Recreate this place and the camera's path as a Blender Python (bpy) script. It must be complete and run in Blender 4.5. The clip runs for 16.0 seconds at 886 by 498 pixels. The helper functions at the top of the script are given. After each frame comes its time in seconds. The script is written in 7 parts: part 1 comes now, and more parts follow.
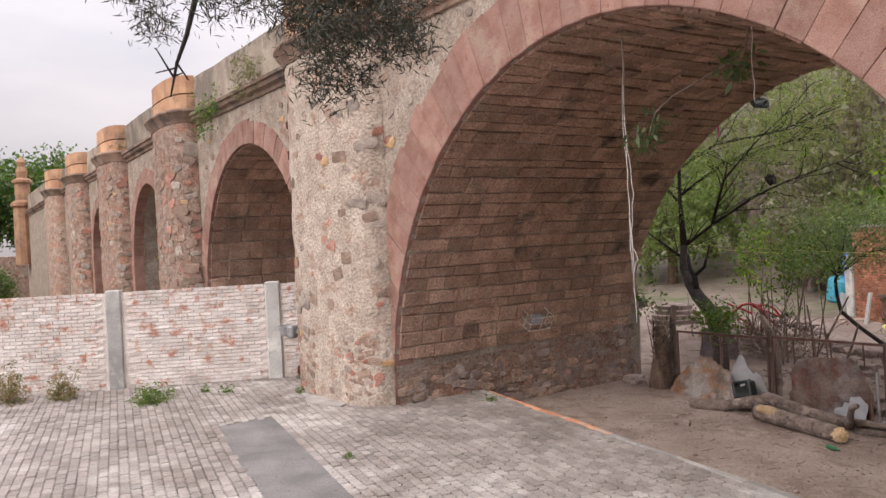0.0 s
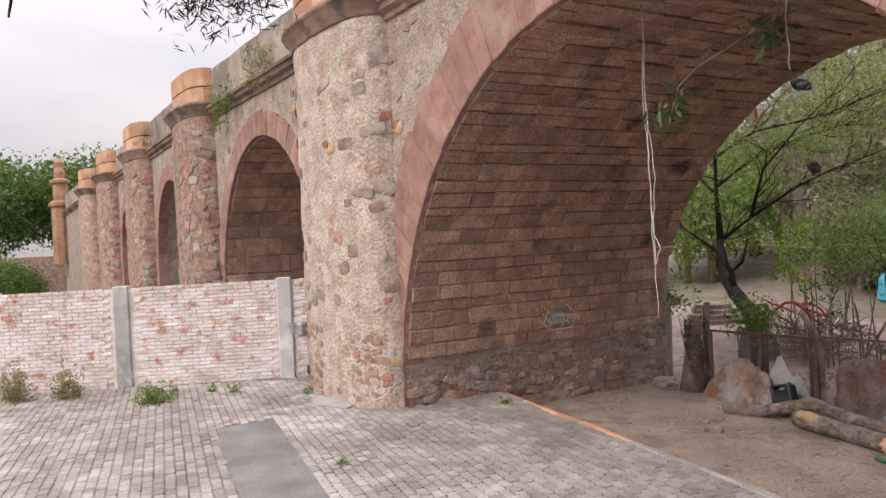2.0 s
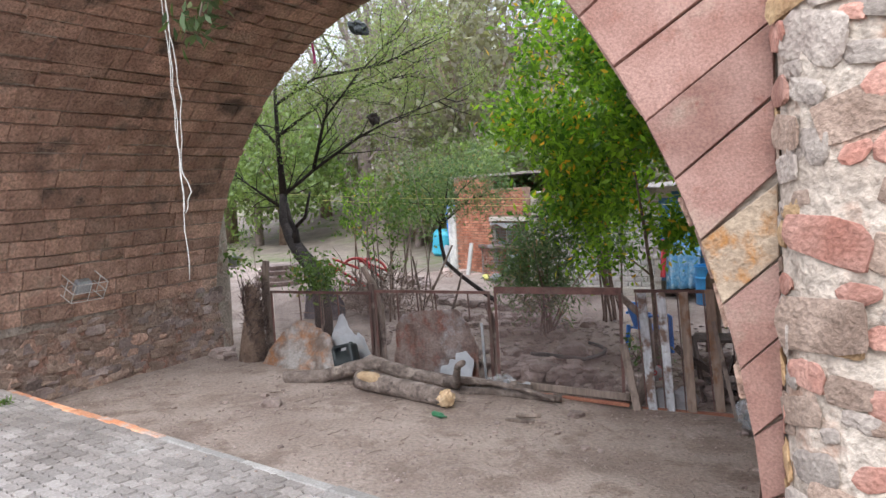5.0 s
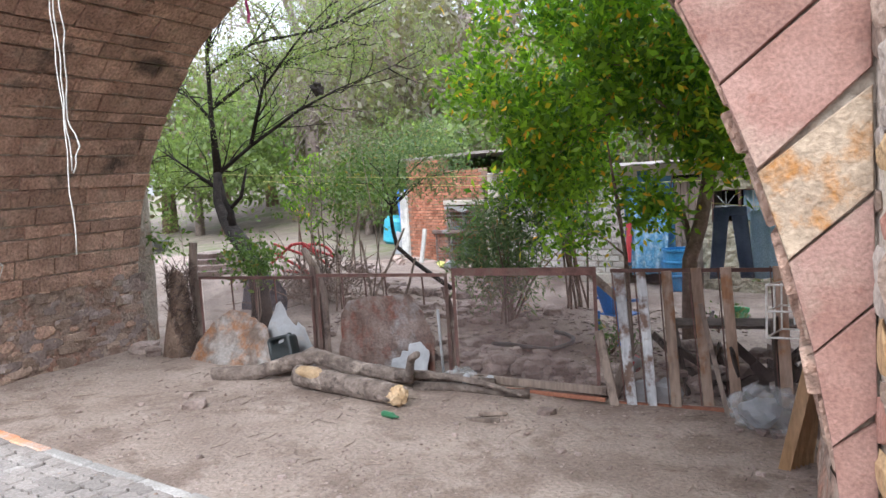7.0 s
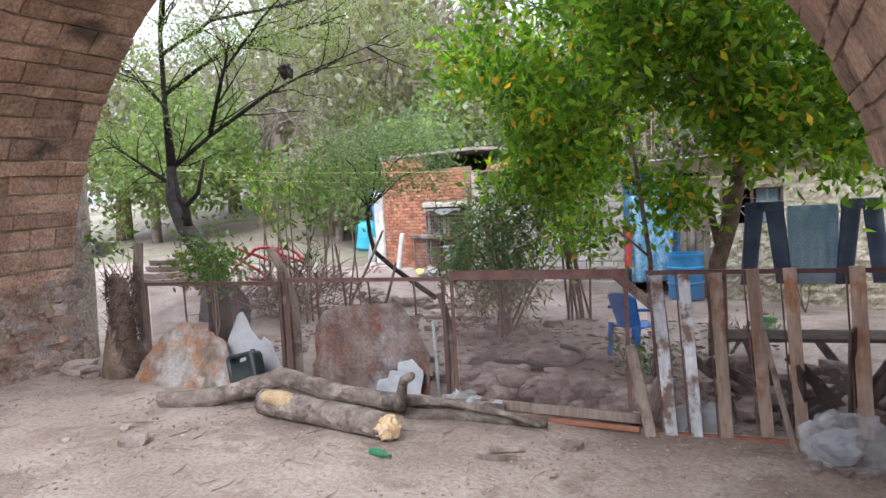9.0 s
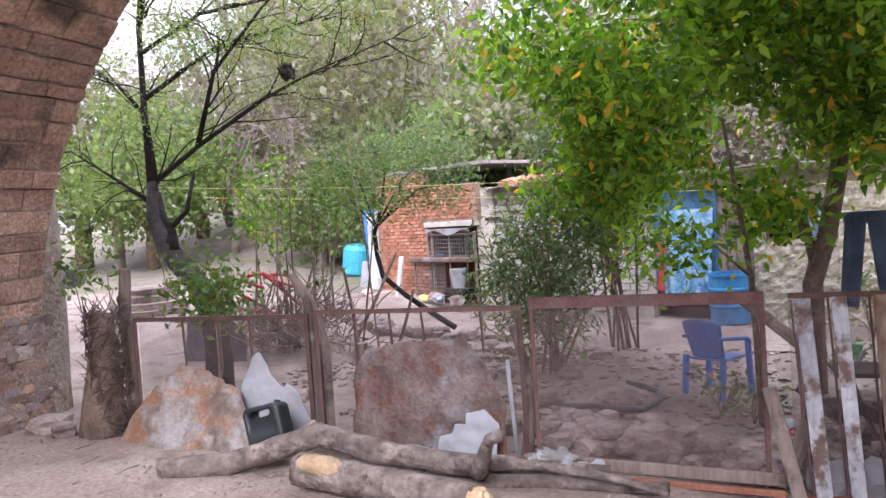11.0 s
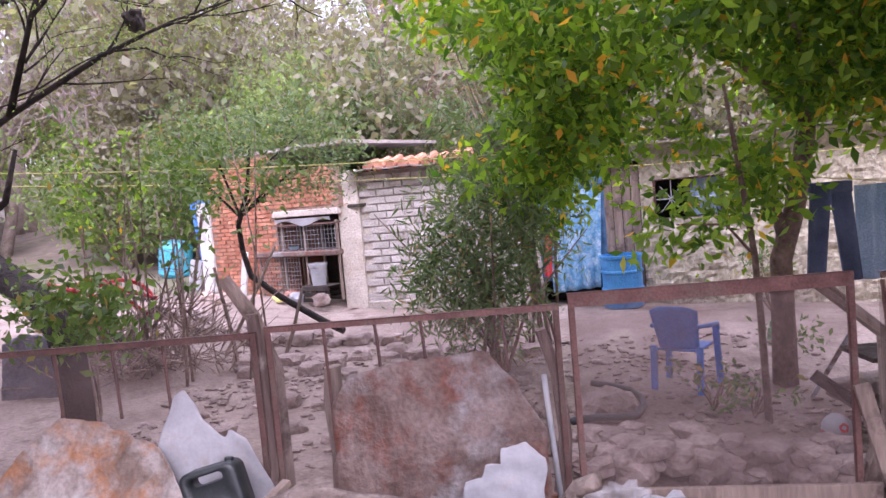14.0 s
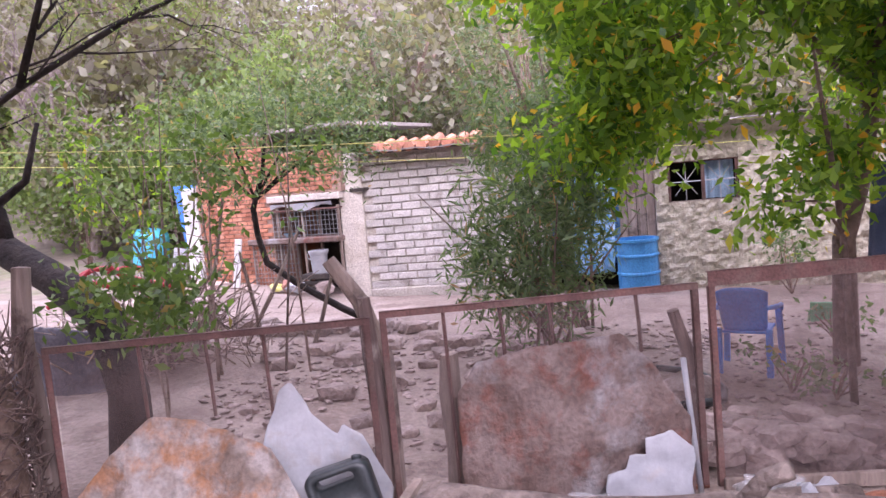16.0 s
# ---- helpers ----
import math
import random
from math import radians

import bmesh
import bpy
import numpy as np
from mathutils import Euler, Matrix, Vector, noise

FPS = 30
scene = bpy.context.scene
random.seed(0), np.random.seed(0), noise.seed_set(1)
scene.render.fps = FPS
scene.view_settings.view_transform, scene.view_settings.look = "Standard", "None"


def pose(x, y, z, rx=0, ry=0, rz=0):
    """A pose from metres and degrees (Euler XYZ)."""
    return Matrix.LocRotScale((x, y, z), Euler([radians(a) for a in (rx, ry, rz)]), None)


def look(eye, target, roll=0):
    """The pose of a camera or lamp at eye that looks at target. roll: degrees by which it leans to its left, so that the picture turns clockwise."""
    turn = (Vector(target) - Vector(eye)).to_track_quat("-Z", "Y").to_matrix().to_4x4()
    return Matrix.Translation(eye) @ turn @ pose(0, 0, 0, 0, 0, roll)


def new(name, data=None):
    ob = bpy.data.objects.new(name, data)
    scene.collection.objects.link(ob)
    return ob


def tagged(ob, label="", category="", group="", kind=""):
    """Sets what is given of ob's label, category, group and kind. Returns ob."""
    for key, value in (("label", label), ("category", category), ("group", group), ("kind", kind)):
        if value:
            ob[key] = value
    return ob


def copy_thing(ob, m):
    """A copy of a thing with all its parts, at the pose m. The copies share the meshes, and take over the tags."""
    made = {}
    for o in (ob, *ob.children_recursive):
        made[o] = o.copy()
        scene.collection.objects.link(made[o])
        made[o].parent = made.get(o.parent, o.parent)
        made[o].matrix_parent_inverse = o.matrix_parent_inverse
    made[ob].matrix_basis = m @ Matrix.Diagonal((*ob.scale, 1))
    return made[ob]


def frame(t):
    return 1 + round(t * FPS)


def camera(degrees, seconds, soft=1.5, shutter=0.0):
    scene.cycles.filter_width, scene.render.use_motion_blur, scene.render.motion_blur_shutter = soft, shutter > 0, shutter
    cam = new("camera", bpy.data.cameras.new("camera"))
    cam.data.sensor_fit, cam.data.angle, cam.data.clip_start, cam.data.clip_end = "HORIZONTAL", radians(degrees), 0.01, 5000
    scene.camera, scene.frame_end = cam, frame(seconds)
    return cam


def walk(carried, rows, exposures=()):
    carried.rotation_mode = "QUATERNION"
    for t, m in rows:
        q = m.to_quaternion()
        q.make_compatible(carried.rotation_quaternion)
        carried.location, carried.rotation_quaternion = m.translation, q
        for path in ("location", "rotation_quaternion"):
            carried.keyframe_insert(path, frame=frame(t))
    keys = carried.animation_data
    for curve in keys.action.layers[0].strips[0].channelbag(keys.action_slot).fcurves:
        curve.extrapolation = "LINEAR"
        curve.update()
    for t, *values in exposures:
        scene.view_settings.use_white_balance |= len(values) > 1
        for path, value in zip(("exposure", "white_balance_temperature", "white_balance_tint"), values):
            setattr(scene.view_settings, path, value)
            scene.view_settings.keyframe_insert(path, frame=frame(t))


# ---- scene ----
cam = camera(58.7, 16.0)
METRES, EYE, TILT, LEAN, TURN = 11.5, 1.6, -0.46, 2.96, 0.0
ROWS = [
    (0.0, 0.0, 0.0, 0.0, 0.0, 0.0, -0.0),
    (0.5, 0.0127, 0.0169, -0.0034, 3.63, 0.42, -0.18),
    (1.0, 0.02, 0.0332, -0.0044, 5.56, 0.51, -0.28),
    (1.5, 0.0245, 0.0548, -0.0078, 5.53, 0.38, -0.21),
    (2.0, 0.0408, 0.0737, -0.0128, 3.01, 0.1, 0.07),
    (2.5, 0.057, 0.0981, -0.0149, -3.21, -0.33, 0.49),
    (3.0, 0.0678, 0.1275, -0.0198, -10.35, -0.77, 0.71),
    (3.5, 0.0852, 0.1537, -0.0251, -16.59, -1.34, 0.75),
    (4.0, 0.1009, 0.1779, -0.0254, -21.35, -1.84, 0.76),
    (4.5, 0.109, 0.2046, -0.029, -24.52, -2.25, 0.87),
    (7.0, 0.1677, 0.3281, -0.0571, -30.13, -3.01, 1.1),
    (7.5, 0.1839, 0.359, -0.065, -30.68, -3.16, 1.08),
    (8.0, 0.1946, 0.3903, -0.069, -31.2, -3.17, 1.08),
    (10.5, 0.2286, 0.583, -0.0809, -35.03, -0.43, 1.32),
    (11.0, 0.2181, 0.6234, -0.0809, -35.66, -0.42, 1.75),
    (11.5, 0.2184, 0.662, -0.0812, -36.57, -0.72, 2.0),
    (12.0, 0.2203, 0.6998, -0.078, -38.25, -0.81, 2.23),
    (12.5, 0.2141, 0.7357, -0.0781, -40.96, -0.92, 2.51),
    (13.0, 0.2151, 0.7671, -0.0801, -44.51, -1.1, 2.85),
    (13.5, 0.2176, 0.7977, -0.0778, -48.52, -1.4, 3.29),
    (14.0, 0.2058, 0.8252, -0.0784, -52.01, -1.81, 3.67),
    (14.5, 0.1975, 0.8512, -0.0812, -54.07, -2.16, 3.91),
    (15.0, 0.1973, 0.8794, -0.0813, -55.23, -2.47, 3.94),
    (15.5, 0.1867, 0.9034, -0.082, -55.87, -2.72, 3.95),
    (16.0, 0.1741, 0.9286, -0.0803, -56.56, -2.8, 3.89),
]
walk(cam, [(t, pose(0, 0, EYE, TILT, LEAN, TURN) @ pose(METRES * x, METRES * y, METRES * z, 90 + pitch, roll, yaw)) for t, x, y, z, yaw, pitch, roll in ROWS],
     [(0.0, 0.82, 7050, 16), (2.5, 0.92, 7050, 16), (4.5, 1.38, 6200, 8), (8.0, 1.85, 6050, 7), (10.5, 2.0, 6000, 14), (13.0, 2.05, 6000, 35), (16.0, 2.12, 6050, 35)])

# ---- world and light ----
world = bpy.data.worlds.new("world")
scene.world = world
world.use_nodes = True
wn, wl = world.node_tree.nodes, world.node_tree.links
wn.clear()
w_out = wn.new("ShaderNodeOutputWorld")
w_bg = wn.new("ShaderNodeBackground")
w_sky = wn.new("ShaderNodeTexSky")
w_sky.sky_type, w_sky.sun_disc = "NISHITA", False
w_sky.sun_elevation, w_sky.sun_rotation = radians(42), radians(223)
w_mul = wn.new("ShaderNodeMix")
w_mul.data_type, w_mul.blend_type = "RGBA", "MULTIPLY"
w_mul.inputs[0].default_value = 1.0
w_mul.inputs[7].default_value = (0.10, 0.10, 0.10, 1)
w_mix = wn.new("ShaderNodeMix")
w_mix.data_type = "RGBA"
w_co = wn.new("ShaderNodeTexCoord")
w_map = wn.new("ShaderNodeMapping")
w_map.inputs["Scale"].default_value = (1.0, 1.0, 3.2)
w_noise = wn.new("ShaderNodeTexNoise")
w_noise.inputs["Scale"].default_value, w_noise.inputs["Detail"].default_value = 2.2, 5
w_ramp = wn.new("ShaderNodeValToRGB")
w_ramp.color_ramp.elements[0].position, w_ramp.color_ramp.elements[0].color = 0.33, (0.60, 0.62, 0.70, 1)
w_ramp.color_ramp.elements[1].position, w_ramp.color_ramp.elements[1].color = 0.66, (0.82, 0.80, 0.84, 1)
w_mix.inputs[0].default_value = 0.88
wl.new(w_co.outputs["Generated"], w_map.inputs[0])
wl.new(w_map.outputs[0], w_noise.inputs["Vector"])
wl.new(w_noise.outputs["Fac"], w_ramp.inputs[0])
wl.new(w_sky.outputs[0], w_mul.inputs[6])
wl.new(w_mul.outputs[2], w_mix.inputs[6])
wl.new(w_ramp.outputs[0], w_mix.inputs[7])
w_sep = wn.new("ShaderNodeSeparateXYZ")
w_lum = wn.new("ShaderNodeMapRange")
w_lum.inputs[1].default_value, w_lum.inputs[2].default_value = 0.0, 1.0
w_lum.inputs[3].default_value, w_lum.inputs[4].default_value = 0.40, 1.97
wl.new(w_co.outputs["Generated"], w_sep.inputs[0])
wl.new(w_sep.outputs[2], w_lum.inputs[0])
wl.new(w_mix.outputs[2], w_bg.inputs[0])
wl.new(w_lum.outputs[0], w_bg.inputs[1])
wl.new(w_bg.outputs[0], w_out.inputs[0])
sun_data = bpy.data.lights.new("sun", "SUN")
sun_data.energy, sun_data.angle, sun_data.color = 1.0, radians(30), (1.0, 0.97, 0.93)
sun = new("sun", sun_data)
sun.matrix_world = look((0, 0, 30), Vector((0, 0, 30)) - Vector((-0.62, -0.66, 0.82)))

# ---- frame of the bridge: s along its face, v through it, z up ----
BASE = Matrix.Translation((-0.905, 13.33, 0)) @ Matrix.Rotation(radians(-55.42), 4, "Z")


# ---- materials ----
MATS = {}


def surface(name, c1, c2, scale=3.0, rough=0.85, bump=0.3, fine=40.0, stain=None, stain_at=0.6, stain_scale=0.8, metal=0.0, vary=0.25, stretch=(1, 1, 1), alpha=1.0, stain2=None, stain2_at=0.6, stain2_scale=0.8, grain=(0.72, 1.25)):
    """Procedural surface: two colours by broad noise, fine grain, stains, relief, and a change from piece to piece."""
    m = bpy.data.materials.new(name)
    m.use_nodes = True
    n, l = m.node_tree.nodes, m.node_tree.links
    b = n["Principled BSDF"]
    geo = n.new("ShaderNodeNewGeometry")
    mp = n.new("ShaderNodeMapping")
    mp.inputs["Scale"].default_value = stretch
    info = n.new("ShaderNodeObjectInfo")
    l.new(geo.outputs["Position"], mp.inputs[0])
    t1, t2 = n.new("ShaderNodeTexNoise"), n.new("ShaderNodeTexNoise")
    t1.inputs["Scale"].default_value, t1.inputs["Detail"].default_value = scale, 6
    t2.inputs["Scale"].default_value, t2.inputs["Detail"].default_value = fine, 8
    l.new(mp.outputs[0], t1.inputs["Vector"])
    l.new(mp.outputs[0], t2.inputs["Vector"])
    r1 = n.new("ShaderNodeValToRGB")
    r1.color_ramp.elements[0].position, r1.color_ramp.elements[0].color = 0.36, (*c1, 1)
    r1.color_ramp.elements[1].position, r1.color_ramp.elements[1].color = 0.64, (*c2, 1)
    l.new(t1.outputs["Fac"], r1.inputs[0])
    col = r1.outputs[0]
    for stain, stain_at, stain_scale in ((stain, stain_at, stain_scale), (stain2, stain2_at, stain2_scale)):
        if not stain:
            continue
        t3 = n.new("ShaderNodeTexNoise")
        t3.inputs["Scale"].default_value, t3.inputs["Detail"].default_value = stain_scale, 7
        t3.inputs["Roughness"].default_value = 0.65
        l.new(geo.outputs["Position"], t3.inputs["Vector"])
        r3 = n.new("ShaderNodeMapRange")
        r3.inputs[1].default_value, r3.inputs[2].default_value = stain_at - 0.06, stain_at + 0.06
        l.new(t3.outputs["Fac"], r3.inputs[0])
        mx = n.new("ShaderNodeMix")
        mx.data_type = "RGBA"
        mx.inputs[7].default_value = (*stain, 1)
        l.new(r3.outputs[0], mx.inputs[0])
        l.new(col, mx.inputs[6])
        col = mx.outputs[2]
    # grain and the piece's own shade
    g = n.new("ShaderNodeMapRange")
    g.inputs[1].default_value, g.inputs[2].default_value, g.inputs[3].default_value, g.inputs[4].default_value = 0.25, 0.75, *grain
    l.new(t2.outputs["Fac"], g.inputs[0])
    v = n.new("ShaderNodeMapRange")
    v.inputs[3].default_value, v.inputs[4].default_value = 1 - vary, 1 + vary
    add = n.new("ShaderNodeMath")
    add.operation = "ADD"
    fr = n.new("ShaderNodeMath")
    fr.operation = "FRACT"
    l.new(info.outputs["Random"], add.inputs[0])
    l.new(geo.outputs["Random Per Island"], add.inputs[1])
    l.new(add.outputs[0], fr.inputs[0])
    l.new(fr.outputs[0], v.inputs[0])
    mul = n.new("ShaderNodeMath")
    mul.operation = "MULTIPLY"
    l.new(g.outputs[0], mul.inputs[0])
    l.new(v.outputs[0], mul.inputs[1])
    sc = n.new("ShaderNodeVectorMath")
    sc.operation = "SCALE"
    l.new(col, sc.inputs[0])
    l.new(mul.outputs[0], sc.inputs["Scale"])
    l.new(sc.outputs[0], b.inputs["Base Color"])
    b.inputs["Roughness"].default_value, b.inputs["Metallic"].default_value = rough, metal
    if alpha < 1:
        b.inputs["Alpha"].default_value = alpha
    if bump:
        bp = n.new("ShaderNodeBump")
        bp.inputs["Strength"].default_value, bp.inputs["Distance"].default_value = bump, 0.03
        sm = n.new("ShaderNodeMath")
        sm.operation = "MULTIPLY_ADD"
        sm.inputs[1].default_value = 1.6
        l.new(t1.outputs["Fac"], sm.inputs[0])
        l.new(t2.outputs["Fac"], sm.inputs[2])
        l.new(sm.outputs[0], bp.inputs["Height"])
        l.new(bp.outputs[0], b.inputs["Normal"])
    MATS[name] = m
    return m


def leaf_mat(name, c1, c2, glow=0.35, turn=1.0):
    """Leaves: colour by leaf, some light through them."""
    m = bpy.data.materials.new(name)
    m.use_nodes = True
    n, l = m.node_tree.nodes, m.node_tree.links
    b = n["Principled BSDF"]
    geo = n.new("ShaderNodeNewGeometry")
    r = n.new("ShaderNodeValToRGB")
    r.color_ramp.elements[0].position, r.color_ramp.elements[0].color = 0.0, (*c1, 1)
    r.color_ramp.elements[1].position, r.color_ramp.elements[1].color = 0.93, (*c2, 1)
    e = r.color_ramp.elements.new(0.985)
    e.color = (c2[0] * (1 + turn), c2[1] * (1 - 0.1 * turn), c2[2], 1)
    l.new(geo.outputs["Random Per Island"], r.inputs[0])
    l.new(r.outputs[0], b.inputs["Base Color"])
    b.inputs["Roughness"].default_value = 0.5
    tr = n.new("ShaderNodeBsdfTranslucent")
    sc = n.new("ShaderNodeVectorMath")
    sc.operation = "MULTIPLY"
    sc.inputs[1].default_value = (1.5, 1.6, 0.7)
    l.new(r.outputs[0], sc.inputs[0])
    l.new(sc.outputs[0], tr.inputs[0])
    mx = n.new("ShaderNodeMixShader")
    mx.inputs[0].default_value = glow
    l.new(b.outputs[0], mx.inputs[1])
    l.new(tr.outputs[0], mx.inputs[2])
    l.new(mx.outputs[0], n["Material Output"].inputs[0])
    return m


def net_mat(name, colour, cover):
    """Fine woven mesh: threads and holes too small to tell apart."""
    m = bpy.data.materials.new(name)
    m.use_nodes = True
    n, l = m.node_tree.nodes, m.node_tree.links
    b = n["Principled BSDF"]
    b.inputs["Base Color"].default_value = (*colour, 1)
    b.inputs["Roughness"].default_value = 0.8
    geo = n.new("ShaderNodeNewGeometry")
    t = n.new("ShaderNodeTexNoise")
    t.inputs["Scale"].default_value, t.inputs["Detail"].default_value = 2.5, 6
    l.new(geo.outputs["Position"], t.inputs["Vector"])
    r = n.new("ShaderNodeMapRange")
    r.inputs[1].default_value, r.inputs[2].default_value = 0.3, 0.7
    r.inputs[3].default_value, r.inputs[4].default_value = cover * 0.55, cover * 1.4
    l.new(t.outputs["Fac"], r.inputs[0])
    l.new(r.outputs[0], b.inputs["Alpha"])
    return m


M_mortar = surface("lime_mortar", (0.37, 0.305, 0.25), (0.51, 0.435, 0.365), 3.2, 0.92, 1.0, 22, (0.36, 0.235, 0.175), 0.60, 2.6, stain2=(0.20, 0.15, 0.12), stain2_at=0.67, stain2_scale=6.0, grain=(0.58, 1.34))
M_rubble = surface("rubble_masonry", (0.30, 0.20, 0.155), (0.45, 0.345, 0.28), 4.5, 0.92, 1.0, 22, (0.40, 0.22, 0.16), 0.57, 2.2, stain2=(0.13, 0.09, 0.07), stain2_at=0.62, stain2_scale=5.0, grain=(0.5, 1.42))
M_vstone = surface("pink_sandstone", (0.265, 0.138, 0.108), (0.355, 0.212, 0.174), 3.4, 0.88, 0.28, 70, (0.36, 0.255, 0.20), 0.60, 1.9, vary=0.16, stain2=(0.25, 0.115, 0.085), stain2_at=0.64, stain2_scale=7.0)
M_block = surface("vault_sandstone", (0.37, 0.230, 0.172), (0.53, 0.350, 0.265), 3.0, 0.9, 1.2, 26, (0.43, 0.31, 0.24), 0.60, 2.2, vary=0.24, stain2=(0.115, 0.08, 0.064), stain2_at=0.63, stain2_scale=1.1, grain=(0.52, 1.42))
M_joint = surface("dark_vault_joint", (0.20, 0.13, 0.10), (0.31, 0.21, 0.16), 3, 0.95, 0.6, 30)
M_corn = surface("weathered_cornice_stone", (0.24, 0.16, 0.125), (0.37, 0.26, 0.205), 2.5, 0.9, 0.5, 40, (0.12, 0.10, 0.085), 0.57, 1.6)
M_para = surface("parapet_render", (0.30, 0.25, 0.20), (0.42, 0.36, 0.29), 1.5, 0.92, 0.5, 30, (0.20, 0.17, 0.14), 0.52, 1.2, stretch=(1, 1, 0.35))
M_cap = surface("orange_cap_stone", (0.43, 0.23, 0.14), (0.58, 0.36, 0.22), 1.5, 0.88, 0.3, 45, (0.30, 0.19, 0.14), 0.6, 2.0)
M_st = [surface("red_stone", (0.34, 0.15, 0.11), (0.46, 0.26, 0.205), 5, 0.9, 0.5, 40), surface("grey_stone", (0.27, 0.22, 0.19), (0.42, 0.36, 0.31), 5, 0.9, 0.5, 40),
        surface("ochre_stone", (0.40, 0.25, 0.13), (0.50, 0.345, 0.19), 5, 0.9, 0.5, 40), surface("brown_stone", (0.24, 0.165, 0.125), (0.38, 0.28, 0.22), 5, 0.9, 0.6, 40)]
M_och = surface("cream_and_ochre_stone", (0.32, 0.235, 0.165), (0.42, 0.325, 0.235), 4, 0.9, 0.6, 40, (0.36, 0.17, 0.055), 0.59, 4.5)
M_rock = surface("yard_rock", (0.22, 0.165, 0.145), (0.38, 0.305, 0.275), 3.5, 0.92, 0.7, 30)
M_dirt = surface("packed_dirt", (0.265, 0.205, 0.172), (0.37, 0.30, 0.257), 0.9, 0.97, 0.9, 24, (0.225, 0.17, 0.14), 0.56, 2.2, vary=0)
M_hill = surface("dry_hillside", (0.155, 0.125, 0.10), (0.25, 0.205, 0.17), 0.25, 0.97, 1.0, 3, (0.12, 0.135, 0.06), 0.56, 0.5, vary=0)
M_pave = surface("paving_block", (0.235, 0.205, 0.185), (0.345, 0.312, 0.29), 1.3, 0.9, 0.5, 40, (0.46, 0.435, 0.41), 0.56, 0.42, vary=0.2)
M_pjoint = surface("paving_joint_sand", (0.085, 0.075, 0.066), (0.16, 0.14, 0.12), 3, 0.97, 0.4, 40)
M_conc = surface("grey_concrete", (0.155, 0.15, 0.146), (0.235, 0.228, 0.222), 1.5, 0.9, 0.35, 45, vary=0)
M_cpost = surface("post_concrete", (0.38, 0.38, 0.37), (0.52, 0.52, 0.50), 2.0, 0.9, 0.3, 60, (0.66, 0.65, 0.62), 0.55, 1.5)
M_wbrick = surface("whitewashed_brick", (0.66, 0.60, 0.56), (0.78, 0.74, 0.71), 2.2, 0.9, 0.3, 50, (0.50, 0.23, 0.15), 0.59, 5.0, vary=0.13, stain2=(0.50, 0.45, 0.41), stain2_at=0.62, stain2_scale=1.2)
M_wjoint = surface("whitewash_joint", (0.56, 0.50, 0.46), (0.70, 0.65, 0.61), 3, 0.95, 0.5, 50)
M_rbrick = surface("raw_red_brick", (0.38, 0.145, 0.085), (0.52, 0.25, 0.16), 4, 0.92, 0.4, 50, vary=0.25)
M_wblock = surface("white_block", (0.44, 0.41, 0.385), (0.58, 0.55, 0.525), 3, 0.92, 0.6, 40, (0.33, 0.29, 0.26), 0.6, 3.0, vary=0.15)
M_plast = surface("pale_plaster", (0.40, 0.36, 0.32), (0.52, 0.475, 0.42), 2, 0.92, 0.5, 35, (0.36, 0.31, 0.25), 0.6, 1.2)
M_stucco = surface("rough_cream_stucco", (0.40, 0.36, 0.27), (0.56, 0.51, 0.41), 7, 0.92, 1.0, 18, (0.36, 0.32, 0.25), 0.6, 2)
M_orange = surface("orange_kerb_paint", (0.62, 0.22, 0.09), (0.66, 0.36, 0.22), 4, 0.8, 0.3, 40, (0.46, 0.38, 0.33), 0.57, 2.5)
M_kerb = surface("pale_kerb_concrete", (0.29, 0.27, 0.25), (0.40, 0.38, 0.36), 3, 0.9, 0.3, 50)
M_rustp = surface("red_oxide_paint", (0.105, 0.052, 0.045), (0.165, 0.085, 0.072), 6, 0.75, 0.2, 60, (0.14, 0.09, 0.075), 0.55, 4)
M_rust = surface("orange_rust", (0.24, 0.095, 0.06), (0.33, 0.145, 0.09), 6, 0.85, 0.3, 60)
M_sheet = surface("rusted_galvanised_sheet", (0.17, 0.125, 0.10), (0.34, 0.30, 0.28), 5.0, 0.6, 0.4, 30, (0.31, 0.155, 0.08), 0.53, 2.6, metal=0.2, vary=0.05, stain2=(0.31, 0.285, 0.27), stain2_at=0.57, stain2_scale=2.4)
M_sheet2 = surface("brown_rusted_sheet", (0.125, 0.08, 0.066), (0.225, 0.17, 0.152), 4.0, 0.6, 0.5, 30, (0.165, 0.068, 0.048), 0.56, 3.2, metal=0.15, vary=0.05, stain2=(0.27, 0.255, 0.255), stain2_at=0.57, stain2_scale=1.7)
M_white = surface("dirty_white_plastic", (0.29, 0.30, 0.32), (0.41, 0.42, 0.445), 3, 0.5, 0.1, 40, (0.36, 0.34, 0.33), 0.6, 4.0, vary=0.05, grain=(0.93, 1.06))
M_black = surface("black_plastic", (0.018, 0.024, 0.026), (0.03, 0.038, 0.04), 5, 0.42, 0.1, 50, vary=0)
M_blue = surface("blue_plastic", (0.05, 0.19, 0.60), (0.07, 0.25, 0.70), 2, 0.4, 0.05, 40, vary=0)
M_drum = surface("blue_drum_plastic", (0.025, 0.17, 0.40), (0.05, 0.26, 0.52), 2.5, 0.45, 0.1, 40, vary=0)
M_tarp = surface("light_blue_cloth", (0.10, 0.30, 0.52), (0.25, 0.48, 0.66), 9, 0.8, 0.3, 30, (0.42, 0.58, 0.70), 0.56, 7, vary=0)
M_jean = surface("dark_denim", (0.055, 0.075, 0.125), (0.10, 0.13, 0.20), 3, 0.9, 0.3, 90, vary=0.1)
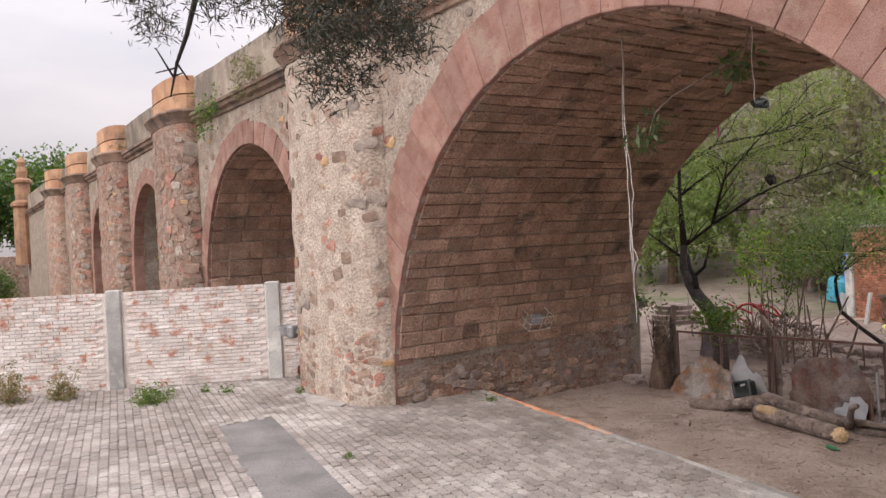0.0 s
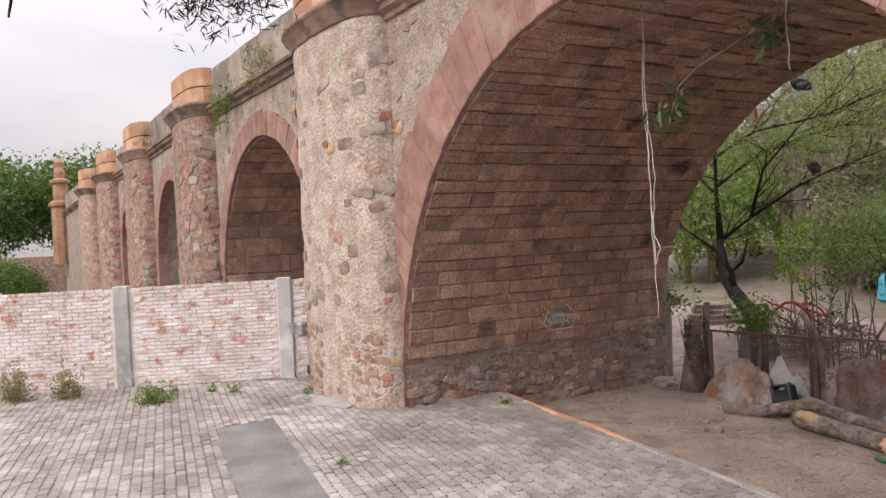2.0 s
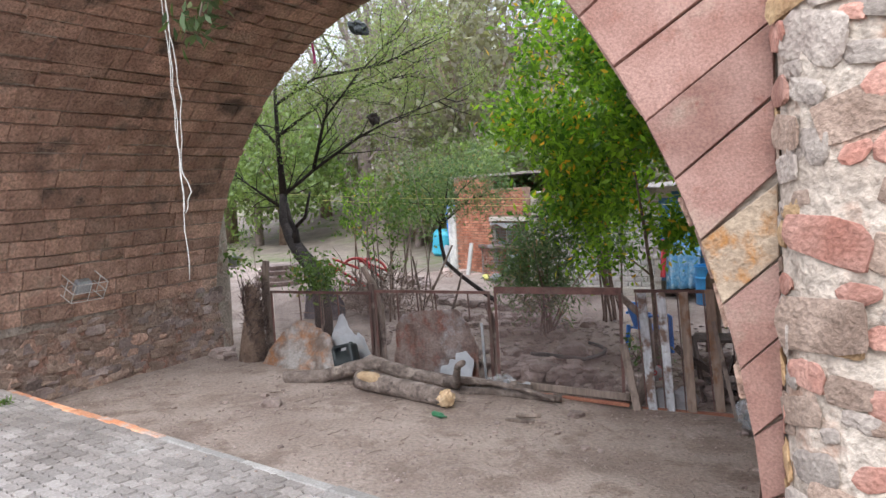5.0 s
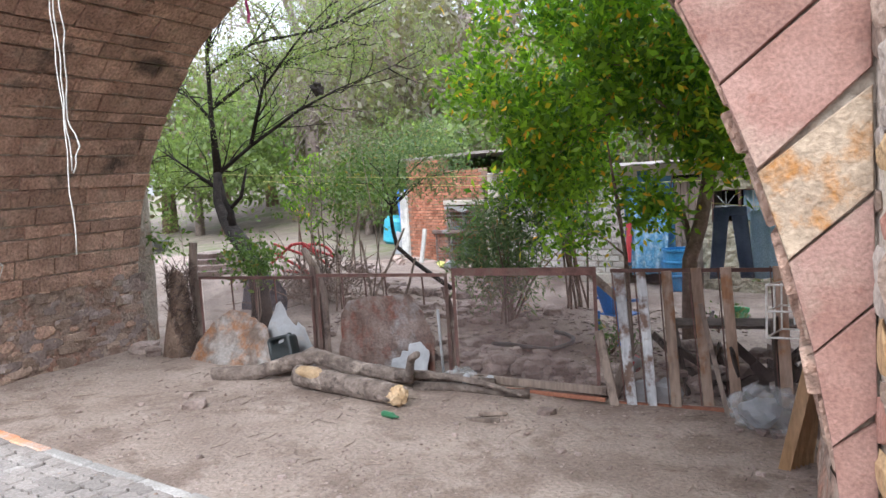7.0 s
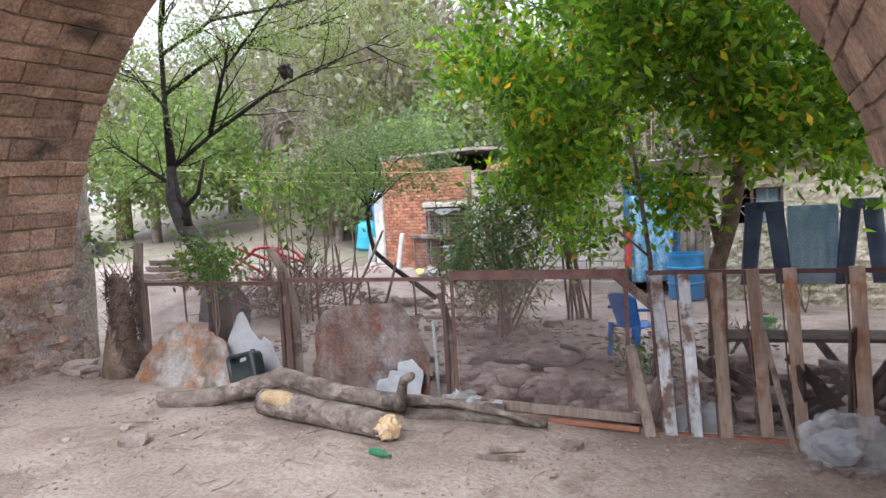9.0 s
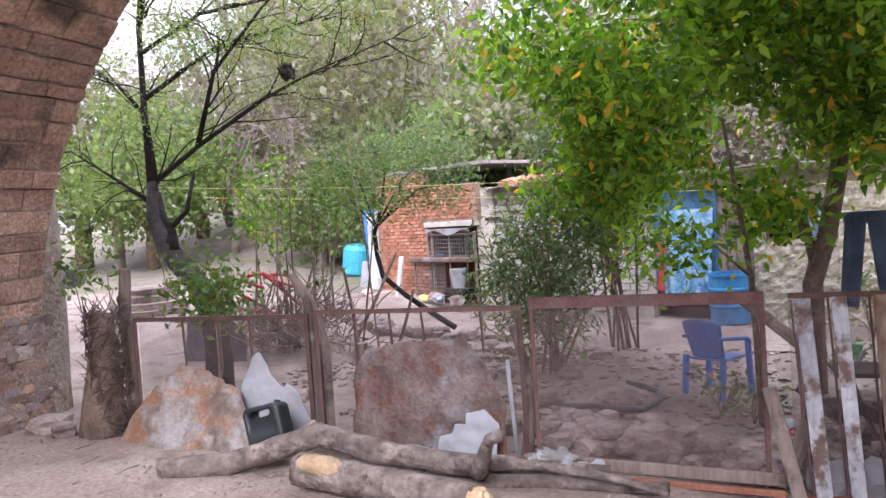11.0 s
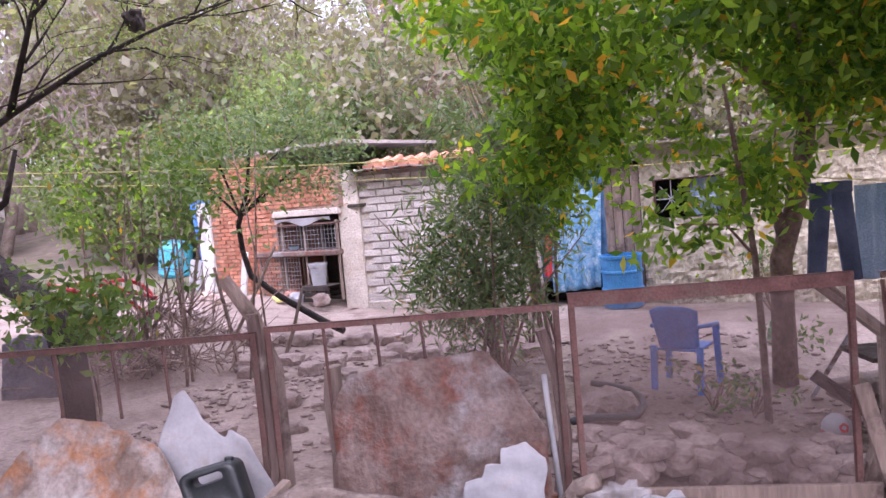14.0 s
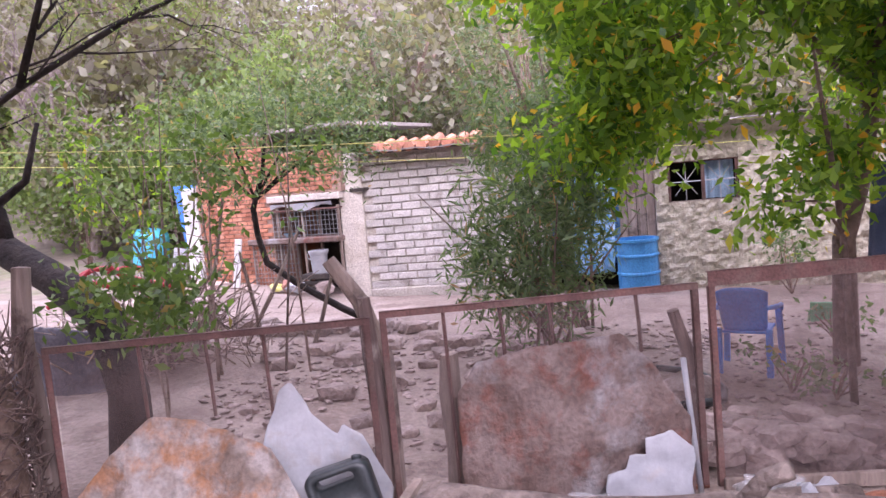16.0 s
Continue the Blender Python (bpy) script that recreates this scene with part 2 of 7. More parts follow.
M_lblue = surface("pale_blue_cloth", (0.24, 0.36, 0.48), (0.33, 0.45, 0.56), 3, 0.9, 0.3, 60, vary=0.1)
M_wood = surface("grey_weathered_wood", (0.19, 0.145, 0.12), (0.32, 0.255, 0.215), 5, 0.9, 0.5, 30, (0.12, 0.09, 0.075), 0.6, 4, stretch=(1, 1, 0.15))
M_slat = surface("flaking_slat_wood", (0.30, 0.21, 0.16), (0.44, 0.335, 0.27), 5, 0.9, 0.4, 30, (0.30, 0.16, 0.09), 0.55, 3, stretch=(1, 1, 0.2))
M_slatw = surface("flaking_white_slat", (0.38, 0.385, 0.405), (0.56, 0.57, 0.595), 5, 0.85, 0.4, 30, (0.18, 0.12, 0.095), 0.55, 5, stretch=(1, 1, 0.3))
M_plank = surface("tan_plank_wood", (0.34, 0.20, 0.10), (0.48, 0.31, 0.18), 4, 0.85, 0.3, 40, stretch=(1, 1, 0.2))
M_log = surface("log_bark", (0.115, 0.088, 0.075), (0.235, 0.19, 0.165), 6, 0.95, 1.0, 22, (0.32, 0.265, 0.225), 0.62, 3, stain2=(0.06, 0.046, 0.04), stain2_at=0.62, stain2_scale=9.0)
M_bare = surface("bare_sapwood", (0.42, 0.28, 0.15), (0.56, 0.41, 0.26), 6, 0.85, 0.5, 30)
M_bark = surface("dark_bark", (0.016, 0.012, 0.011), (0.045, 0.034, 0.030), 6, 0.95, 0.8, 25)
M_barkb = surface("brown_bark", (0.17, 0.115, 0.085), (0.30, 0.215, 0.165), 6, 0.95, 0.7, 25)
M_twig = surface("dry_twig", (0.17, 0.125, 0.10), (0.32, 0.25, 0.21), 6, 0.95, 0.3, 40, vary=0.35)
M_metal = surface("grey_lamp_metal", (0.30, 0.31, 0.32), (0.42, 0.43, 0.44), 4, 0.45, 0.1, 50, metal=0.5, vary=0)
M_wire = surface("white_cable", (0.62, 0.60, 0.57), (0.72, 0.71, 0.68), 4, 0.5, 0.1, 50, vary=0)
M_red = surface("red_paint", (0.48, 0.035, 0.045), (0.60, 0.07, 0.08), 5, 0.45, 0.1, 50, vary=0)
# near-black colour stands in for the shade inside openings; the dark crate shares it
M_dark = surface("painted_gloom_and_dark_crate", (0.03, 0.024, 0.02), (0.06, 0.048, 0.04), 3, 0.95, 0.2, 30)
M_roof = surface("roof_sheet", (0.22, 0.19, 0.175), (0.33, 0.295, 0.28), 2, 0.8, 0.3, 30)
M_yellow = surface("yellow_rope", (0.60, 0.58, 0.16), (0.70, 0.68, 0.28), 5, 0.7, 0.1, 60)
M_lamp = surface("lamp_glass", (0.45, 0.48, 0.50), (0.55, 0.58, 0.60), 4, 0.1, 0.0, 50, vary=0)
M_green = surface("bright_green_plastic", (0.04, 0.27, 0.10), (0.06, 0.34, 0.14), 5, 0.5, 0.1, 50)
M_terr = surface("pale_swept_earth", (0.40, 0.30, 0.26), (0.52, 0.41, 0.36), 1.5, 0.97, 0.4, 30, vary=0)
M_net = net_mat("brown_fence_mesh", (0.15, 0.105, 0.10), 0.47)
M_net2 = net_mat("thin_fence_mesh", (0.15, 0.108, 0.10), 0.31)
M_bag = surface("clear_bag_plastic", (0.55, 0.58, 0.60), (0.68, 0.70, 0.72), 5, 0.15, 0.3, 14, alpha=0.24, vary=0)
L_big = leaf_mat("broad_leaf", (0.05, 0.13, 0.022), (0.30, 0.47, 0.05), 0.55, 1.6)
L_fine = leaf_mat("fine_leaf", (0.11, 0.17, 0.06), (0.28, 0.37, 0.14), 0.5, 0.2)
L_ole = leaf_mat("lance_leaf", (0.07, 0.115, 0.055), (0.18, 0.25, 0.13), 0.4)
L_far = leaf_mat("far_leaf", (0.045, 0.09, 0.025), (0.11, 0.19, 0.05), 0.35)
L_mid = leaf_mat("slope_leaf", (0.11, 0.158, 0.062), (0.245, 0.32, 0.14), 0.5, 0.1)
L_pale = leaf_mat("pale_leaf", (0.13, 0.115, 0.085), (0.27, 0.26, 0.19), 0.4, 0.0)
M_grey = surface("grey_brown_bark", (0.20, 0.155, 0.14), (0.34, 0.28, 0.26), 4, 0.95, 0.3, 30)
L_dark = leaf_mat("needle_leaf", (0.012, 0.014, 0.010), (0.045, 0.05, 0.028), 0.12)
L_weed = leaf_mat("weed_leaf", (0.055, 0.10, 0.025), (0.15, 0.24, 0.06), 0.35)
L_dry = leaf_mat("dry_weed", (0.14, 0.13, 0.07), (0.30, 0.26, 0.15), 0.3)


# ---- building helpers ----
def mesh_of(bm, name, mat, smooth=False):
    me = bpy.data.meshes.new(name)
    bmesh.ops.recalc_face_normals(bm, faces=bm.faces)
    bm.to_mesh(me)
    bm.free()
    for m in mat if isinstance(mat, (list, tuple)) else [mat]:
        me.materials.append(m)
    if smooth:
        me.polygons.foreach_set("use_smooth", [True] * len(me.polygons))
    return me


def thing(name, s, v, z, rz=0, label="", category="", group="", kind=""):
    ob = new(name)
    ob.empty_display_size = 0.2
    ob.matrix_basis = BASE @ pose(s, v, z, 0, 0, rz)
    return tagged(ob, label, category, group, kind)


def solid(name, bm, mat, label="", category="", group="", kind="", at=None, smooth=False):
    ob = new(name, mesh_of(bm, name, mat, smooth))
    ob.matrix_basis = BASE @ (at if at is not None else Matrix())
    return tagged(ob, label, category, group, kind)


def part(name, bm, mat, parent, label="", at=None, smooth=False):
    ob = new(name, mesh_of(bm, name, mat, smooth))
    ob.parent = parent
    if at is not None:
        ob.matrix_basis = at
    return tagged(ob, label)


def piece(name, me, parent, m):
    ob = new(name, me)
    ob.parent = parent
    ob.matrix_basis = m
    return ob


def box(bm, x0, x1, y0, y1, z0, z1, bev=0.0, m=None):
    vs = bmesh.ops.create_cube(bm, size=1.0)["verts"]
    for q in vs:
        q.co = Vector((x0 + (q.co.x + 0.5) * (x1 - x0), y0 + (q.co.y + 0.5) * (y1 - y0), z0 + (q.co.z + 0.5) * (z1 - z0)))
    if bev:
        es = list({e for q in vs for e in q.link_edges})
        vs = list({q for f in bmesh.ops.bevel(bm, geom=es, offset=bev, segments=1, affect="EDGES")["faces"] for q in f.verts} | {q for q in vs if q.is_valid})
    if m is not None:
        bmesh.ops.transform(bm, matrix=m, verts=vs)
    return bm


def nbox(*a, **k):
    return box(bmesh.new(), *a, **k)


def tube(bm, pts, radii, n=7, cap=True):
    """A tapered, bent tube through the points."""
    pts = [Vector(p) for p in pts]
    if not isinstance(radii, (list, tuple)):
        radii = [radii] * len(pts)
    rings = []
    side = None
    for i, p in enumerate(pts):
        d = (pts[min(i + 1, len(pts) - 1)] - pts[max(i - 1, 0)]).normalized()
        if side is None:
            side = d.orthogonal().normalized()
        else:
            side = (side - d * side.dot(d)).normalized()
        up = d.cross(side)
        rings.append([bm.verts.new(p + (side * math.cos(a) + up * math.sin(a)) * radii[i]) for a in [2 * math.pi * k / n for k in range(n)]])
    for a, b in zip(rings, rings[1:]):
        for k in range(n):
            bm.faces.new((a[k], a[(k + 1) % n], b[(k + 1) % n], b[k]))
    if cap:
        bm.faces.new(rings[0][::-1])
        bm.faces.new(rings[-1])
    return bm


def lathe(bm, prof, n=20, m=None):
    """A turned shape from (radius, height) pairs."""
    rings = [[bm.verts.new((max(r, 1e-4) * math.cos(2 * math.pi * k / n), max(r, 1e-4) * math.sin(2 * math.pi * k / n), z)) for k in range(n)] for r, z in prof]
    for a, b in zip(rings, rings[1:]):
        for k in range(n):
            bm.faces.new((a[k], a[(k + 1) % n], b[(k + 1) % n], b[k]))
    bm.faces.new(rings[0][::-1])
    bm.faces.new(rings[-1])
    if m is not None:
        bmesh.ops.transform(bm, matrix=m, verts=[q for r in rings for q in r])
    return bm


def rock_mesh(name, mat, seed, flat=0.6, sub=1):
    bm = bmesh.new()
    bmesh.ops.create_icosphere(bm, subdivisions=sub, radius=0.5)
    r = random.Random(seed)
    o = Vector((r.random() * 50, r.random() * 50, r.random() * 50))
    for q in bm.verts:
        k = 1 + 0.75 * noise.noise(q.co * 2.2 + o)
        q.co *= k
        q.co.z *= flat
        for ax in range(3):
            lim = (0.43, 0.40, 0.38 * flat)[ax]
            q.co[ax] = max(-lim, min(lim, q.co[ax]))
    return mesh_of(bm, name, mat)


def grid_sheet(nx, ny, f):
    bm = bmesh.new()
    vs = [[bm.verts.new(f(i / nx, j / ny)) for i in range(nx + 1)] for j in range(ny + 1)]
    for j in range(ny):
        for i in range(nx):
            bm.faces.new((vs[j][i], vs[j][i + 1], vs[j + 1][i + 1], vs[j + 1][i]))
    return bm


def thicken(bm, t):
    bmesh.ops.recalc_face_normals(bm, faces=bm.faces)
    bmesh.ops.solidify(bm, geom=list(bm.faces), thickness=t)
    return bm


def leaves_mesh(name, mat, centres, rng, size, spread, per, long=2.2, droop=0.25):
    """Many small folded leaves round the given twig points."""
    c = np.repeat(np.asarray(centres, float), per, axis=0)
    n = len(c)
    c = c + rng.normal(0, 1, (n, 3)) * spread
    d = rng.normal(0, 1, (n, 3))
    d[:, 2] -= droop
    d /= np.linalg.norm(d, axis=1)[:, None]
    e = np.cross(d, rng.normal(0, 1, (n, 3)))
    e /= np.linalg.norm(e, axis=1)[:, None] + 1e-9
    k = np.cross(d, e)
    L = size * rng.uniform(0.6, 1.3, n)[:, None]
    wd = L / long / 2
    v = np.empty((n, 4, 3))
    v[:, 0], v[:, 2] = c, c + d * L
    v[:, 1] = c + d * L * 0.45 + e * wd + k * wd * 0.35
    v[:, 3] = c + d * L * 0.45 - e * wd + k * wd * 0.35
    me = bpy.data.meshes.new(name)
    me.vertices.add(n * 4)
    me.vertices.foreach_set("co", v.reshape(-1))
    me.loops.add(n * 4)
    me.loops.foreach_set("vertex_index", np.arange(n * 4))
    me.polygons.add(n)
    me.polygons.foreach_set("loop_start", np.arange(0, n * 4, 4))
    me.update()
    me.validate()
    me.materials.append(mat)
    return me


def grow(bm, rng, p, d, length, rad, depth, tips, bend=0.25, kids=3, up=0.08, n=6, shrink=0.68, open_=0.75):
    """One limb with its twigs; the twig points are added to tips."""
    pts, rr = [Vector(p)], [rad]
    d = Vector(d).normalized()
    steps = 4
    for i in range(steps):
        d = (d + Vector(rng.normal(0, bend, 3)) + Vector((0, 0, up))).normalized()
        pts.append(pts[-1] + d * length / steps)
        rr.append(rad * (1 - 0.55 * (i + 1) / steps))
    tube(bm, pts, rr, n if depth > 1 else 4, cap=False)
    if depth <= 1:
        tips.extend([tuple(q) for q in pts[1:]])
    if depth <= 0:
        return
    for k in range(kids):
        i = rng.integers(2, steps + 1)
        dd = (d + Vector(rng.normal(0, open_, 3))).normalized()
        grow(bm, rng, pts[i], dd, length * shrink * rng.uniform(0.8, 1.2), rr[i] * 0.7, depth - 1, tips, bend, kids, up, n, shrink, open_)


# ---- ground ----
KA = math.atan(-0.21)                                  # the kerb's turn against the bridge
S0, S1, ZS, RISE, DEEP = 0.0, 9.54, -0.92, 5.08, 5.73  # the great arch


def kerb_v(s):
    return 1.78 - 0.21 * s


def world_y(s, v):
    return 13.33 - 0.8234 * s + 0.5675 * v


def pave_z(s, v):
    y = world_y(s, v)
    return -1.1 + float(np.interp(y, [-30, 0, 2.35, 4.48, 6.7], [1.1, 1.1, 0.68, 0.18, 0.0]))


def smooth(a, b, x):
    k = min(1, max(0, (x - a) / (b - a)))
    return k * k * (3 - 2 * k)


def ground_z(s, v):
    z = -1.42 - 0.03 * max(-6, min(12, s))
    z += 0.05 * noise.noise(Vector((s * 0.5, v * 0.5, 3))) + 0.02 * noise.noise(Vector((s * 2.2, v * 2.2, 9)))
    z -= 0.12 * smooth(5.4, 7.4, s) * smooth(2.5, 4.5, v) * smooth(10, 8, v)
    # the yard climbs towards the house
    z += smooth(8.6, 11.0, v) * 0.28 * smooth(3.2, -0.8, s)
    # a small runnel across the dirt
    z -= 0.05 * math.exp(-((v - 3.6 + 0.55 * (s - 7.3)) / 0.16) ** 2) * smooth(5.5, 6.5, s)
    # hill behind
    z += (10 * smooth(16, 60, v) + 40 * smooth(40, 200, v)) * smooth(-60, 6, s)
    k = smooth(0.05, -0.15, v - kerb_v(s)) * smooth(-30, -20, s) * smooth(40, 30, s) * smooth(-60, -50, v)
    zp = pave_z(s, v) - 0.14
    # far along the river bank, in front of the bridge
    if s < -7:
        k *= smooth(-14, -7, s)
    return z * (1 - k) + zp * k


def axis(lo, hi, step, reach):
    fine = list(np.arange(lo, hi + 1e-6, step))
    out, d = [], step
    x = hi
    while x < reach:
        d *= 1.35
        x += d
        out.append(x)
    low, d, x = [], step, lo
    while x > -reach:
        d *= 1.35
        x -= d
        low.append(x)
    return low[::-1] + fine + out


sa, va = axis(-8, 14, 0.2, 900), axis(-8, 15, 0.2, 900)
bm = bmesh.new()
gv = [[bm.verts.new((s, v, ground_z(s, v))) for s in sa] for v in va]
for j in range(len(va) - 1):
    for i in range(len(sa) - 1):
        bm.faces.new((gv[j][i], gv[j][i + 1], gv[j + 1][i + 1], gv[j + 1][i]))
bm.faces.ensure_lookup_table()
for f in bm.faces:
    c = f.calc_center_median()
    if c.y > 15 + 1.5 * noise.noise(Vector((c.x * 0.2, 0, 0))) or c.x < -9:
        f.material_index = 1
ground = solid("ground", bm, [M_dirt, M_hill], "bare packed brown earth with pebbles and ruts", "ground", kind="structure", smooth=True)

# pavement bed and kerb
bm = bmesh.new()
pa = list(np.arange(-14, 18.1, 0.5))
pv = list(np.arange(-16, 0.01, 0.5))
rows_ = []
for o in pv:
    rows_.append([bm.verts.new((s, kerb_v(s) + o, pave_z(s, kerb_v(s) + o) - 0.015)) for s in pa])
for a, b in zip(rows_, rows_[1:]):
    for i in range(len(pa) - 1):
        bm.faces.new((a[i], a[i + 1], b[i + 1], b[i]))
pavement = solid("pavement", bm, M_pjoint, "grey interlocking concrete block paving with worn pale patches", "pavement", kind="structure")


def kerb_run(s0, s1, mat, name, label):
    ob = thing(name, 0, 0, 0, 0, label, "kerb", kind="structure")
    r = random.Random(7)
    s = s0
    while s < s1 - 0.05:
        e = min(s1, s + r.uniform(0.5, 0.8))
        c = math.cos(KA)
        bm = nbox(0, (e - s) / c - 0.012, -0.05, 0.055 + r.uniform(-0.015, 0.015), -0.42, r.uniform(0.006, 0.022), 0.012)
        p = new("kerbstone", mesh_of(bm, "kerbstone", mat))
        p.parent = ob
        p.matrix_basis = pose(s, kerb_v(s), pave_z(s, kerb_v(s)), 0, 0, math.degrees(KA) + r.uniform(-0.6, 0.6))
        s = e
    return ob


kerb_run(0.35, 4.0, M_orange, "kerb", "low kerb with worn orange paint beside the dirt")
kerb_run(4.0, 9.55, M_kerb, "kerb", "low bare pale concrete kerb beside the dirt")

# smooth concrete strip let into the paving
bm = grid_sheet(20, 2, lambda a, b: (lambda s, o: (s, kerb_v(s) + o, pave_z(s, kerb_v(s) + o) + 0.006))(-0.7 + 9 * a, -4.80 + 0.92 * b))
solid("concrete_strip", bm, M_conc, "smooth grey concrete strip set in the paving", "pavement", kind="structure")
# cement spill at the pier's foot
r_ = random.Random(3)
bm = bmesh.new()
ring = [bm.verts.new((-1.2 + (0.62 + 0.2 * noise.noise(Vector((math.cos(a) * 2, math.sin(a) * 2, 1)))) * math.cos(a), -0.78 + 0.24 * math.sin(a) * (1 + 0.4 * noise.noise(Vector((a, 0, 4)))), -1.075)) for a in np.linspace(0, 6.28, 25)[:-1]]
f_ = bm.faces.new(ring)
ex = bmesh.ops.extrude_face_region(bm, geom=[f_])
for q in [g for g in ex["geom"] if isinstance(g, bmesh.types.BMVert)]:
    q.co.z -= 0.06
solid("cement_spill", bm, M_kerb, "hardened pale cement spill on the paving", "cement", kind="structure")


# ---- bridge ----
ARCHES = [(S0, S1, ZS, RISE), (-9.62, -3.2, 0.55, 3.6), (-17.6, -13.3, 1.3, 2.75), (-24.6, -21.3, 1.7, 2.1), (-31.0, -28.2, 1.7, 1.9), (12.9, 19.3, 0.55, 3.6)]
PIERS = [(-1.6, 1.6), (-11.45, 1.5), (-19.45, 1.5), (-26.4, 1.4), (-32.6, 1.4), (11.25, 1.6), (21, 1.6)]


def top_z(s):
    return float(np.interp(s, [-46, -33, -20, -12, 0, 25], [4.75, 5.0, 5.15, 5.3, 5.2, 5.2]))


def arch_z(s):
    for a, b, zs, h in ARCHES:
        if a < s < b:
            c = (a + b) / 2
            return zs + h * math.sqrt(max(0, 1 - ((s - c) / ((b - a) / 2)) ** 2))
    return -2.4


bridge = thing("bridge", 0, 0, 0, 0, "old stone bridge with arches, rounded piers and a parapet", "bridge", kind="structure")
cut = set(np.round(np.arange(-46, 30.1, 1.0), 3))
for a, b, zs, h in ARCHES:
    cut |= set(np.round((a + b) / 2 - (b - a) / 2 * np.cos(np.linspace(0, math.pi, 49)), 4))
cut = sorted(cut)
bm = bmesh.new()
for s, e in zip(cut, cut[1:]):
    if e - s < 1e-4:
        continue
    m = (s + e) / 2
    inside = next((A for A in ARCHES if A[0] < m < A[1]), None)
    zl, zr = (arch_z(s) if inside and s > inside[0] + 1e-3 else (inside[2] if inside else -2.4)), (arch_z(e) if inside and e < inside[1] - 1e-3 else (inside[2] if inside else -2.4))
    tl, tr = top_z(s), top_z(e)
    q = {}
    for w, v in (("n", 0.0), ("f", DEEP)):
        q[w] = [bm.verts.new(c) for c in ((s, v, zl), (e, v, zr), (e, v, tr), (s, v, tl))]
        bm.faces.new(q[w])
    bm.faces.new((q["n"][0], q["n"][1], q["f"][1], q["f"][0]))
    bm.faces.new((q["n"][3], q["n"][2], q["f"][2], q["f"][3]))
for a, b, zs, h in ARCHES:
    for s in (a, b):
        bm.faces.new([bm.verts.new(c) for c in ((s, 0, -2.4), (s, DEEP, -2.4), (s, DEEP, zs), (s, 0, zs))])
bmesh.ops.remove_doubles(bm, verts=bm.verts, dist=0.001)
part("spandrel_wall", bm, M_mortar, bridge, "lime-mortared rubble wall face")


def pier_ring(c, hw, out, z, side, n=14, grow_=0.0):
    """Half-round plan of a pier on the near (-1) or far (1) face."""
    v0 = 0.0 if side < 0 else DEEP
    pts = []
    for a in np.linspace(0, math.pi, n):
        k = 0.72
        x = -math.copysign(abs(math.cos(a)) ** k, math.cos(a))
        y = math.sin(a) ** k
        pts.append((c + x * (hw + grow_), v0 + side * (y * (out + grow_) - (0.0 if grow_ == 0 else 0)), z))
    return pts


def pier_body(c, hw, out, side, z0, z1):
    bm = bmesh.new()
    zs_ = np.linspace(z0, z1, 26)
    rows2 = []
    for z in zs_:
        row = []
        for x, y, zz in pier_ring(c, hw, out, z, side):
            k = noise.noise(Vector((x * 1.3, y * 1.3, zz * 1.3))) * 0.035 + noise.noise(Vector((x * 4, y * 4, zz * 4))) * 0.02
            row.append(bm.verts.new((x, y + side * k, zz)))
        rows2.append(row)
    for a, b in zip(rows2, rows2[1:]):
        for i in range(len(a) - 1):
            bm.faces.new((a[i], a[i + 1], b[i + 1], b[i]))
    bm.faces.new(rows2[-1])
    return bm


def pier_mould(c, hw, out, side, z):
    """Stepped cornice round a pier's head."""
    bm = bmesh.new()
    prof = ((0.02, -0.2), (0.05, -0.16), (0.06, -0.08), (0.14, -0.02), (0.16, 0.06), (0.2, 0.08), (0.2, 0.16), (0.0, 0.18))
    rows2 = [[bm.verts.new(p) for p in pier_ring(c, hw, out, z + dz, side, 14, g)] for g, dz in prof]
    for a, b in zip(rows2, rows2[1:]):
        for i in range(len(a) - 1):
            bm.faces.new((a[i], a[i + 1], b[i + 1], b[i]))
    bm.faces.new(rows2[-1])
    return bm


for c, hw in PIERS:
    for side in (-1, 1):
        out = 0.62 if side < 0 else 0.85
        zc = top_z(c) + 0.12
        part("pier", pier_body(c, hw, out, side, -2.4, zc), M_mortar if c > -5 else M_rubble, bridge, "rounded rubble pier with patched lime render", smooth=True)
        part("pier_cornice", pier_mould(c, hw, out, side, zc), M_corn, bridge, smooth=True)
        if side > 0:
            continue
        # cap courses of big squared stones
        for zz, k in ((zc + 0.18, 0), (zc + 0.62, 1)):
            ring_ = pier_ring(c, hw - 0.05, out - 0.05, zz, side, 13)
            h = 0.42 if k == 0 else 0.5
            for i in range(k, 12, 3):
                seg = ring_[i:i + 4] if i + 4 <= 13 else ring_[i:]
                if len(seg) < 2:
                    continue
                bm = bmesh.new()
                mid = Vector((c, 0.3, 0))
                lo, hi = [], []
                for x, y, z in seg:
                    lo.append(bm.verts.new((x, y, z)))
                    hi.append(bm.verts.new((x, y, z + h - 0.02)))
                il = [bm.verts.new((c + (x - c) * 0.6, 0.25, z)) for x, y, z in (seg[-1], seg[0])]
                ih = [bm.verts.new((q.co.x, q.co.y, q.co.z + h - 0.02)) for q in il]
                bm.faces.new(lo + il)
                bm.faces.new((hi + ih)[::-1])
                lo2, hi2 = lo + il, hi + ih
                for j in range(len(lo2)):
                    bm.faces.new((lo2[j], lo2[(j + 1) % len(lo2)], hi2[(j + 1) % len(lo2)], hi2[j]))
                part("cap_stone", bm, M_cap, bridge, "squared orange cap stone")

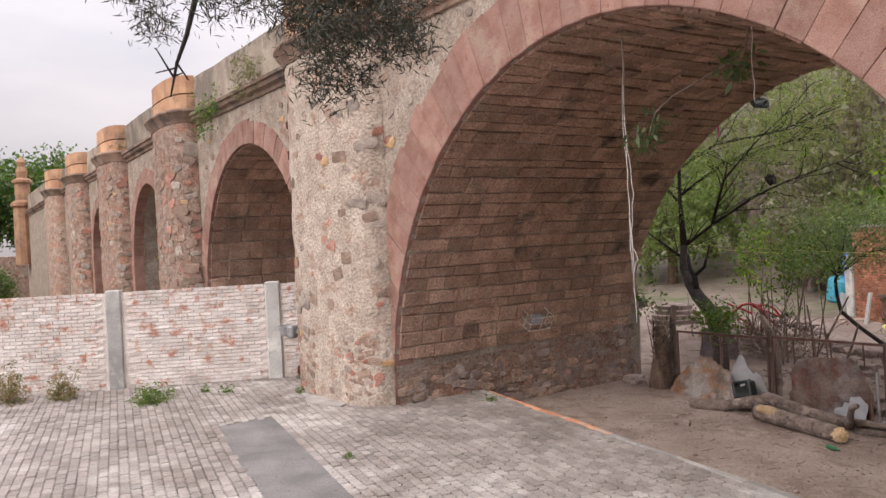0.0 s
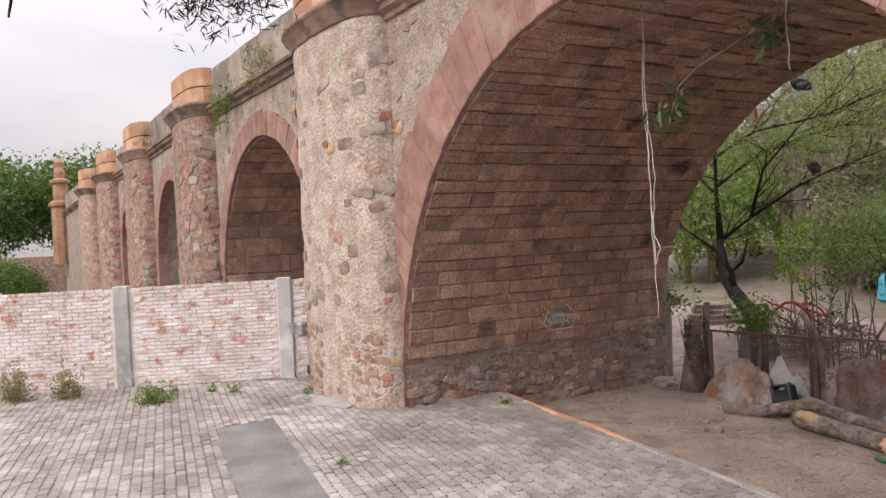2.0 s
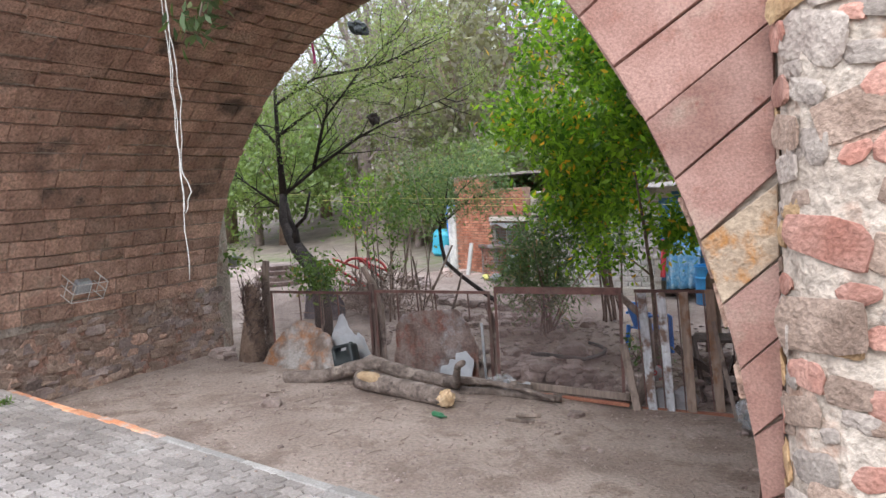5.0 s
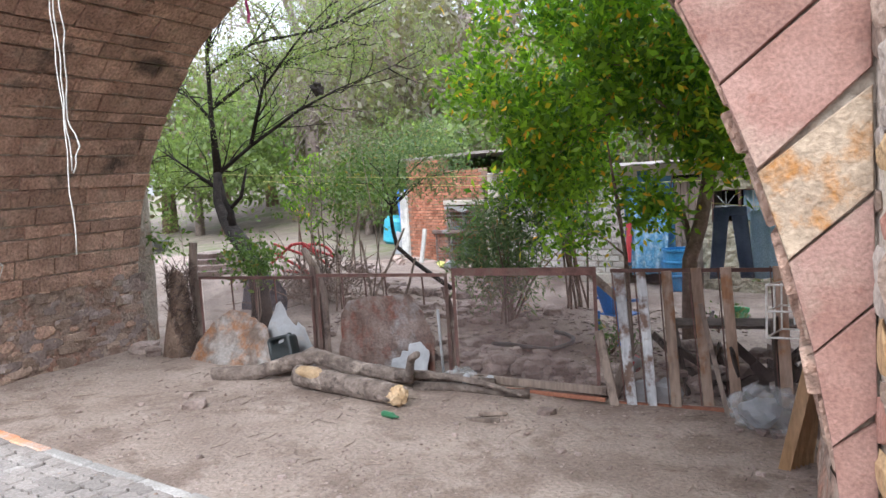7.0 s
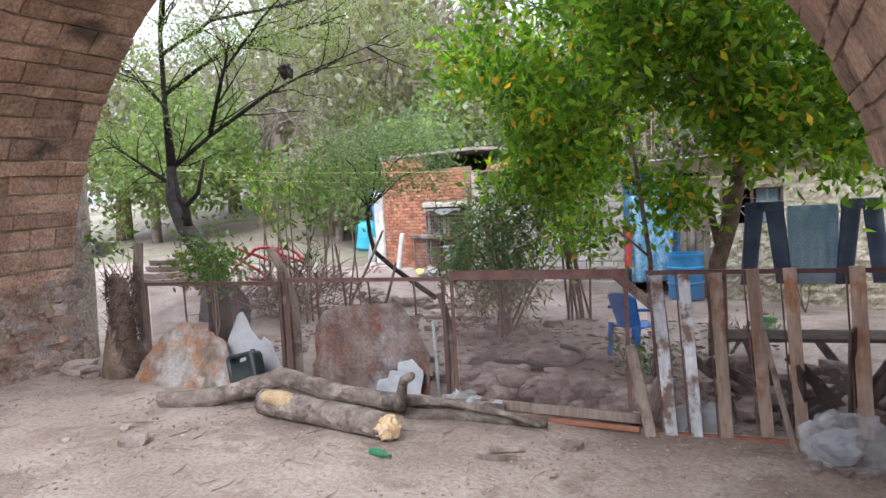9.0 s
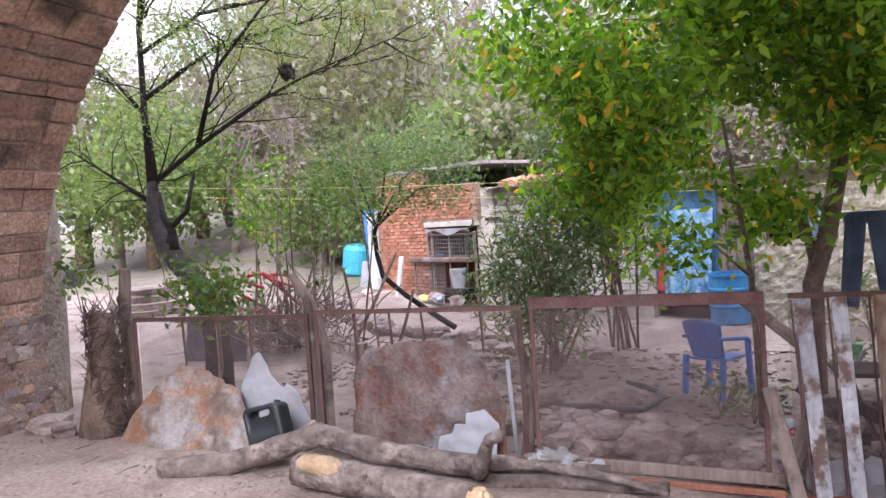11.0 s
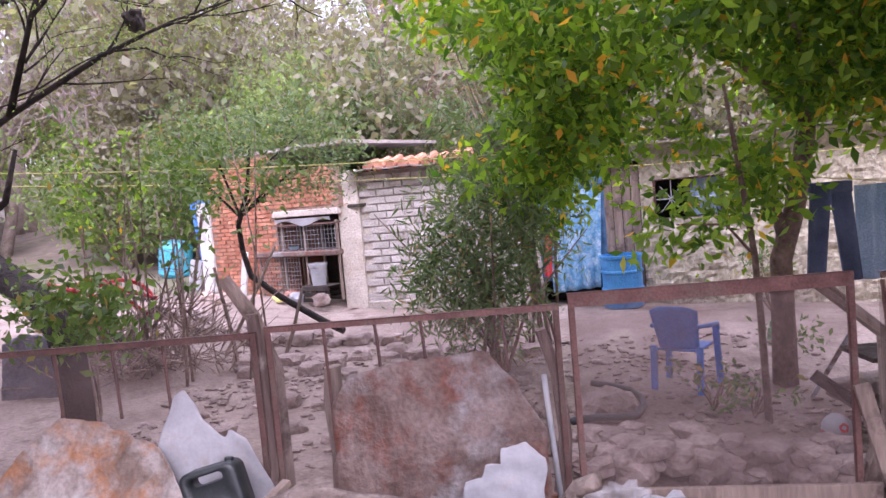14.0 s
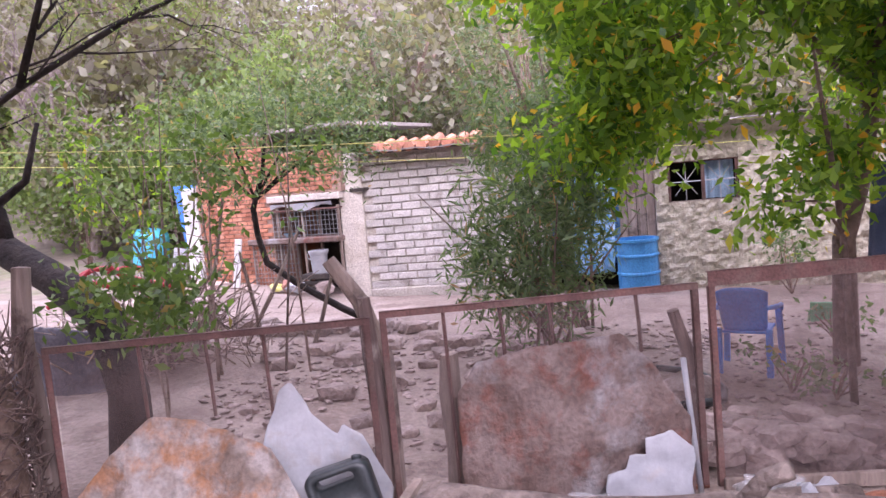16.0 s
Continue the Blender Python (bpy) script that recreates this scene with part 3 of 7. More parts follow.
# cornice along the face, and parapet
edges_ = []
xs = sorted(PIERS)
for (c0, h0), (c1, h1) in zip(xs, xs[1:]):
    edges_.append((c0 + h0, c1 - h1))
edges_.append((-46, xs[0][0] - xs[0][1]))
for a, b in edges_:
    for side, v0 in ((-1, 0.0), (1, DEEP)):
        bm = bmesh.new()
        prof = ((0.0, -0.17), (0.05, -0.15), (0.06, -0.07), (0.15, -0.02), (0.17, 0.07), (0.22, 0.09), (0.22, 0.16), (-0.3, 0.18))
        xx = np.linspace(a, b, 9)
        rws = [[bm.verts.new((x, v0 + side * o, top_z(x) + dz + 0.012 * noise.noise(Vector((x, dz, 0))))) for o, dz in prof] for x in xx]
        for p, q in zip(rws, rws[1:]):
            for i in range(len(prof) - 1):
                bm.faces.new((p[i], p[i + 1], q[i + 1], q[i]))
        part("cornice", bm, M_corn, bridge, "moulded stone cornice")
        bm = grid_sheet(16, 1, lambda u, w: (a + (b - a) * u, v0 + side * (0.02 - 0.0), top_z(a + (b - a) * u) + 0.15 + w * (1.0 + 0.03 * noise.noise(Vector((u * 6, 0, a))))))
        thicken(bm, 0.3 * (1 if side > 0 else 1))
        part("parapet", bm, M_para, bridge, "streaked grey-brown rendered parapet")
part("roadway", nbox(-46, 30, 0.1, DEEP - 0.1, 4.6, 5.0), M_conc, bridge)
# finial at the far end
bm = lathe(bmesh.new(), ((0.6, 0), (0.6, 3.6), (0.75, 3.7), (0.75, 3.9), (0.45, 4.1), (0.45, 5.1), (0.6, 5.2), (0.6, 5.35), (0.3, 5.5), (0.36, 5.9), (0.22, 6.2), (0.3, 6.5), (0.02, 6.9)), 10)
part("finial", bm, M_cap, bridge, "tall turned pink stone finial", pose(-45.0, -0.2, 1.6))


OCHRE = (0.53, 0.78)                                   # heights of the one ochre stone


# voussoirs of one arch face, each cut at the pier's edge
def voussoirs(arch, n, thick, v0, v1, lim, far=False):
    a, b, zs, h = arch
    c, hw = (a + b) / 2, (b - a) / 2
    r = random.Random(int(a * 10) + 5)
    angs = np.linspace(math.pi, 0, n + 1)
    for i in range(n):
        t0, t1 = angs[i], angs[i + 1]
        g = 0.0025 / hw
        t0, t1 = t0 - g, t1 + g
        th = thick * r.uniform(0.93, 1.06)
        cor = []
        for t, k in ((t0, 0), (t1, 0), (t1, th), (t0, th)):
            x, z = c + (hw + k) * math.cos(t), zs + (h + k) * math.sin(t)
            cor.append((x, z))
        if cor[2][0] < lim[0] and cor[3][0] < lim[0]:
            cor = [cor[0], cor[1], (lim[0], cor[2][1] - (lim[0] - cor[2][0]) * 0.15), (lim[0], cor[3][1])]
        if cor[2][0] > lim[1] and cor[3][0] > lim[1]:
            cor = [cor[0], cor[1], (lim[1], cor[2][1]), (lim[1], cor[3][1] - 0.02)]
        cor = [(min(max(x, lim[0]), lim[1]), z) for x, z in cor]
        if i == 0:
            cor[0], cor[3] = (cor[0][0], -1.2), (cor[3][0], -1.2)
        if i == n - 1:
            cor[1], cor[2] = (cor[1][0], -1.2), (cor[2][0], -1.2)
        mx, mz = sum(p[0] for p in cor) / 4, sum(p[1] for p in cor) / 4
        bm = bmesh.new()
        pr = r.uniform(0.0, 0.012)
        k = 0.012
        back = [bm.verts.new((x, v1, z)) for x, z in cor]
        edge = [bm.verts.new((x, v0 - pr + k, z)) for x, z in cor]
        frnt = [bm.verts.new((x + (mx - x) * 0.022, v0 - pr + r.uniform(-0.006, 0.006), z + (mz - z) * 0.03)) for x, z in cor]
        for p, q in ((back, edge), (edge, frnt)):
            for j in range(4):
                bm.faces.new((p[j], p[(j + 1) % 4], q[(j + 1) % 4], q[j]))
        bm.faces.new(frnt)
        bm.faces.new(back[::-1])
        ochre = hw > 4 and mx > c + 4 and OCHRE[0] < mz < OCHRE[1]
        part("voussoir", bm, M_och if ochre else M_vstone, bridge, "ochre and orange stone" if ochre else "")


voussoirs(ARCHES[0], 46, 0.95, -0.035, 0.35, (0.0, 9.64))
voussoirs(ARCHES[1], 34, 0.55, -0.03, 0.3, (-9.95, -2.9))
voussoirs(ARCHES[2], 24, 0.5, -0.03, 0.3, (-17.95, -12.9))
voussoirs(ARCHES[3], 16, 0.45, -0.03, 0.3, (-25, -20.9))


# courses of the great vault
def chamfer_block(name, mat, seed):
    r = random.Random(seed)
    bm = bmesh.new()
    lo = [bm.verts.new((x, y, -0.5)) for x, y in ((-.5, -.5), (.5, -.5), (.5, .5), (-.5, .5))]
    md = [bm.verts.new((x * 0.998, y * 0.996, 0.3)) for x, y in ((-.5, -.5), (.5, -.5), (.5, .5), (-.5, .5))]
    hi = [bm.verts.new((x * r.uniform(0.95, 0.985), y * r.uniform(0.86, 0.95), 0.5 + r.uniform(-0.15, 0.15))) for x, y in ((-.5, -.5), (.5, -.5), (.5, .5), (-.5, .5))]
    for p, q in ((lo, md), (md, hi)):
        for j in range(4):
            bm.faces.new((p[j], p[(j + 1) % 4], q[(j + 1) % 4], q[j]))
    bm.faces.new(hi)
    return mesh_of(bm, name, mat)


block_me = [chamfer_block("vault_block", M_block, k) for k in range(6)]


def vault_blocks(arch, courses, t_lo, t_hi, as_parts, name):
    a, b, zs, h = arch
    c, hw = (a + b) / 2, (b - a) / 2
    r = random.Random(11)
    rest = []
    ang = np.linspace(t_lo, t_hi, courses + 1)
    ang[1:-1] += np.array([r.uniform(-0.28, 0.28) for q in range(courses - 1)]) * (t_hi - t_lo) / courses
    for i in range(courses):
        t = (ang[i] + ang[i + 1]) / 2
        p0 = Vector((c + hw * math.cos(ang[i]), 0, zs + h * math.sin(ang[i])))
        p1 = Vector((c + hw * math.cos(ang[i + 1]), 0, zs + h * math.sin(ang[i + 1])))
        wid = (p1 - p0).length
        up = (p1 - p0).normalized()
        nrm = Vector((-math.cos(t), 0, -math.sin(t))).normalized()
        v = 0.05
        while v < DEEP - 0.05:
            ln = min(r.choice((r.uniform(0.22, 0.5), r.uniform(0.4, 1.0))), DEEP - 0.02 - v)
            if DEEP - v - ln < 0.3:
                ln = DEEP - 0.01 - v
            cen = (p0 + p1) / 2 + Vector((0, v + ln / 2, 0)) + nrm * r.uniform(-0.016, 0.03)
            rot = Matrix((Vector((0, 1, 0)), up, Vector((0, 1, 0)).cross(up))).transposed()
            if rot.col[2].dot(nrm) < 0:
                rot = Matrix((Vector((0, -1, 0)), up, Vector((0, -1, 0)).cross(up))).transposed()
            m = Matrix.Translation(cen) @ rot.to_4x4() @ pose(0, 0, 0, r.uniform(-2.5, 2.5), r.uniform(-1, 1), r.uniform(-1.6, 1.6)) @ Matrix.Diagonal((ln - 0.012, wid * r.uniform(0.88, 0.99) - 0.008, 0.05, 1))
            if as_parts and (len(as_parts) < 300) and math.pi * 0.58 < t:
                as_parts.append(piece(name, r.choice(block_me), bridge, m))
            else:
                rest.append((r.choice(block_me), m))
            v += ln
    if rest:
        vs, fs = [], []
        for me, m in rest:
            o = len(vs)
            vs += [m @ q.co for q in me.vertices]
            fs += [[o + k for k in f.vertices] for f in me.polygons]
        me = bpy.data.meshes.new("vault_courses")
        me.from_pydata(vs, [], fs)
        me.materials.append(M_block)
        ob = new("vault_courses", me)
        ob.parent = bridge
        tagged(ob, kind="stuff")


# rubble foot of the vault
rub = [rock_mesh("foot_stone", m, 20 + i, 0.5) for i, m in enumerate((M_st[3], M_rock, M_st[3], M_rock, M_block))]
r_ = random.Random(5)
bm = bmesh.new()
for side in (0, 1):
    g = grid_sheet(40, 12, lambda u, w: ((0.03 + 0.05 * noise.noise(Vector((u * 25, w * 6, 2))) + 0.10 * (1 - w)) if side == 0 else 9.51 - 0.05 * noise.noise(Vector((u * 25, w * 6, 5))) - 0.08 * (1 - w), DEEP * u, -2.0 + 1.45 * w + 0.25 * u))
    me = bpy.data.meshes.new("t")
    g.to_mesh(me)
    g.free()
    bm.from_mesh(me)
    bpy.data.meshes.remove(me)
part("vault_foot", bm, M_rubble, bridge, "rough rubble foot of the vault", smooth=True)
for k in range(290):
    v = r_.uniform(0.1, 5.7)
    z = r_.uniform(-1.5, -0.75 + 0.10 * v)
    sz = r_.uniform(0.10, 0.30)
    piece("foot_stone", r_.choice(rub), bridge, Matrix.Translation((0.05 + 0.08 * max(0, -0.6 - z), v, z)) @ Euler((radians(90) + r_.uniform(-.15, .15), 0, radians(90) + r_.uniform(-.15, .15))).to_matrix().to_4x4() @ Matrix.Diagonal((sz * 1.5, sz * 0.7, 0.06, 1)))

# stones showing in the near piers and walls
face_me = [rock_mesh("wall_stone", m, 40 + i, 0.55, 2) for i, m in enumerate(M_st)] + [rock_mesh("wall_stone", m, 60 + i, 0.5, 2) for i, m in enumerate(M_st)]


def pier_stones(c, hw, out, count, z0, z1, seed, sizes, a0=0.05, a1=0.95, wts=(4, 4, 2, 3), proud=0.075):
    r = random.Random(seed)
    pts = pier_ring(c, hw, out, 0, -1, 60)
    done = []
    for k in range(count * 8):
        if len(done) >= count:
            break
        i = int((a0 + (a1 - a0) * r.random()) * 58)
        z = r.uniform(z0, z1)
        sz = r.uniform(*sizes) * (1.4 if r.random() < 0.12 else 1)
        p, q = Vector(pts[i]), Vector(pts[i + 1])
        pos = (p + q) / 2 + Vector((0, 0, z))
        if any((pos - o).length < (sz + w) * 0.36 for o, w in done):
            continue
        done.append((pos, sz))
        tan = (q - p).normalized()
        nrm = Vector((tan.y, -tan.x, 0))
        if nrm.y > 0:
            nrm = -nrm
        rot = Matrix((tan, Vector((0, 0, 1)), tan.cross(Vector((0, 0, 1))))).transposed()
        if rot.col[2].dot(nrm) < 0:
            rot = Matrix((-tan, Vector((0, 0, 1)), (-tan).cross(Vector((0, 0, 1))))).transposed()
        me = face_me[r.choices(range(4), wts)[0] + 4 * r.randrange(2)]
        m = Matrix.Translation(pos - nrm * 0.004) @ rot.to_4x4() @ Matrix.Rotation(r.uniform(-0.35, 0.35), 4, "Z") @ Matrix.Diagonal((sz * r.uniform(1.1, 1.7), sz * r.uniform(0.7, 1.0), proud, 1))
        piece("wall_stone", me, bridge, m)


pier_stones(11.25, 1.6, 0.62, 300, -1.1, 3.6, 8, (0.09, 0.34), 0.0, 0.75)
pier_stones(-1.6, 1.6, 0.62, 90, -0.9, 4.6, 9, (0.09, 0.30), 0.05, 1.0, (4, 5, 2, 4), 0.035)
pier_stones(-1.6, 1.6, 0.62, 120, -1.05, 0.1, 19, (0.06, 0.20), 0.2, 0.88, (3, 3, 0, 6), 0.035)
for c, hw in PIERS[1:4]:
    pier_stones(c, hw, 0.62, 110, 0.3, 4.8, int(c * -7), (0.12, 0.36), 0.2, 1.0, (2, 3, 0.3, 5))
# spandrel stones
r_ = random.Random(15)
for k in range(110):
    s = r_.uniform(0.1, 9.5) if k < 70 else r_.uniform(-9.5, -3.4)
    z = r_.uniform(2.5, 4.95)
    A = ARCHES[0] if k < 70 else ARCHES[1]
    c, hw = (A[0] + A[1]) / 2, (A[1] - A[0]) / 2
    th = 1.12 if k < 70 else 0.72
    if ((s - c) / (hw + th)) ** 2 + ((z - A[2]) / (A[3] + th)) ** 2 < 1:
        continue
    sz = r_.uniform(0.14, 0.34)
    piece("wall_stone", r_.choice(face_me), bridge, Matrix.Translation((s, -0.004, z)) @ pose(0, 0, 0, 90, 0, 0) @ Matrix.Rotation(r_.uniform(-.4, .4), 4, "Z") @ Matrix.Diagonal((sz * 1.4, sz * 0.9, 0.1, 1)))

# ---- whitewashed brick wall beside the pier ----
WALL_A = Vector((-3.65, 1.55, -1.1))
WALL_DIR = Vector((-1.48, -2.89, 0)).normalized()
wall_rz = math.degrees(math.atan2(WALL_DIR.y, WALL_DIR.x))
WALL_LEN = 12.0
brick_wall = thing("boundary_wall", WALL_A.x, WALL_A.y, -1.1, wall_rz, "whitewashed brick wall with flaking patches of red brick", "wall", kind="structure")
part("wall_core", nbox(0, WALL_LEN, 0.01, 0.13, -0.3, 2.0), M_wjoint, brick_wall)
posts_at = [2.03, 5.28, 8.6]
for x in posts_at:
    bm = nbox(x - 0.15, x + 0.15, -0.05, 0.2, -0.3, 2.06, 0.02)
    part("concrete_post", bm, M_cpost, brick_wall, "grey concrete post cast in the wall")


# ---- fence of angle iron and mesh behind the arch ----
FV = 5.5


def gz(s, v):
    return ground_z(s, v)


def bar(x0, x1, z0, z1, y=0.0, w=0.035):
    bm = bmesh.new()
    box(bm, x0, x1, y - w / 2, y - w / 2 + 0.006, z0, z1)
    if x1 - x0 > z1 - z0:
        box(bm, x0, x1, y - w / 2, y + w / 2, z1 - 0.006, z1)
    else:
        box(bm, x0, x0 + 0.006, y - w / 2, y + w / 2, z0, z1)
    return bm


def fence_panel(s0, s1, ztop0, zbot, sticks, label, wide=0.04):
    ob = thing("fence_panel", s0, FV, 0, 0, label, "fence", "panels of the yard fence")
    L = s1 - s0
    part("top_rail", bar(0, L, ztop0 - wide, ztop0), M_rustp, ob, "rust-red painted angle iron")
    part("bottom_rail", bar(0, L, zbot, zbot + 0.04), M_rust, ob)
    part("upright", bar(0, 0.04, zbot, ztop0 - wide), M_rustp, ob)
    part("upright", bar(L - 0.04, L, zbot, ztop0 - wide), M_rustp, ob)
    for x, z in sticks:
        part("short_bar", tube(bmesh.new(), [(x, 0.03, ztop0 - wide), (x + 0.01, 0.03, (z + ztop0) / 2), (x + 0.015, 0.03, z)], 0.012, 6), M_rustp, ob)
    bm = grid_sheet(12, 8, lambda a, b: (0.04 + (L - 0.08) * a, 0.012 + 0.02 * noise.noise(Vector((a * 3, b * 3, s0))), zbot + 0.04 + (ztop0 - wide - zbot - 0.04) * b))
    part("wire_mesh", bm, M_net if wide > 0.05 else M_net2, ob, "fine rusty wire mesh")
    return ob


fence_panel(1.45, 3.40, -0.33, -1.62, [(0.55, -1.2), (0.95, -0.85), (1.3, -1.25)], "rusty angle-iron fence panel with wire mesh")
fence_panel(3.46, 5.38, -0.30, -1.60, [(0.38, -1.5), (0.72, -0.66), (1.02, -0.62), (1.55, -0.7)], "rusty angle-iron fence panel with wire mesh")
fence_panel(5.44, 7.22, -0.24, -1.80, [], "rusty fence panel with fine brown mesh", 0.09)
M_oldpost = surface("dark_split_post", (0.075, 0.05, 0.045), (0.20, 0.145, 0.125), 5, 0.95, 0.8, 25, (0.30, 0.25, 0.22), 0.62, 5, stretch=(1, 1, 0.15))
# old wooden posts
for s, v, zt, rr, lean in ((3.40, 5.56, -0.22, 0.055, 0.03), (3.86, 5.62, -0.62, 0.075, 0.0), (5.36, 5.62, -0.48, 0.05, 0.1), (1.36, 5.5, 0.16, 0.07, -0.03), (7.50, 5.70, -0.30, 0.06, 0.45)):
    zb = gz(s, v) - 0.1
    pts = [(lean * -0.5, 0, 0), (0.01, 0.01, (zt - zb) * 0.4), (-0.015, 0, (zt - zb) * 0.75), (lean * -1.0, 0, zt - zb)]
    bm = tube(bmesh.new(), pts, [rr * 1.15, rr, rr * 0.9, rr * 0.75], 8)
    for q in bm.verts:
        q.co += Vector(noise.noise_vector(q.co * 9 + Vector((s, 0, 0)))) * 0.012
    solid("wooden_post", bm, M_oldpost if 3.3 < s < 3.5 or 5.3 < s < 5.4 else M_wood, "split weathered wooden fence post", "post", "fence posts", at=pose(s, v, zb))
# bottom boards of the wide panel
for k, (z, y, m, l) in enumerate(((-1.70, 5.42, M_wood, "grey weathered board lying along the fence"), (-1.80, 5.36, M_rust, "rusty steel channel lying along the fence"))):
    bm = nbox(0, 1.85, -0.02, 0.02, 0, 0.09 if k == 0 else 0.045, 0.004)
    solid("board" if k == 0 else "steel_channel", bm, m, l, "board", at=pose(5.45, y, gz(6.2, y) + (0.06 if k == 0 else 0.0), 0, 2.5, 0))
# slatted gate
gate = thing("slatted_gate", 7.38, FV, 0, 0, "slatted gate of flaking boards in a steel frame", "gate")
part("top_rail", bar(0, 2.15, -0.30, -0.26), M_rustp, gate)
part("bottom_rail", bar(0, 1.25, -1.80, -1.76), M_rust, gate)
for k, (x, w) in enumerate(((0.04, 0.11), (0.28, 0.10), (0.54, 0.11), (0.83, 0.11), (1.12, 0.11), (1.62, 0.12), (1.92, 0.09), (2.06, 0.09))):
    zb = -1.80 if k < 5 else -1.78
    bm = nbox(x, x + w, -0.035, -0.01, zb, -0.31, 0.004, pose(0.01 * k - 0.02, 0, 0, 0, -3.0 + 0.6 * (k % 3 - 1), 0))
    part("slat", bm, M_slatw if k < 2 else M_slat, gate, "slat with flaking white paint" if k < 2 else "bare brown slat")
    part("steel_strip", bar(x - 0.028, x - 0.014, zb, -0.31), M_rustp, gate, at=pose(0.01 * k - 0.02, 0, 0, 0, -3.0 + 0.6 * (k % 3 - 1), 0))
bm = grid_sheet(8, 6, lambda a, b: (2.1 * a, 0.02, -1.75 + 1.44 * b))
part("wire_mesh", bm, M_net2, gate)
solid("loose_lath", nbox(-0.025, 0.025, -0.012, 0.012, 0, 1.22, 0.003), M_wood, "grey lath leaning on the gate", "lath", at=pose(8.60, 5.30, gz(8.6, 5.3), -8, -13, 0))
solid("short_plank", nbox(-0.05, 0.05, -0.015, 0.015, 0, 0.85, 0.003), M_wood, "old short plank leaning at the gate post", "plank", at=pose(7.40, 5.38, gz(7.4, 5.4), -6, -12, 0))

# pile of planks leaning on the pier
pile = thing("plank_stack", 9.15, 4.0, gz(9.2, 4.0), 0, "stack of tan planks leaning against the wall", "planks")
for k in range(6):
    part("plank", nbox(-0.05, 0.05, -0.014, 0.014, 0, 1.25 - 0.05 * (k % 3), 0.003), M_plank, pile, at=pose(0.02 + 0.035 * k, 0.05 * k, 0, 4, 13 - 1.2 * k, 8 * (k % 2)))

# ---- rusty sheets against the fence ----


def cut_sheet(name, mat, label, x0, x1, top, bottom, v0, lean, seed, crumple, group="", cat="metal sheet", ribs=0.0):
    """Thin sheet with a ragged outline: heights of its top and bottom edge along x, leaning back, creased."""
    tx, tz = zip(*top)
    bx, bz = zip(*bottom)

    def f(a, b):
        x = x0 + (x1 - x0) * a
        lo, hi = float(np.interp(x, bx, bz)), float(np.interp(x, tx, tz))
        z = lo + (hi - lo) * b
        y = v0 + lean * (z - min(bz)) + crumple * (noise.noise(Vector((x * 1.7, z * 1.9, seed))) + 0.5 * abs(noise.noise(Vector((x * 4.3, z * 4.1, seed + 7)))) + 0.15 * noise.noise(Vector((x * 13, z * 13, seed))))
        return (x + 0.03 * noise.noise(Vector((z * 6, seed, 0))), y + ribs * math.sin(x * 60), z + 0.012 * noise.noise(Vector((x * 19, b, seed))))
    return solid(name, thicken(grid_sheet(48, 26, f), 0.004), mat, label, cat, group, smooth=True)


GS = "sheets leaning on the fence"
cut_sheet("metal_sheet", M_sheet, "crumpled galvanised sheet with orange rust leaning on the fence", 1.47, 3.02, ((1.47, -1.48), (1.60, -1.26), (1.98, -0.84), (2.10, -0.76), (2.42, -0.86), (2.80, -1.00), (3.02, -1.32)), ((1.47, -1.55), (2.2, -1.60), (3.02, -1.56)), 5.02, 0.36, 1.3, 0.20, GS)
cut_sheet("metal_sheet", M_sheet2, "brown rusted corrugated sheet leaning on the fence", 3.88, 5.24, ((3.88, -0.80), (4.00, -0.64), (4.30, -0.58), (4.88, -0.55), (5.04, -0.74), (5.24, -1.06)), ((3.88, -1.58), (5.24, -1.62)), 5.28, 0.10, 4.1, 0.07, GS, ribs=0.004)
cut_sheet("torn_sheet", M_white, "torn white plastic sheet leaning on the fence", 2.60, 3.46, ((2.60, -1.30), (2.80, -0.80), (2.82, -0.70), (2.90, -0.66), (3.02, -0.86), (3.16, -0.99), (3.20, -0.93), (3.30, -1.00), (3.46, -1.34)), ((2.60, -1.50), (3.46, -1.50)), 5.33, 0.10, 2.2, 0.05, GS, "plastic sheet")
cut_sheet("torn_sheet", M_white, "scrap of pale plastic against the rusty sheet", 4.70, 5.20, ((4.70, -1.32), (4.80, -1.30), (4.82, -1.22), (4.92, -1.22), (4.94, -1.13), (5.10, -1.10), (5.20, -1.20)), ((4.70, -1.60), (5.20, -1.60)), 5.16, 0.12, 6.0, 0.05, GS, "plastic sheet")
cut_sheet("metal_sheet", surface("blue_grey_board", (0.10, 0.10, 0.125), (0.16, 0.155, 0.18), 3, 0.8, 0.3, 30), "dented blue-grey sheet leaning in the brush", -0.55, 0.45, ((-0.55, -0.80), (-0.3, -0.70), (0.30, -0.78), (0.45, -1.05)), ((-0.55, -1.5), (0.45, -1.5)), 8.75, 0.15, 9.0, 0.12)
solid("white_pipe", tube(bmesh.new(), [(5.30, 5.40, -1.58), (5.27, 5.42, -1.1), (5.25, 5.44, -0.74)], 0.018, 8), M_white, "white plastic pipe leaning on the fence post", "pipe", smooth=True)
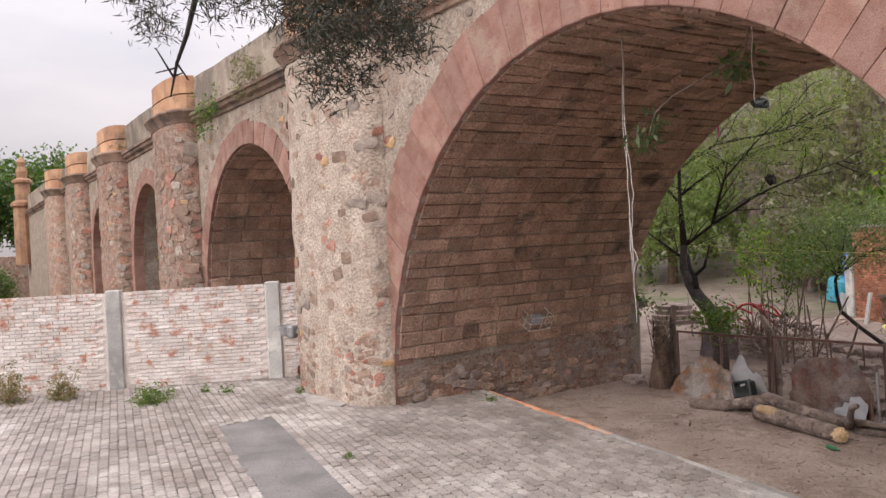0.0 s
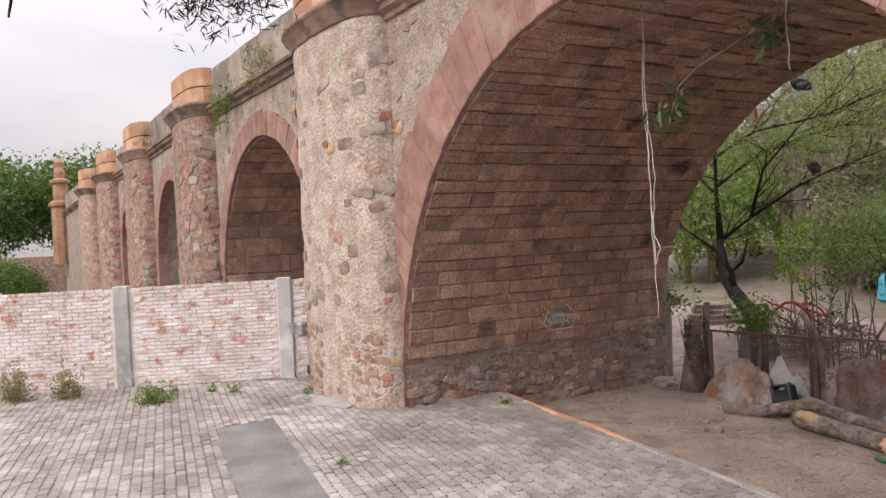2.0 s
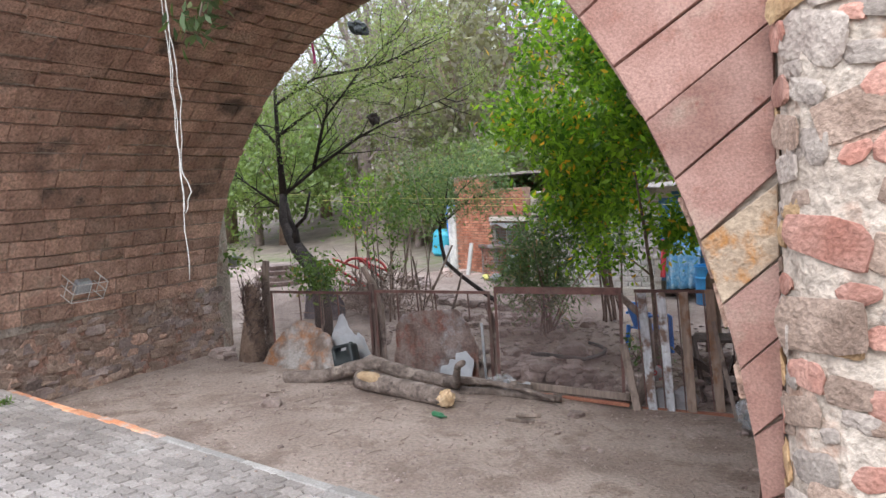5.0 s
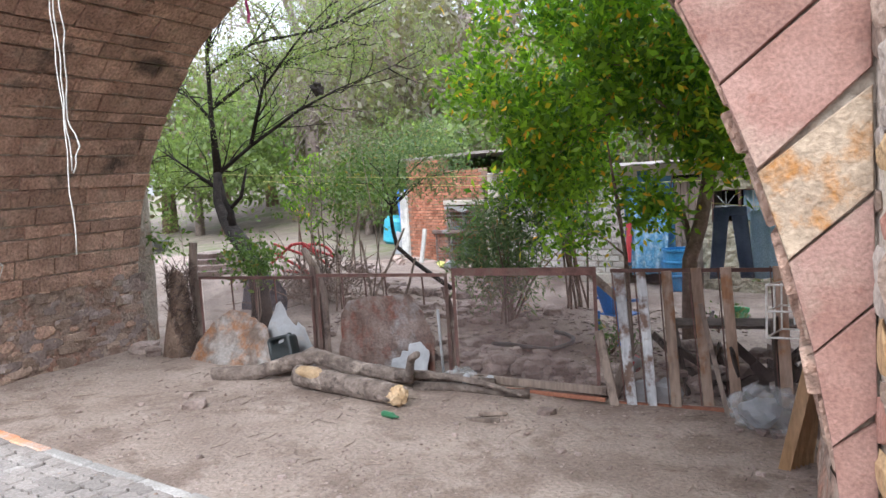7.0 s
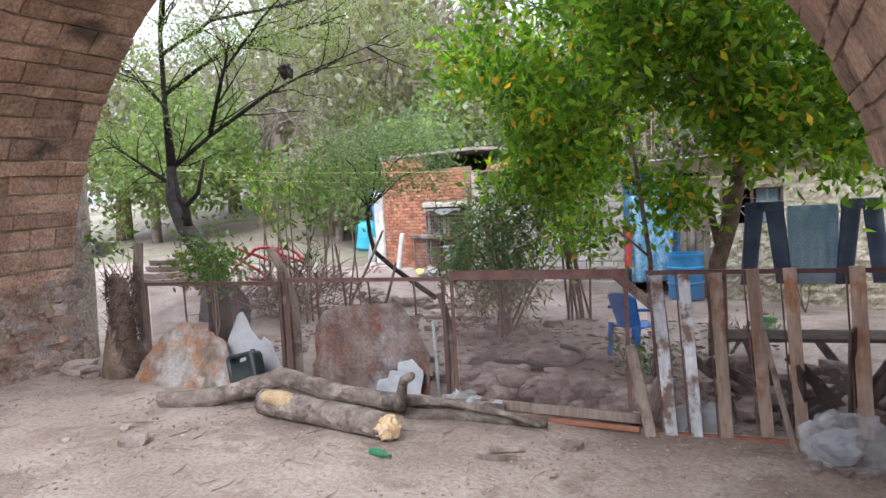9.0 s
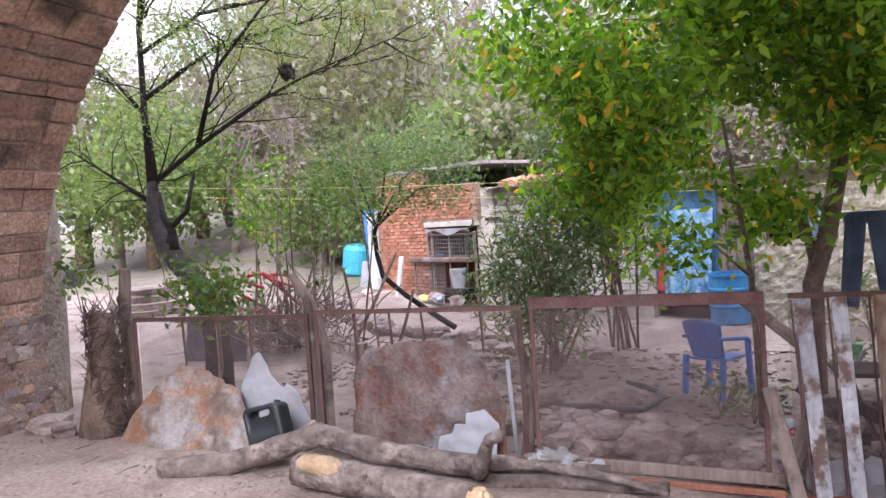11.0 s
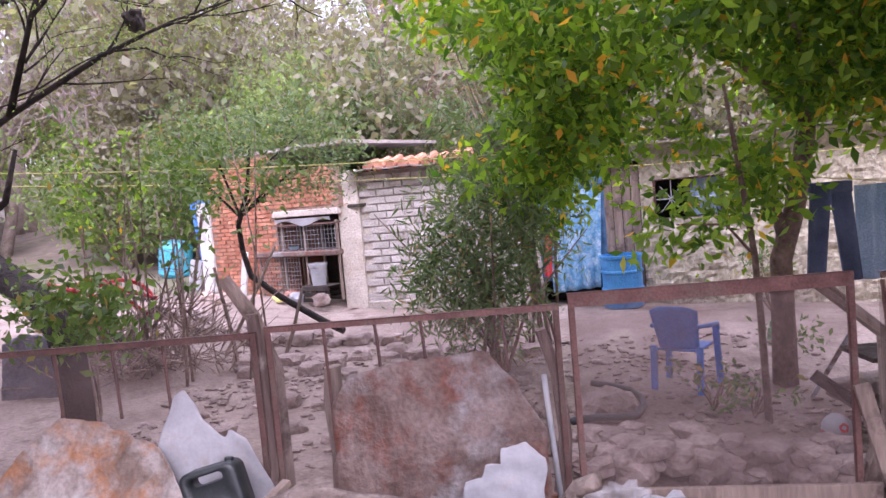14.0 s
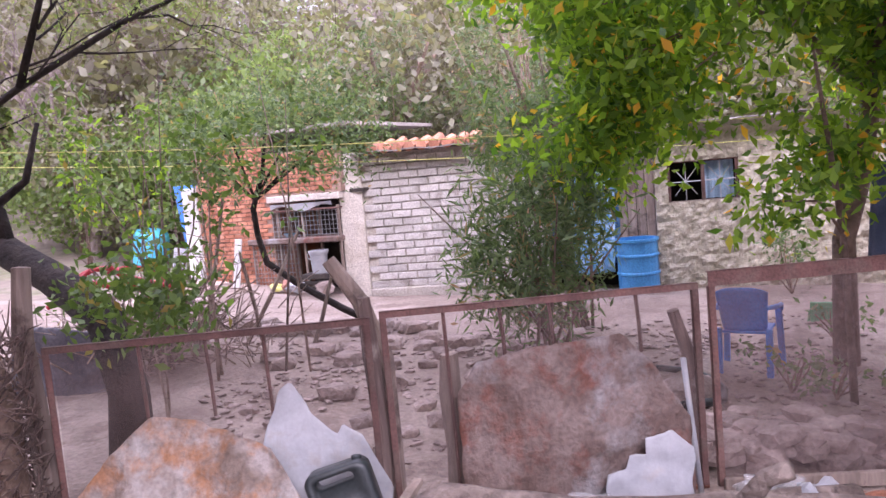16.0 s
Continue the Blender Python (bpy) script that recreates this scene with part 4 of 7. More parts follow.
for k, (s, v, w) in enumerate(((5.62, 5.16, 0.13), (5.78, 5.02, 0.10), (4.55, 5.06, 0.12), (5.95, 5.2, 0.09))):
    bm = bmesh.new()
    bmesh.ops.create_icosphere(bm, subdivisions=3, radius=w)
    for q in bm.verts:
        q.co = Vector((q.co.x * 1.3, q.co.y * 0.8, q.co.z * 0.8)) * (1 + 0.9 * noise.noise(q.co * 15 + Vector((k, 0, 0))))
    solid("crumpled_bag", bm, M_bag if k % 2 == 0 else M_white, "crumpled pale plastic caught by the fence", "bag", "plastic litter", at=pose(s, v, gz(s, v) + w * 0.75))

# ---- jerrycan ----
can = thing("jerrycan", 3.16, 4.98, gz(3.1, 4.9) + 0.10, 12, "black plastic jerrycan tilted against the fence", "jerrycan")
can.matrix_basis = BASE @ pose(3.27, 4.98, gz(3.27, 4.98) + 0.11, -10, -15, 4) @ Matrix.Scale(0.94, 4)


def rounded(x0, x1, z0, z1, rad, n=6, slope=0.0):
    """Rounded rectangle; slope lowers its right shoulder."""
    pts = []
    for cx, cz, a0 in ((x1 - rad, z1 - rad, 0), (x0 + rad, z1 - rad, 90), (x0 + rad, z0 + rad, 180), (x1 - rad, z0 + rad, 270)):
        for k in range(n):
            a = radians(a0 + 90 * k / (n - 1))
            x, z = cx + rad * math.cos(a), cz + rad * math.sin(a)
            pts.append((x, z - slope * max(0.0, x) * max(0.0, (z - z0) / (z1 - z0))))
    return pts


bm = bmesh.new()
rings_ = []
outer, inner = rounded(-0.19, 0.19, 0.0, 0.40, 0.06, slope=0.08), rounded(-0.135, 0.10, 0.29, 0.355, 0.03, slope=0.05)
for pts, ys in ((outer, (-0.085, 0.085)), ([(x * 0.93, 0.2 + (z - 0.2) * 0.94) for x, z in outer], (-0.10, 0.10)), (inner, (-0.10, 0.10)), (inner, (-0.085, 0.085))):
    rings_.append([[bm.verts.new((x, y, z)) for x, z in pts] for y in ys])
for side in (0, 1):
    for p, q in ((rings_[0][side], rings_[1][side]), (rings_[1][side], rings_[2][side])):
        for k in range(len(p)):
            bm.faces.new((p[k], p[(k + 1) % len(p)], q[(k + 1) % len(p)], q[k]))
for ring2 in (rings_[0], rings_[2]):
    p, q = ring2
    for k in range(len(p)):
        bm.faces.new((p[k], p[(k + 1) % len(p)], q[(k + 1) % len(p)], q[k]))
for q in [w for ring2 in rings_[3] for w in ring2]:
    bm.verts.remove(q)
part("body", bm, M_black, can, smooth=True)
part("cap", lathe(bmesh.new(), ((0.03, 0), (0.03, 0.03), (0.02, 0.035)), 14), M_black, can, "black screw cap", pose(0.13, 0, 0.375, 0, 18, 0))

# ---- logs ----


def log(name, pts, radii, label, ends=True):
    bm = tube(bmesh.new(), pts, radii, 12)
    bmesh.ops.subdivide_edges(bm, edges=list(bm.edges), cuts=2, use_grid_fill=True)
    for q in bm.verts:
        q.co += Vector(noise.noise_vector(q.co * 3.5)) * 0.03 + Vector(noise.noise_vector(q.co * 14)) * 0.008
    me_mats = [M_log, M_bare]
    ob = solid(name, bm, me_mats, label, "log", "logs by the fence", smooth=True)
    return ob


log("long_log", [(2.55, 4.42, -1.43), (3.1, 4.62, -1.43), (3.45, 4.80, -1.33), (3.75, 4.9, -1.25), (4.2, 4.92, -1.36), (4.9, 4.95, -1.46), (5.5, 5.0, -1.5), (6.1, 5.1, -1.53)], [0.085, 0.095, 0.10, 0.10, 0.095, 0.09, 0.08, 0.075], "long bent grey log lying by the fence")
lg = log("thick_log", [(3.82, 4.48, -1.39), (4.3, 4.40, -1.42), (4.9, 4.26, -1.44), (5.32, 4.15, -1.45)], [0.125, 0.14, 0.13, 0.12], "thick log with bark stripped at its ends")
lg.data.materials[0] = M_log
bm = bmesh.new()
bmesh.ops.create_icosphere(bm, subdivisions=3, radius=1.0)
for q in bm.verts:
    q.co = Vector((q.co.x * 0.26, q.co.y * 0.10, q.co.z * 0.07)) + Vector(noise.noise_vector(q.co * 4)) * 0.015
b_ = part("stripped_patch", bm, M_bare, lg, "pale stripped sapwood", pose(4.05, 4.40, -1.33, 0, 3, -10), True)
bm = bmesh.new()
bmesh.ops.create_icosphere(bm, subdivisions=3, radius=0.13)
for q in bm.verts:
    q.co = Vector((q.co.x * 0.9, q.co.y * 0.85, q.co.z * 0.85)) + Vector(noise.noise_vector(q.co * 22)) * 0.03
part("split_end", bm, M_bare, lg, "splintered pale broken end", pose(5.34, 4.14, -1.45))
log("branch_stub", [(5.18, 4.72, -1.42), (5.26, 4.6, -1.30), (5.34, 4.52, -1.14), (5.44, 4.46, -1.08)], [0.07, 0.06, 0.05, 0.05], "short upturned branch stub on the logs")
log("thin_branch", [(5.0, 4.75, -1.40), (5.6, 4.85, -1.40), (6.2, 4.9, -1.5), (6.5, 4.8, -1.56)], [0.045, 0.04, 0.03, 0.02], "thin peeled branch across the logs")
log("low_log", [(5.2, 4.82, -1.54), (5.9, 4.95, -1.57), (6.5, 5.12, -1.62)], [0.065, 0.06, 0.045], "low dark log along the fence")
for k, (s, v, ln, rz) in enumerate(((3.62, 4.90, 0.35, 40), (3.55, 4.98, 0.3, 60), (6.35, 4.35, 0.3, 30), (6.3, 4.2, 0.35, 15))):
    solid("split_wood", nbox(-ln / 2, ln / 2, -0.03, 0.03, -0.02, 0.02, 0.004), M_wood, "split stick of grey firewood", "firewood", "loose sticks", at=pose(s, v, gz(s, v) + (0.28 if k < 2 else 0.03), 0, -18 if k < 2 else 3, rz))

# ---- stones on the dirt ----
rk = [rock_mesh("rock", M_rock, 80 + k, 0.7, 2) for k in range(5)]


def loose_rock(s, v, size, label="loose brown stone on the dirt", k=0, sink=0.3, name="rock", z=None, grp="loose stones"):
    ob = new(name, rk[k % 5])
    zz = gz(s, v) if z is None else z
    ob.matrix_basis = BASE @ pose(s, v, zz + size * 0.25 * (1 - sink), 0, 0, 47 * k) @ Matrix.Diagonal((size * 1.4, size * 1.1, size, 1))
    return tagged(ob, label, "stone", grp)


loose_rock(3.15, 3.42, 0.22, "squarish grey stone on bare dirt", 1)
loose_rock(2.75, 3.75, 0.10, "small stone on bare dirt", 2)
loose_rock(7.28, 3.72, 0.11, "small pale stone on bare dirt", 3)
loose_rock(6.82, 4.72, 0.17, "broken brick-coloured stone by the fence", 4)
loose_rock(0.45, 5.3, 0.34, "flat stone beside the stump", 0)
loose_rock(0.75, 5.2, 0.26, "flat stone beside the stump", 3)
loose_rock(0.2, 5.5, 0.22, "flat stone beside the stump", 2)
r_ = random.Random(21)
for k in range(46):
    s, v = r_.uniform(1.5, 9.3), r_.uniform(1.6, 5.2)
    if v < kerb_v(s) + 0.25:
        continue
    loose_rock(s, v, r_.uniform(0.025, 0.07), "small pebble on bare dirt", k, name="pebble", grp="pebbles")
for k in range(10):
    s = r_.uniform(8.6, 9.4)
    loose_rock(s, r_.uniform(4.8, 5.3), r_.uniform(0.06, 0.13), "pale stone at the gate's foot", k)

# ---- plastic bag ----
bag = bmesh.new()
bmesh.ops.create_icosphere(bag, subdivisions=5, radius=0.30)
for q in bag.verts:
    n1 = noise.noise(q.co * 5) * 0.12 + abs(noise.noise(q.co * 9)) * 0.22 - 0.05
    q.co = Vector((q.co.x * 1.05, q.co.y * 0.8, q.co.z * 0.78)) * (1 + n1 * 2)
    q.co.z = max(q.co.z, -0.22)
solid("plastic_bag", bag, M_bag, "big clear plastic bag full of rubbish", "bag", at=pose(8.98, 5.05, gz(8.9, 5.0) + 0.20))
inner = bmesh.new()
bmesh.ops.create_icosphere(inner, subdivisions=3, radius=0.20)
for q in inner.verts:
    q.co = Vector((q.co.x, q.co.y * 0.7, q.co.z * 0.7)) * (1 + noise.noise(q.co * 9) * 0.4)
solid("rubbish", inner, M_white, "pale rubbish inside a clear bag", "rubbish", at=pose(8.93, 5.06, gz(8.9, 5.0) + 0.17))
for s, v, w in ((7.62, 5.62, 0.16), (7.9, 5.64, 0.2)):
    bm = bmesh.new()
    bmesh.ops.create_icosphere(bm, subdivisions=2, radius=w)
    for q in bm.verts:
        q.co = Vector((q.co.x, q.co.y * 0.4, q.co.z * 0.9)) * (1 + noise.noise(q.co * 11) * 0.5)
    solid("crumpled_bag", bm, M_white, "crumpled white bag behind the gate", "bag", at=pose(s, v, gz(s, v) + 0.1))
bm = lathe(bmesh.new(), ((0.03, 0), (0.035, 0.02), (0.035, 0.15), (0.012, 0.2), (0.012, 0.24)), 10)
solid("bottle", bm, surface("dark_green_plastic", (0.015, 0.09, 0.04), (0.03, 0.13, 0.06), 5, 0.4, 0.1, 50), "crushed green plastic bottle on the dirt", "bottle", at=pose(5.35, 3.8, gz(5.35, 3.8) + 0.03, 90, 0, 70))

# ---- stump wrapped in brush at the fence's end ----
bm = bmesh.new()
tube(bm, [(0, 0, -0.1), (0.02, 0, 0.3), (0.06, 0.02, 0.8), (0.05, 0, 1.2)], [0.27, 0.2, 0.15, 0.10], 12)
for q in bm.verts:
    q.co += Vector(noise.noise_vector(q.co * 6)) * 0.05
stump = solid("tree_stump", bm, M_barkb, "gnarled brown stump wrapped in dry brush", "stump", at=pose(1.12, 5.35, gz(1.1, 5.3)), smooth=True)
rng = np.random.default_rng(4)
bm = bmesh.new()
for k in range(700):
    a, z = rng.uniform(0, 6.28), rng.uniform(0.0, 1.2)
    p = Vector((0.1 + 0.2 * math.cos(a), 0.17 * math.sin(a), z))
    d = Vector((rng.normal(0, 0.10) - 0.4 * math.sin(a), rng.normal(0, 0.10) + 0.3 * math.cos(a), rng.uniform(-0.4, 0.9)))
    tube(bm, [p, p + d * 0.15, p + d * 0.25 + Vector(rng.normal(0, 0.03, 3))], [0.007, 0.006, 0.003], 3, False)
part("dry_brush", bm, surface("dark_dry_brush", (0.085, 0.058, 0.05), (0.18, 0.13, 0.11), 6, 0.95, 0.3, 40, vary=0.35), stump, "tangle of dry twigs")

# ---- heap of dry branches and red frame behind the fence ----
bm = bmesh.new()
for k in range(420):
    p = Vector((rng.normal(0, 0.55), rng.normal(0, 0.35), abs(rng.normal(0.25, 0.3))))
    d = Vector((rng.normal(0, 0.6), rng.normal(0, 0.4), rng.uniform(0.0, 0.9))).normalized() * rng.uniform(0.3, 0.8)
    tube(bm, [p, p + d * 0.5 + Vector(rng.normal(0, 0.03, 3)), p + d], [0.010, 0.008, 0.004], 3, False)
solid("brushwood", bm, M_twig, "heap of dry cut brushwood behind the fence", "brushwood", kind="stuff", at=pose(0.75, 9.5, gz(0.75, 9.5)))
wheel = thing("metal_scrap", 0.0, 9.9, gz(0.0, 9.9) + 0.62, 20, "broken red tubular metal frame on the branches", "metal frame")
for k, (rr, x, tl) in enumerate(((0.42, 0, 70), (0.42, 0.3, 60))):
    bm = tube(bmesh.new(), [(rr * math.cos(a), rr * math.sin(a), 0) for a in np.linspace(0.4, 2.3, 14)], 0.03, 8)
    part("bent_tube", bm, M_red, wheel, at=pose(x, 0, 0, tl, 10, 0))
for a, b in (((-0.62, 0, 0.34), (0.15, 0.05, -0.18)), ((-0.5, 0.05, 0.42), (0.1, 0.0, 0.18)), ((0.1, 0.0, 0.42), (0.62, 0.1, -0.12)), ((-0.35, 0, -0.12), (0.3, 0.1, -0.25)), ((-0.6, 0.1, 0.02), (-0.1, 0.0, 0.40)), ((0.2, 0.1, 0.3), (0.75, 0.0, 0.1))):
    part("strut", tube(bmesh.new(), [a, b], 0.028, 8), M_red, wheel)

# ---- yard ----


def chair():
    ob = thing("garden_chair", 6.82, 8.35, gz(6.8, 8.35), 147, "blue moulded plastic garden chair", "chair")
    seat = nbox(-0.22, 0.22, -0.21, 0.21, 0.40, 0.425, 0.01)
    part("seat", seat, M_blue, ob)
    bm = grid_sheet(14, 10, lambda a, b: ((a - 0.5) * (0.40 + 0.08 * b), 0.20 + 0.12 * b + 0.05 * (abs(a - 0.5) * 2) ** 2 * -1, 0.42 + b * (0.44 - 0.05 * (abs(a - 0.5) * 2) ** 3)))
    thicken(bm, 0.012)
    part("backrest", bm, M_blue, ob, smooth=True)
    for x in (-1, 1):
        part("arm", tube(bmesh.new(), [(x * 0.22, 0.27, 0.66), (x * 0.28, 0.05, 0.64), (x * 0.28, -0.15, 0.62), (x * 0.27, -0.22, 0.56)], [0.022, 0.024, 0.024, 0.022], 8), M_blue, ob)
        part("leg", nbox(-0.03, 0.03, -0.025, 0.025, 0, 0.60, 0.008, pose(x * 0.265, -0.22, 0, 0, x * -2, 0)), M_blue, ob)
        part("leg", nbox(-0.03, 0.03, -0.025, 0.025, 0, 0.46, 0.008, pose(x * 0.23, 0.28, 0, 6, 0, 0)), M_blue, ob)
    return ob


chair()
ball = thing("football", 7.41, 6.31, -1.52, 0, "white football with red panels on the ground", "ball")
bm = bmesh.new()
bmesh.ops.create_icosphere(bm, subdivisions=3, radius=0.11)
part("skin", bm, M_white, ball, smooth=True)
for k in range(7):
    a, b = k * 2.4, math.acos(1 - 2 * (k + 0.5) / 7)
    d = Vector((math.sin(b) * math.cos(a), math.sin(b) * math.sin(a), math.cos(b)))
    bm = bmesh.new()
    bmesh.ops.create_circle(bm, cap_ends=True, radius=0.04, segments=5)
    bmesh.ops.transform(bm, matrix=Matrix.Translation(d * 0.1075) @ d.to_track_quat("Z", "Y").to_matrix().to_4x4(), verts=bm.verts)
    part("red_panel", bm, M_red, ball)
# rubble heap in the yard
for k in range(120):
    s = r_.uniform(5.4, 7.8)
    v = 5.72 + abs(r_.gauss(0, 0.32))
    if math.hypot(s - 7.41, v - 6.31) < 0.3:
        continue
    loose_rock(s, v, r_.uniform(0.09, 0.30) * (1 - 0.25 * (v - 5.7)), "broken reddish rubble stone heaped behind the fence", k, 0.1, "rubble_stone", gz(s, v) + r_.uniform(0, 0.18) * (1 if v < 6.3 else 0), "yard rubble")
for k in range(70):
    s, v = r_.uniform(1.8, 5.4), r_.choice((r_.uniform(9.3, 10.3), r_.uniform(6, 9.5)))
    loose_rock(s, v, r_.uniform(0.08, 0.30), "flat stone in the bare yard", k, 0.2, "yard_stone", grp="yard stones")
for k, (s, v, w) in enumerate(((5.84, 7.28, 0.46), (6.02, 7.5, 0.3))):
    loose_rock(s, v, w, "rounded grey boulder in the yard", k + 1, 0.1, "boulder")
HOSE = ((5.50, 6.52), (5.70, 6.68), (5.88, 6.85), (6.10, 7.15), (6.22, 7.45), (6.25, 7.72), (6.20, 7.95), (6.05, 8.12), (5.85, 8.20))
bm = tube(bmesh.new(), [(s, v, gz(s, v) + 0.06 + 0.14 * smooth(7.2, 6.5, v)) for s, v in HOSE], 0.032, 8)
solid("hose", bm, M_black, "black hose curved on the yard earth", "hose", smooth=True)
solid("white_stick", nbox(-0.02, 0.02, -0.012, 0.012, 0, 0.75, 0.003), M_slatw, "white painted stick leaning in the yard", "stick", at=pose(7.85, 7.9, gz(7.8, 7.9), 10, 28, 0))

# dark clutter behind the slatted gate; the wood's near-black colour holds the shade there
r_ = random.Random(41)
M_old = surface("shade_toned_wood", (0.045, 0.034, 0.03), (0.10, 0.078, 0.066), 5, 0.95, 0.5, 30, vary=0.3)
for k in range(26):
    s, v = r_.uniform(8.0, 9.6), r_.uniform(5.75, 6.8)
    ln = r_.uniform(0.5, 1.3)
    bm = nbox(-0.05, 0.05, -0.015, 0.015, 0, ln, 0.003)
    solid("old_board", bm, M_old, "old board heaped behind the gate, shade put into its near-black colour", "board", "heaped old boards", at=pose(s, v, gz(s, v) - 0.03, r_.uniform(-35, 35), r_.choice((-1, 1)) * r_.uniform(20, 80), r_.uniform(0, 180)))
for k in range(40):
    s, v = r_.uniform(7.7, 9.6), r_.uniform(5.8, 7.4)
    loose_rock(s, v, r_.uniform(0.12, 0.3), "dark rubble stone behind the gate", k, 0.1, "rubble_stone", gz(s, v) + r_.uniform(0, 0.25), "yard rubble")
# bench added to fill the shaded clutter, in the same shade-dark wood
for x in (8.7,):
    solid("low_shelf", nbox(-0.9, 0.9, -0.25, 0.25, 0.66, 0.70, 0.005), M_old, "low bench of old boards added as clutter, shade put into its colour", "bench", at=pose(x, 6.9, gz(x, 6.9), 0, 0, 4))

# ---- house ----
HOUSE = pose(7.42, 13.2, 0, 0, 0, -11.8)               # front of the block and stucco part
WING = pose(-5.15, -0.17, 0, 0, 0, -16.6)              # brick part, turned back from the jamb
house = thing("house", 0, 0, 0, 0, "low house of raw brick, white block and rough stucco", "house")
house.matrix_basis = BASE @ HOUSE
# brick part: x runs from the column to the jamb at 0
part("corner_column", nbox(-3.52, -3.18, -0.04, 0.3, -1.4, 0.62, 0.015), M_cpost, house, "grey concrete corner column", WING)
part("brick_core", nbox(-3.18, -1.46, 0.02, 0.16, -1.4, 1.42), M_joint, house, "", WING)
part("brick_core", nbox(-1.46, 0.05, 0.02, 0.16, 0.34, 1.08), M_joint, house, "", WING)
part("lintel", nbox(-1.52, 0.02, -0.04, 0.16, 0.22, 0.335, 0.012), M_plast, house, "pale rough lintel", WING)
# back and ceiling of the recess carry its shade as near-black colour
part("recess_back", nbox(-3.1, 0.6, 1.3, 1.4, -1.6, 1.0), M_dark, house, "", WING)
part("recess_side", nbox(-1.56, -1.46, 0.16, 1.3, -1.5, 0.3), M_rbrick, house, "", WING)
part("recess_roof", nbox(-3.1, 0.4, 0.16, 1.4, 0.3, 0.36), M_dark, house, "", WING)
part("roof", nbox(-3.4, 0.3, 0.0, 3, 1.42, 1.48), M_roof, house, "", WING)
part("side_wall", nbox(-3.5, -3.38, 0.3, 3.6, -1.4, 1.3), M_rbrick, house, "", WING)
# block part
part("jamb", nbox(-5.19, -4.78, -0.05, 0.25, -1.7, 0.95, 0.015), M_plast, house, "pale plastered door jamb")
part("block_core", nbox(-4.78, -1.68, 0.03, 0.2, -1.8, 0.9), M_plast, house)
part("plinth", nbox(-4.78, -1.7, -0.08, 0.05, -1.9, -1.36, 0.02), M_plast, house)
# near-black sheet: the doorway's inner shade is in its colour
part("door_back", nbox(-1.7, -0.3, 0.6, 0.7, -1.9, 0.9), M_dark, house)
for k in range(4):
    part("door_plank", nbox(-0.60 + 0.145 * k, -0.465 + 0.145 * k, 0.06, 0.09 + 0.004 * (k % 2), -1.62, 0.60, 0.004), M_wood, house, "grey plank of the door")
part("door_head", nbox(-1.7, 0.0, 0.0, 0.2, 0.66, 0.9), M_plast, house)
for a, b, c, d in ((-0.02, 0.18, -1.9, 0.92), (1.24, 7.0, -1.9, 0.92), (0.18, 1.24, -1.9, -0.30), (0.18, 1.24, 0.33, 0.92)):
    bm = grid_sheet(max(4, int((b - a) * 18)), max(4, int((d - c) * 18)), lambda u, w: (a + (b - a) * u, -0.02 - 0.05 * noise.noise(Vector(((a + u * (b - a)) * 7, (c + w * (d - c)) * 9, 1))) - 0.02 * noise.noise(Vector(((a + u * (b - a)) * 17, (c + w * (d - c)) * 17, 4))), c + (d - c) * w))
    part("stucco_wall", bm, M_stucco, house, "rough cream stucco wall")
# near-black again, so the window looks into painted shade
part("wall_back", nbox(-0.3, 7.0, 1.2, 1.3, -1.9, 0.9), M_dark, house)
for a, b in ((-0.02, 0.0), (6.9, 7.0)):
    part("side_wall", nbox(a, b, 0.0, 1.2, -1.9, 0.9), M_plast, house)
win = part("window", nbox(0.16, 1.26, 0.02, 0.10, -0.33, -0.29), M_wood, house, "dark window with an iron grille and one curtain")
for a, b, c, d in ((0.18, 0.22, -0.29, 0.31), (1.20, 1.24, -0.29, 0.31), (0.69, 0.74, -0.29, 0.31), (0.18, 1.24, 0.31, 0.35)):
    part("window_frame", nbox(a, b, 0.0, 0.06, c, d), M_rustp, win)
part("curtain", grid_sheet(12, 3, lambda u, w: (0.75 + 0.44 * u, 0.14 + 0.02 * math.sin(u * 22), -0.28 + 0.58 * w)), M_lblue, win, "grey-blue curtain")
for cx in (0.455, 0.97):
    for k in range(4):
        a = math.pi * k / 4
        dx, dz = 0.23 * math.cos(a), 0.29 * math.sin(a)
        part("grille_bar", tube(bmesh.new(), [(cx - dx, 0.015, 0.01 - dz), (cx + dx, 0.015, 0.01 + dz)], 0.008, 5), M_metal, win)
bm = thicken(grid_sheet(60, 4, lambda u, w: (-4.9 + 12 * u, -0.35 + 3.2 * w, 0.91 + 0.06 * w + 0.015 * math.sin(u * 260) + 0.03 * noise.noise(Vector((u * 9, w, 3))))), 0.02)
part("roof", bm, M_roof, house, "thin pale sheet roof")
for k in range(9):
    part("roof_tile", tube(bmesh.new(), [(-4.5 + 0.21 * k, -0.2, 0.97), (-4.48 + 0.21 * k, 0.3, 1.05 + 0.02 * (k % 3))], [0.09, 0.08], 8), M_rbrick, house, "loose red clay tile")

# terrace of pale earth before the brick part, held by a ragged edge of stones
bm2 = grid_sheet(34, 16, lambda u, w: (-4.6 + 4.75 * u, (-2.9 + 0.9 * smooth(0.45, 0.0, u) + 0.3 * noise.noise(Vector((u * 6, 0, 0)))) * (1 - w) + 0.3 * w, (-1.36 if w == 0 else -1.15 - 0.30 * smooth(0.35, 1.0, u)) + 0.035 * noise.noise(Vector((u * 12, w * 6, 1)))))
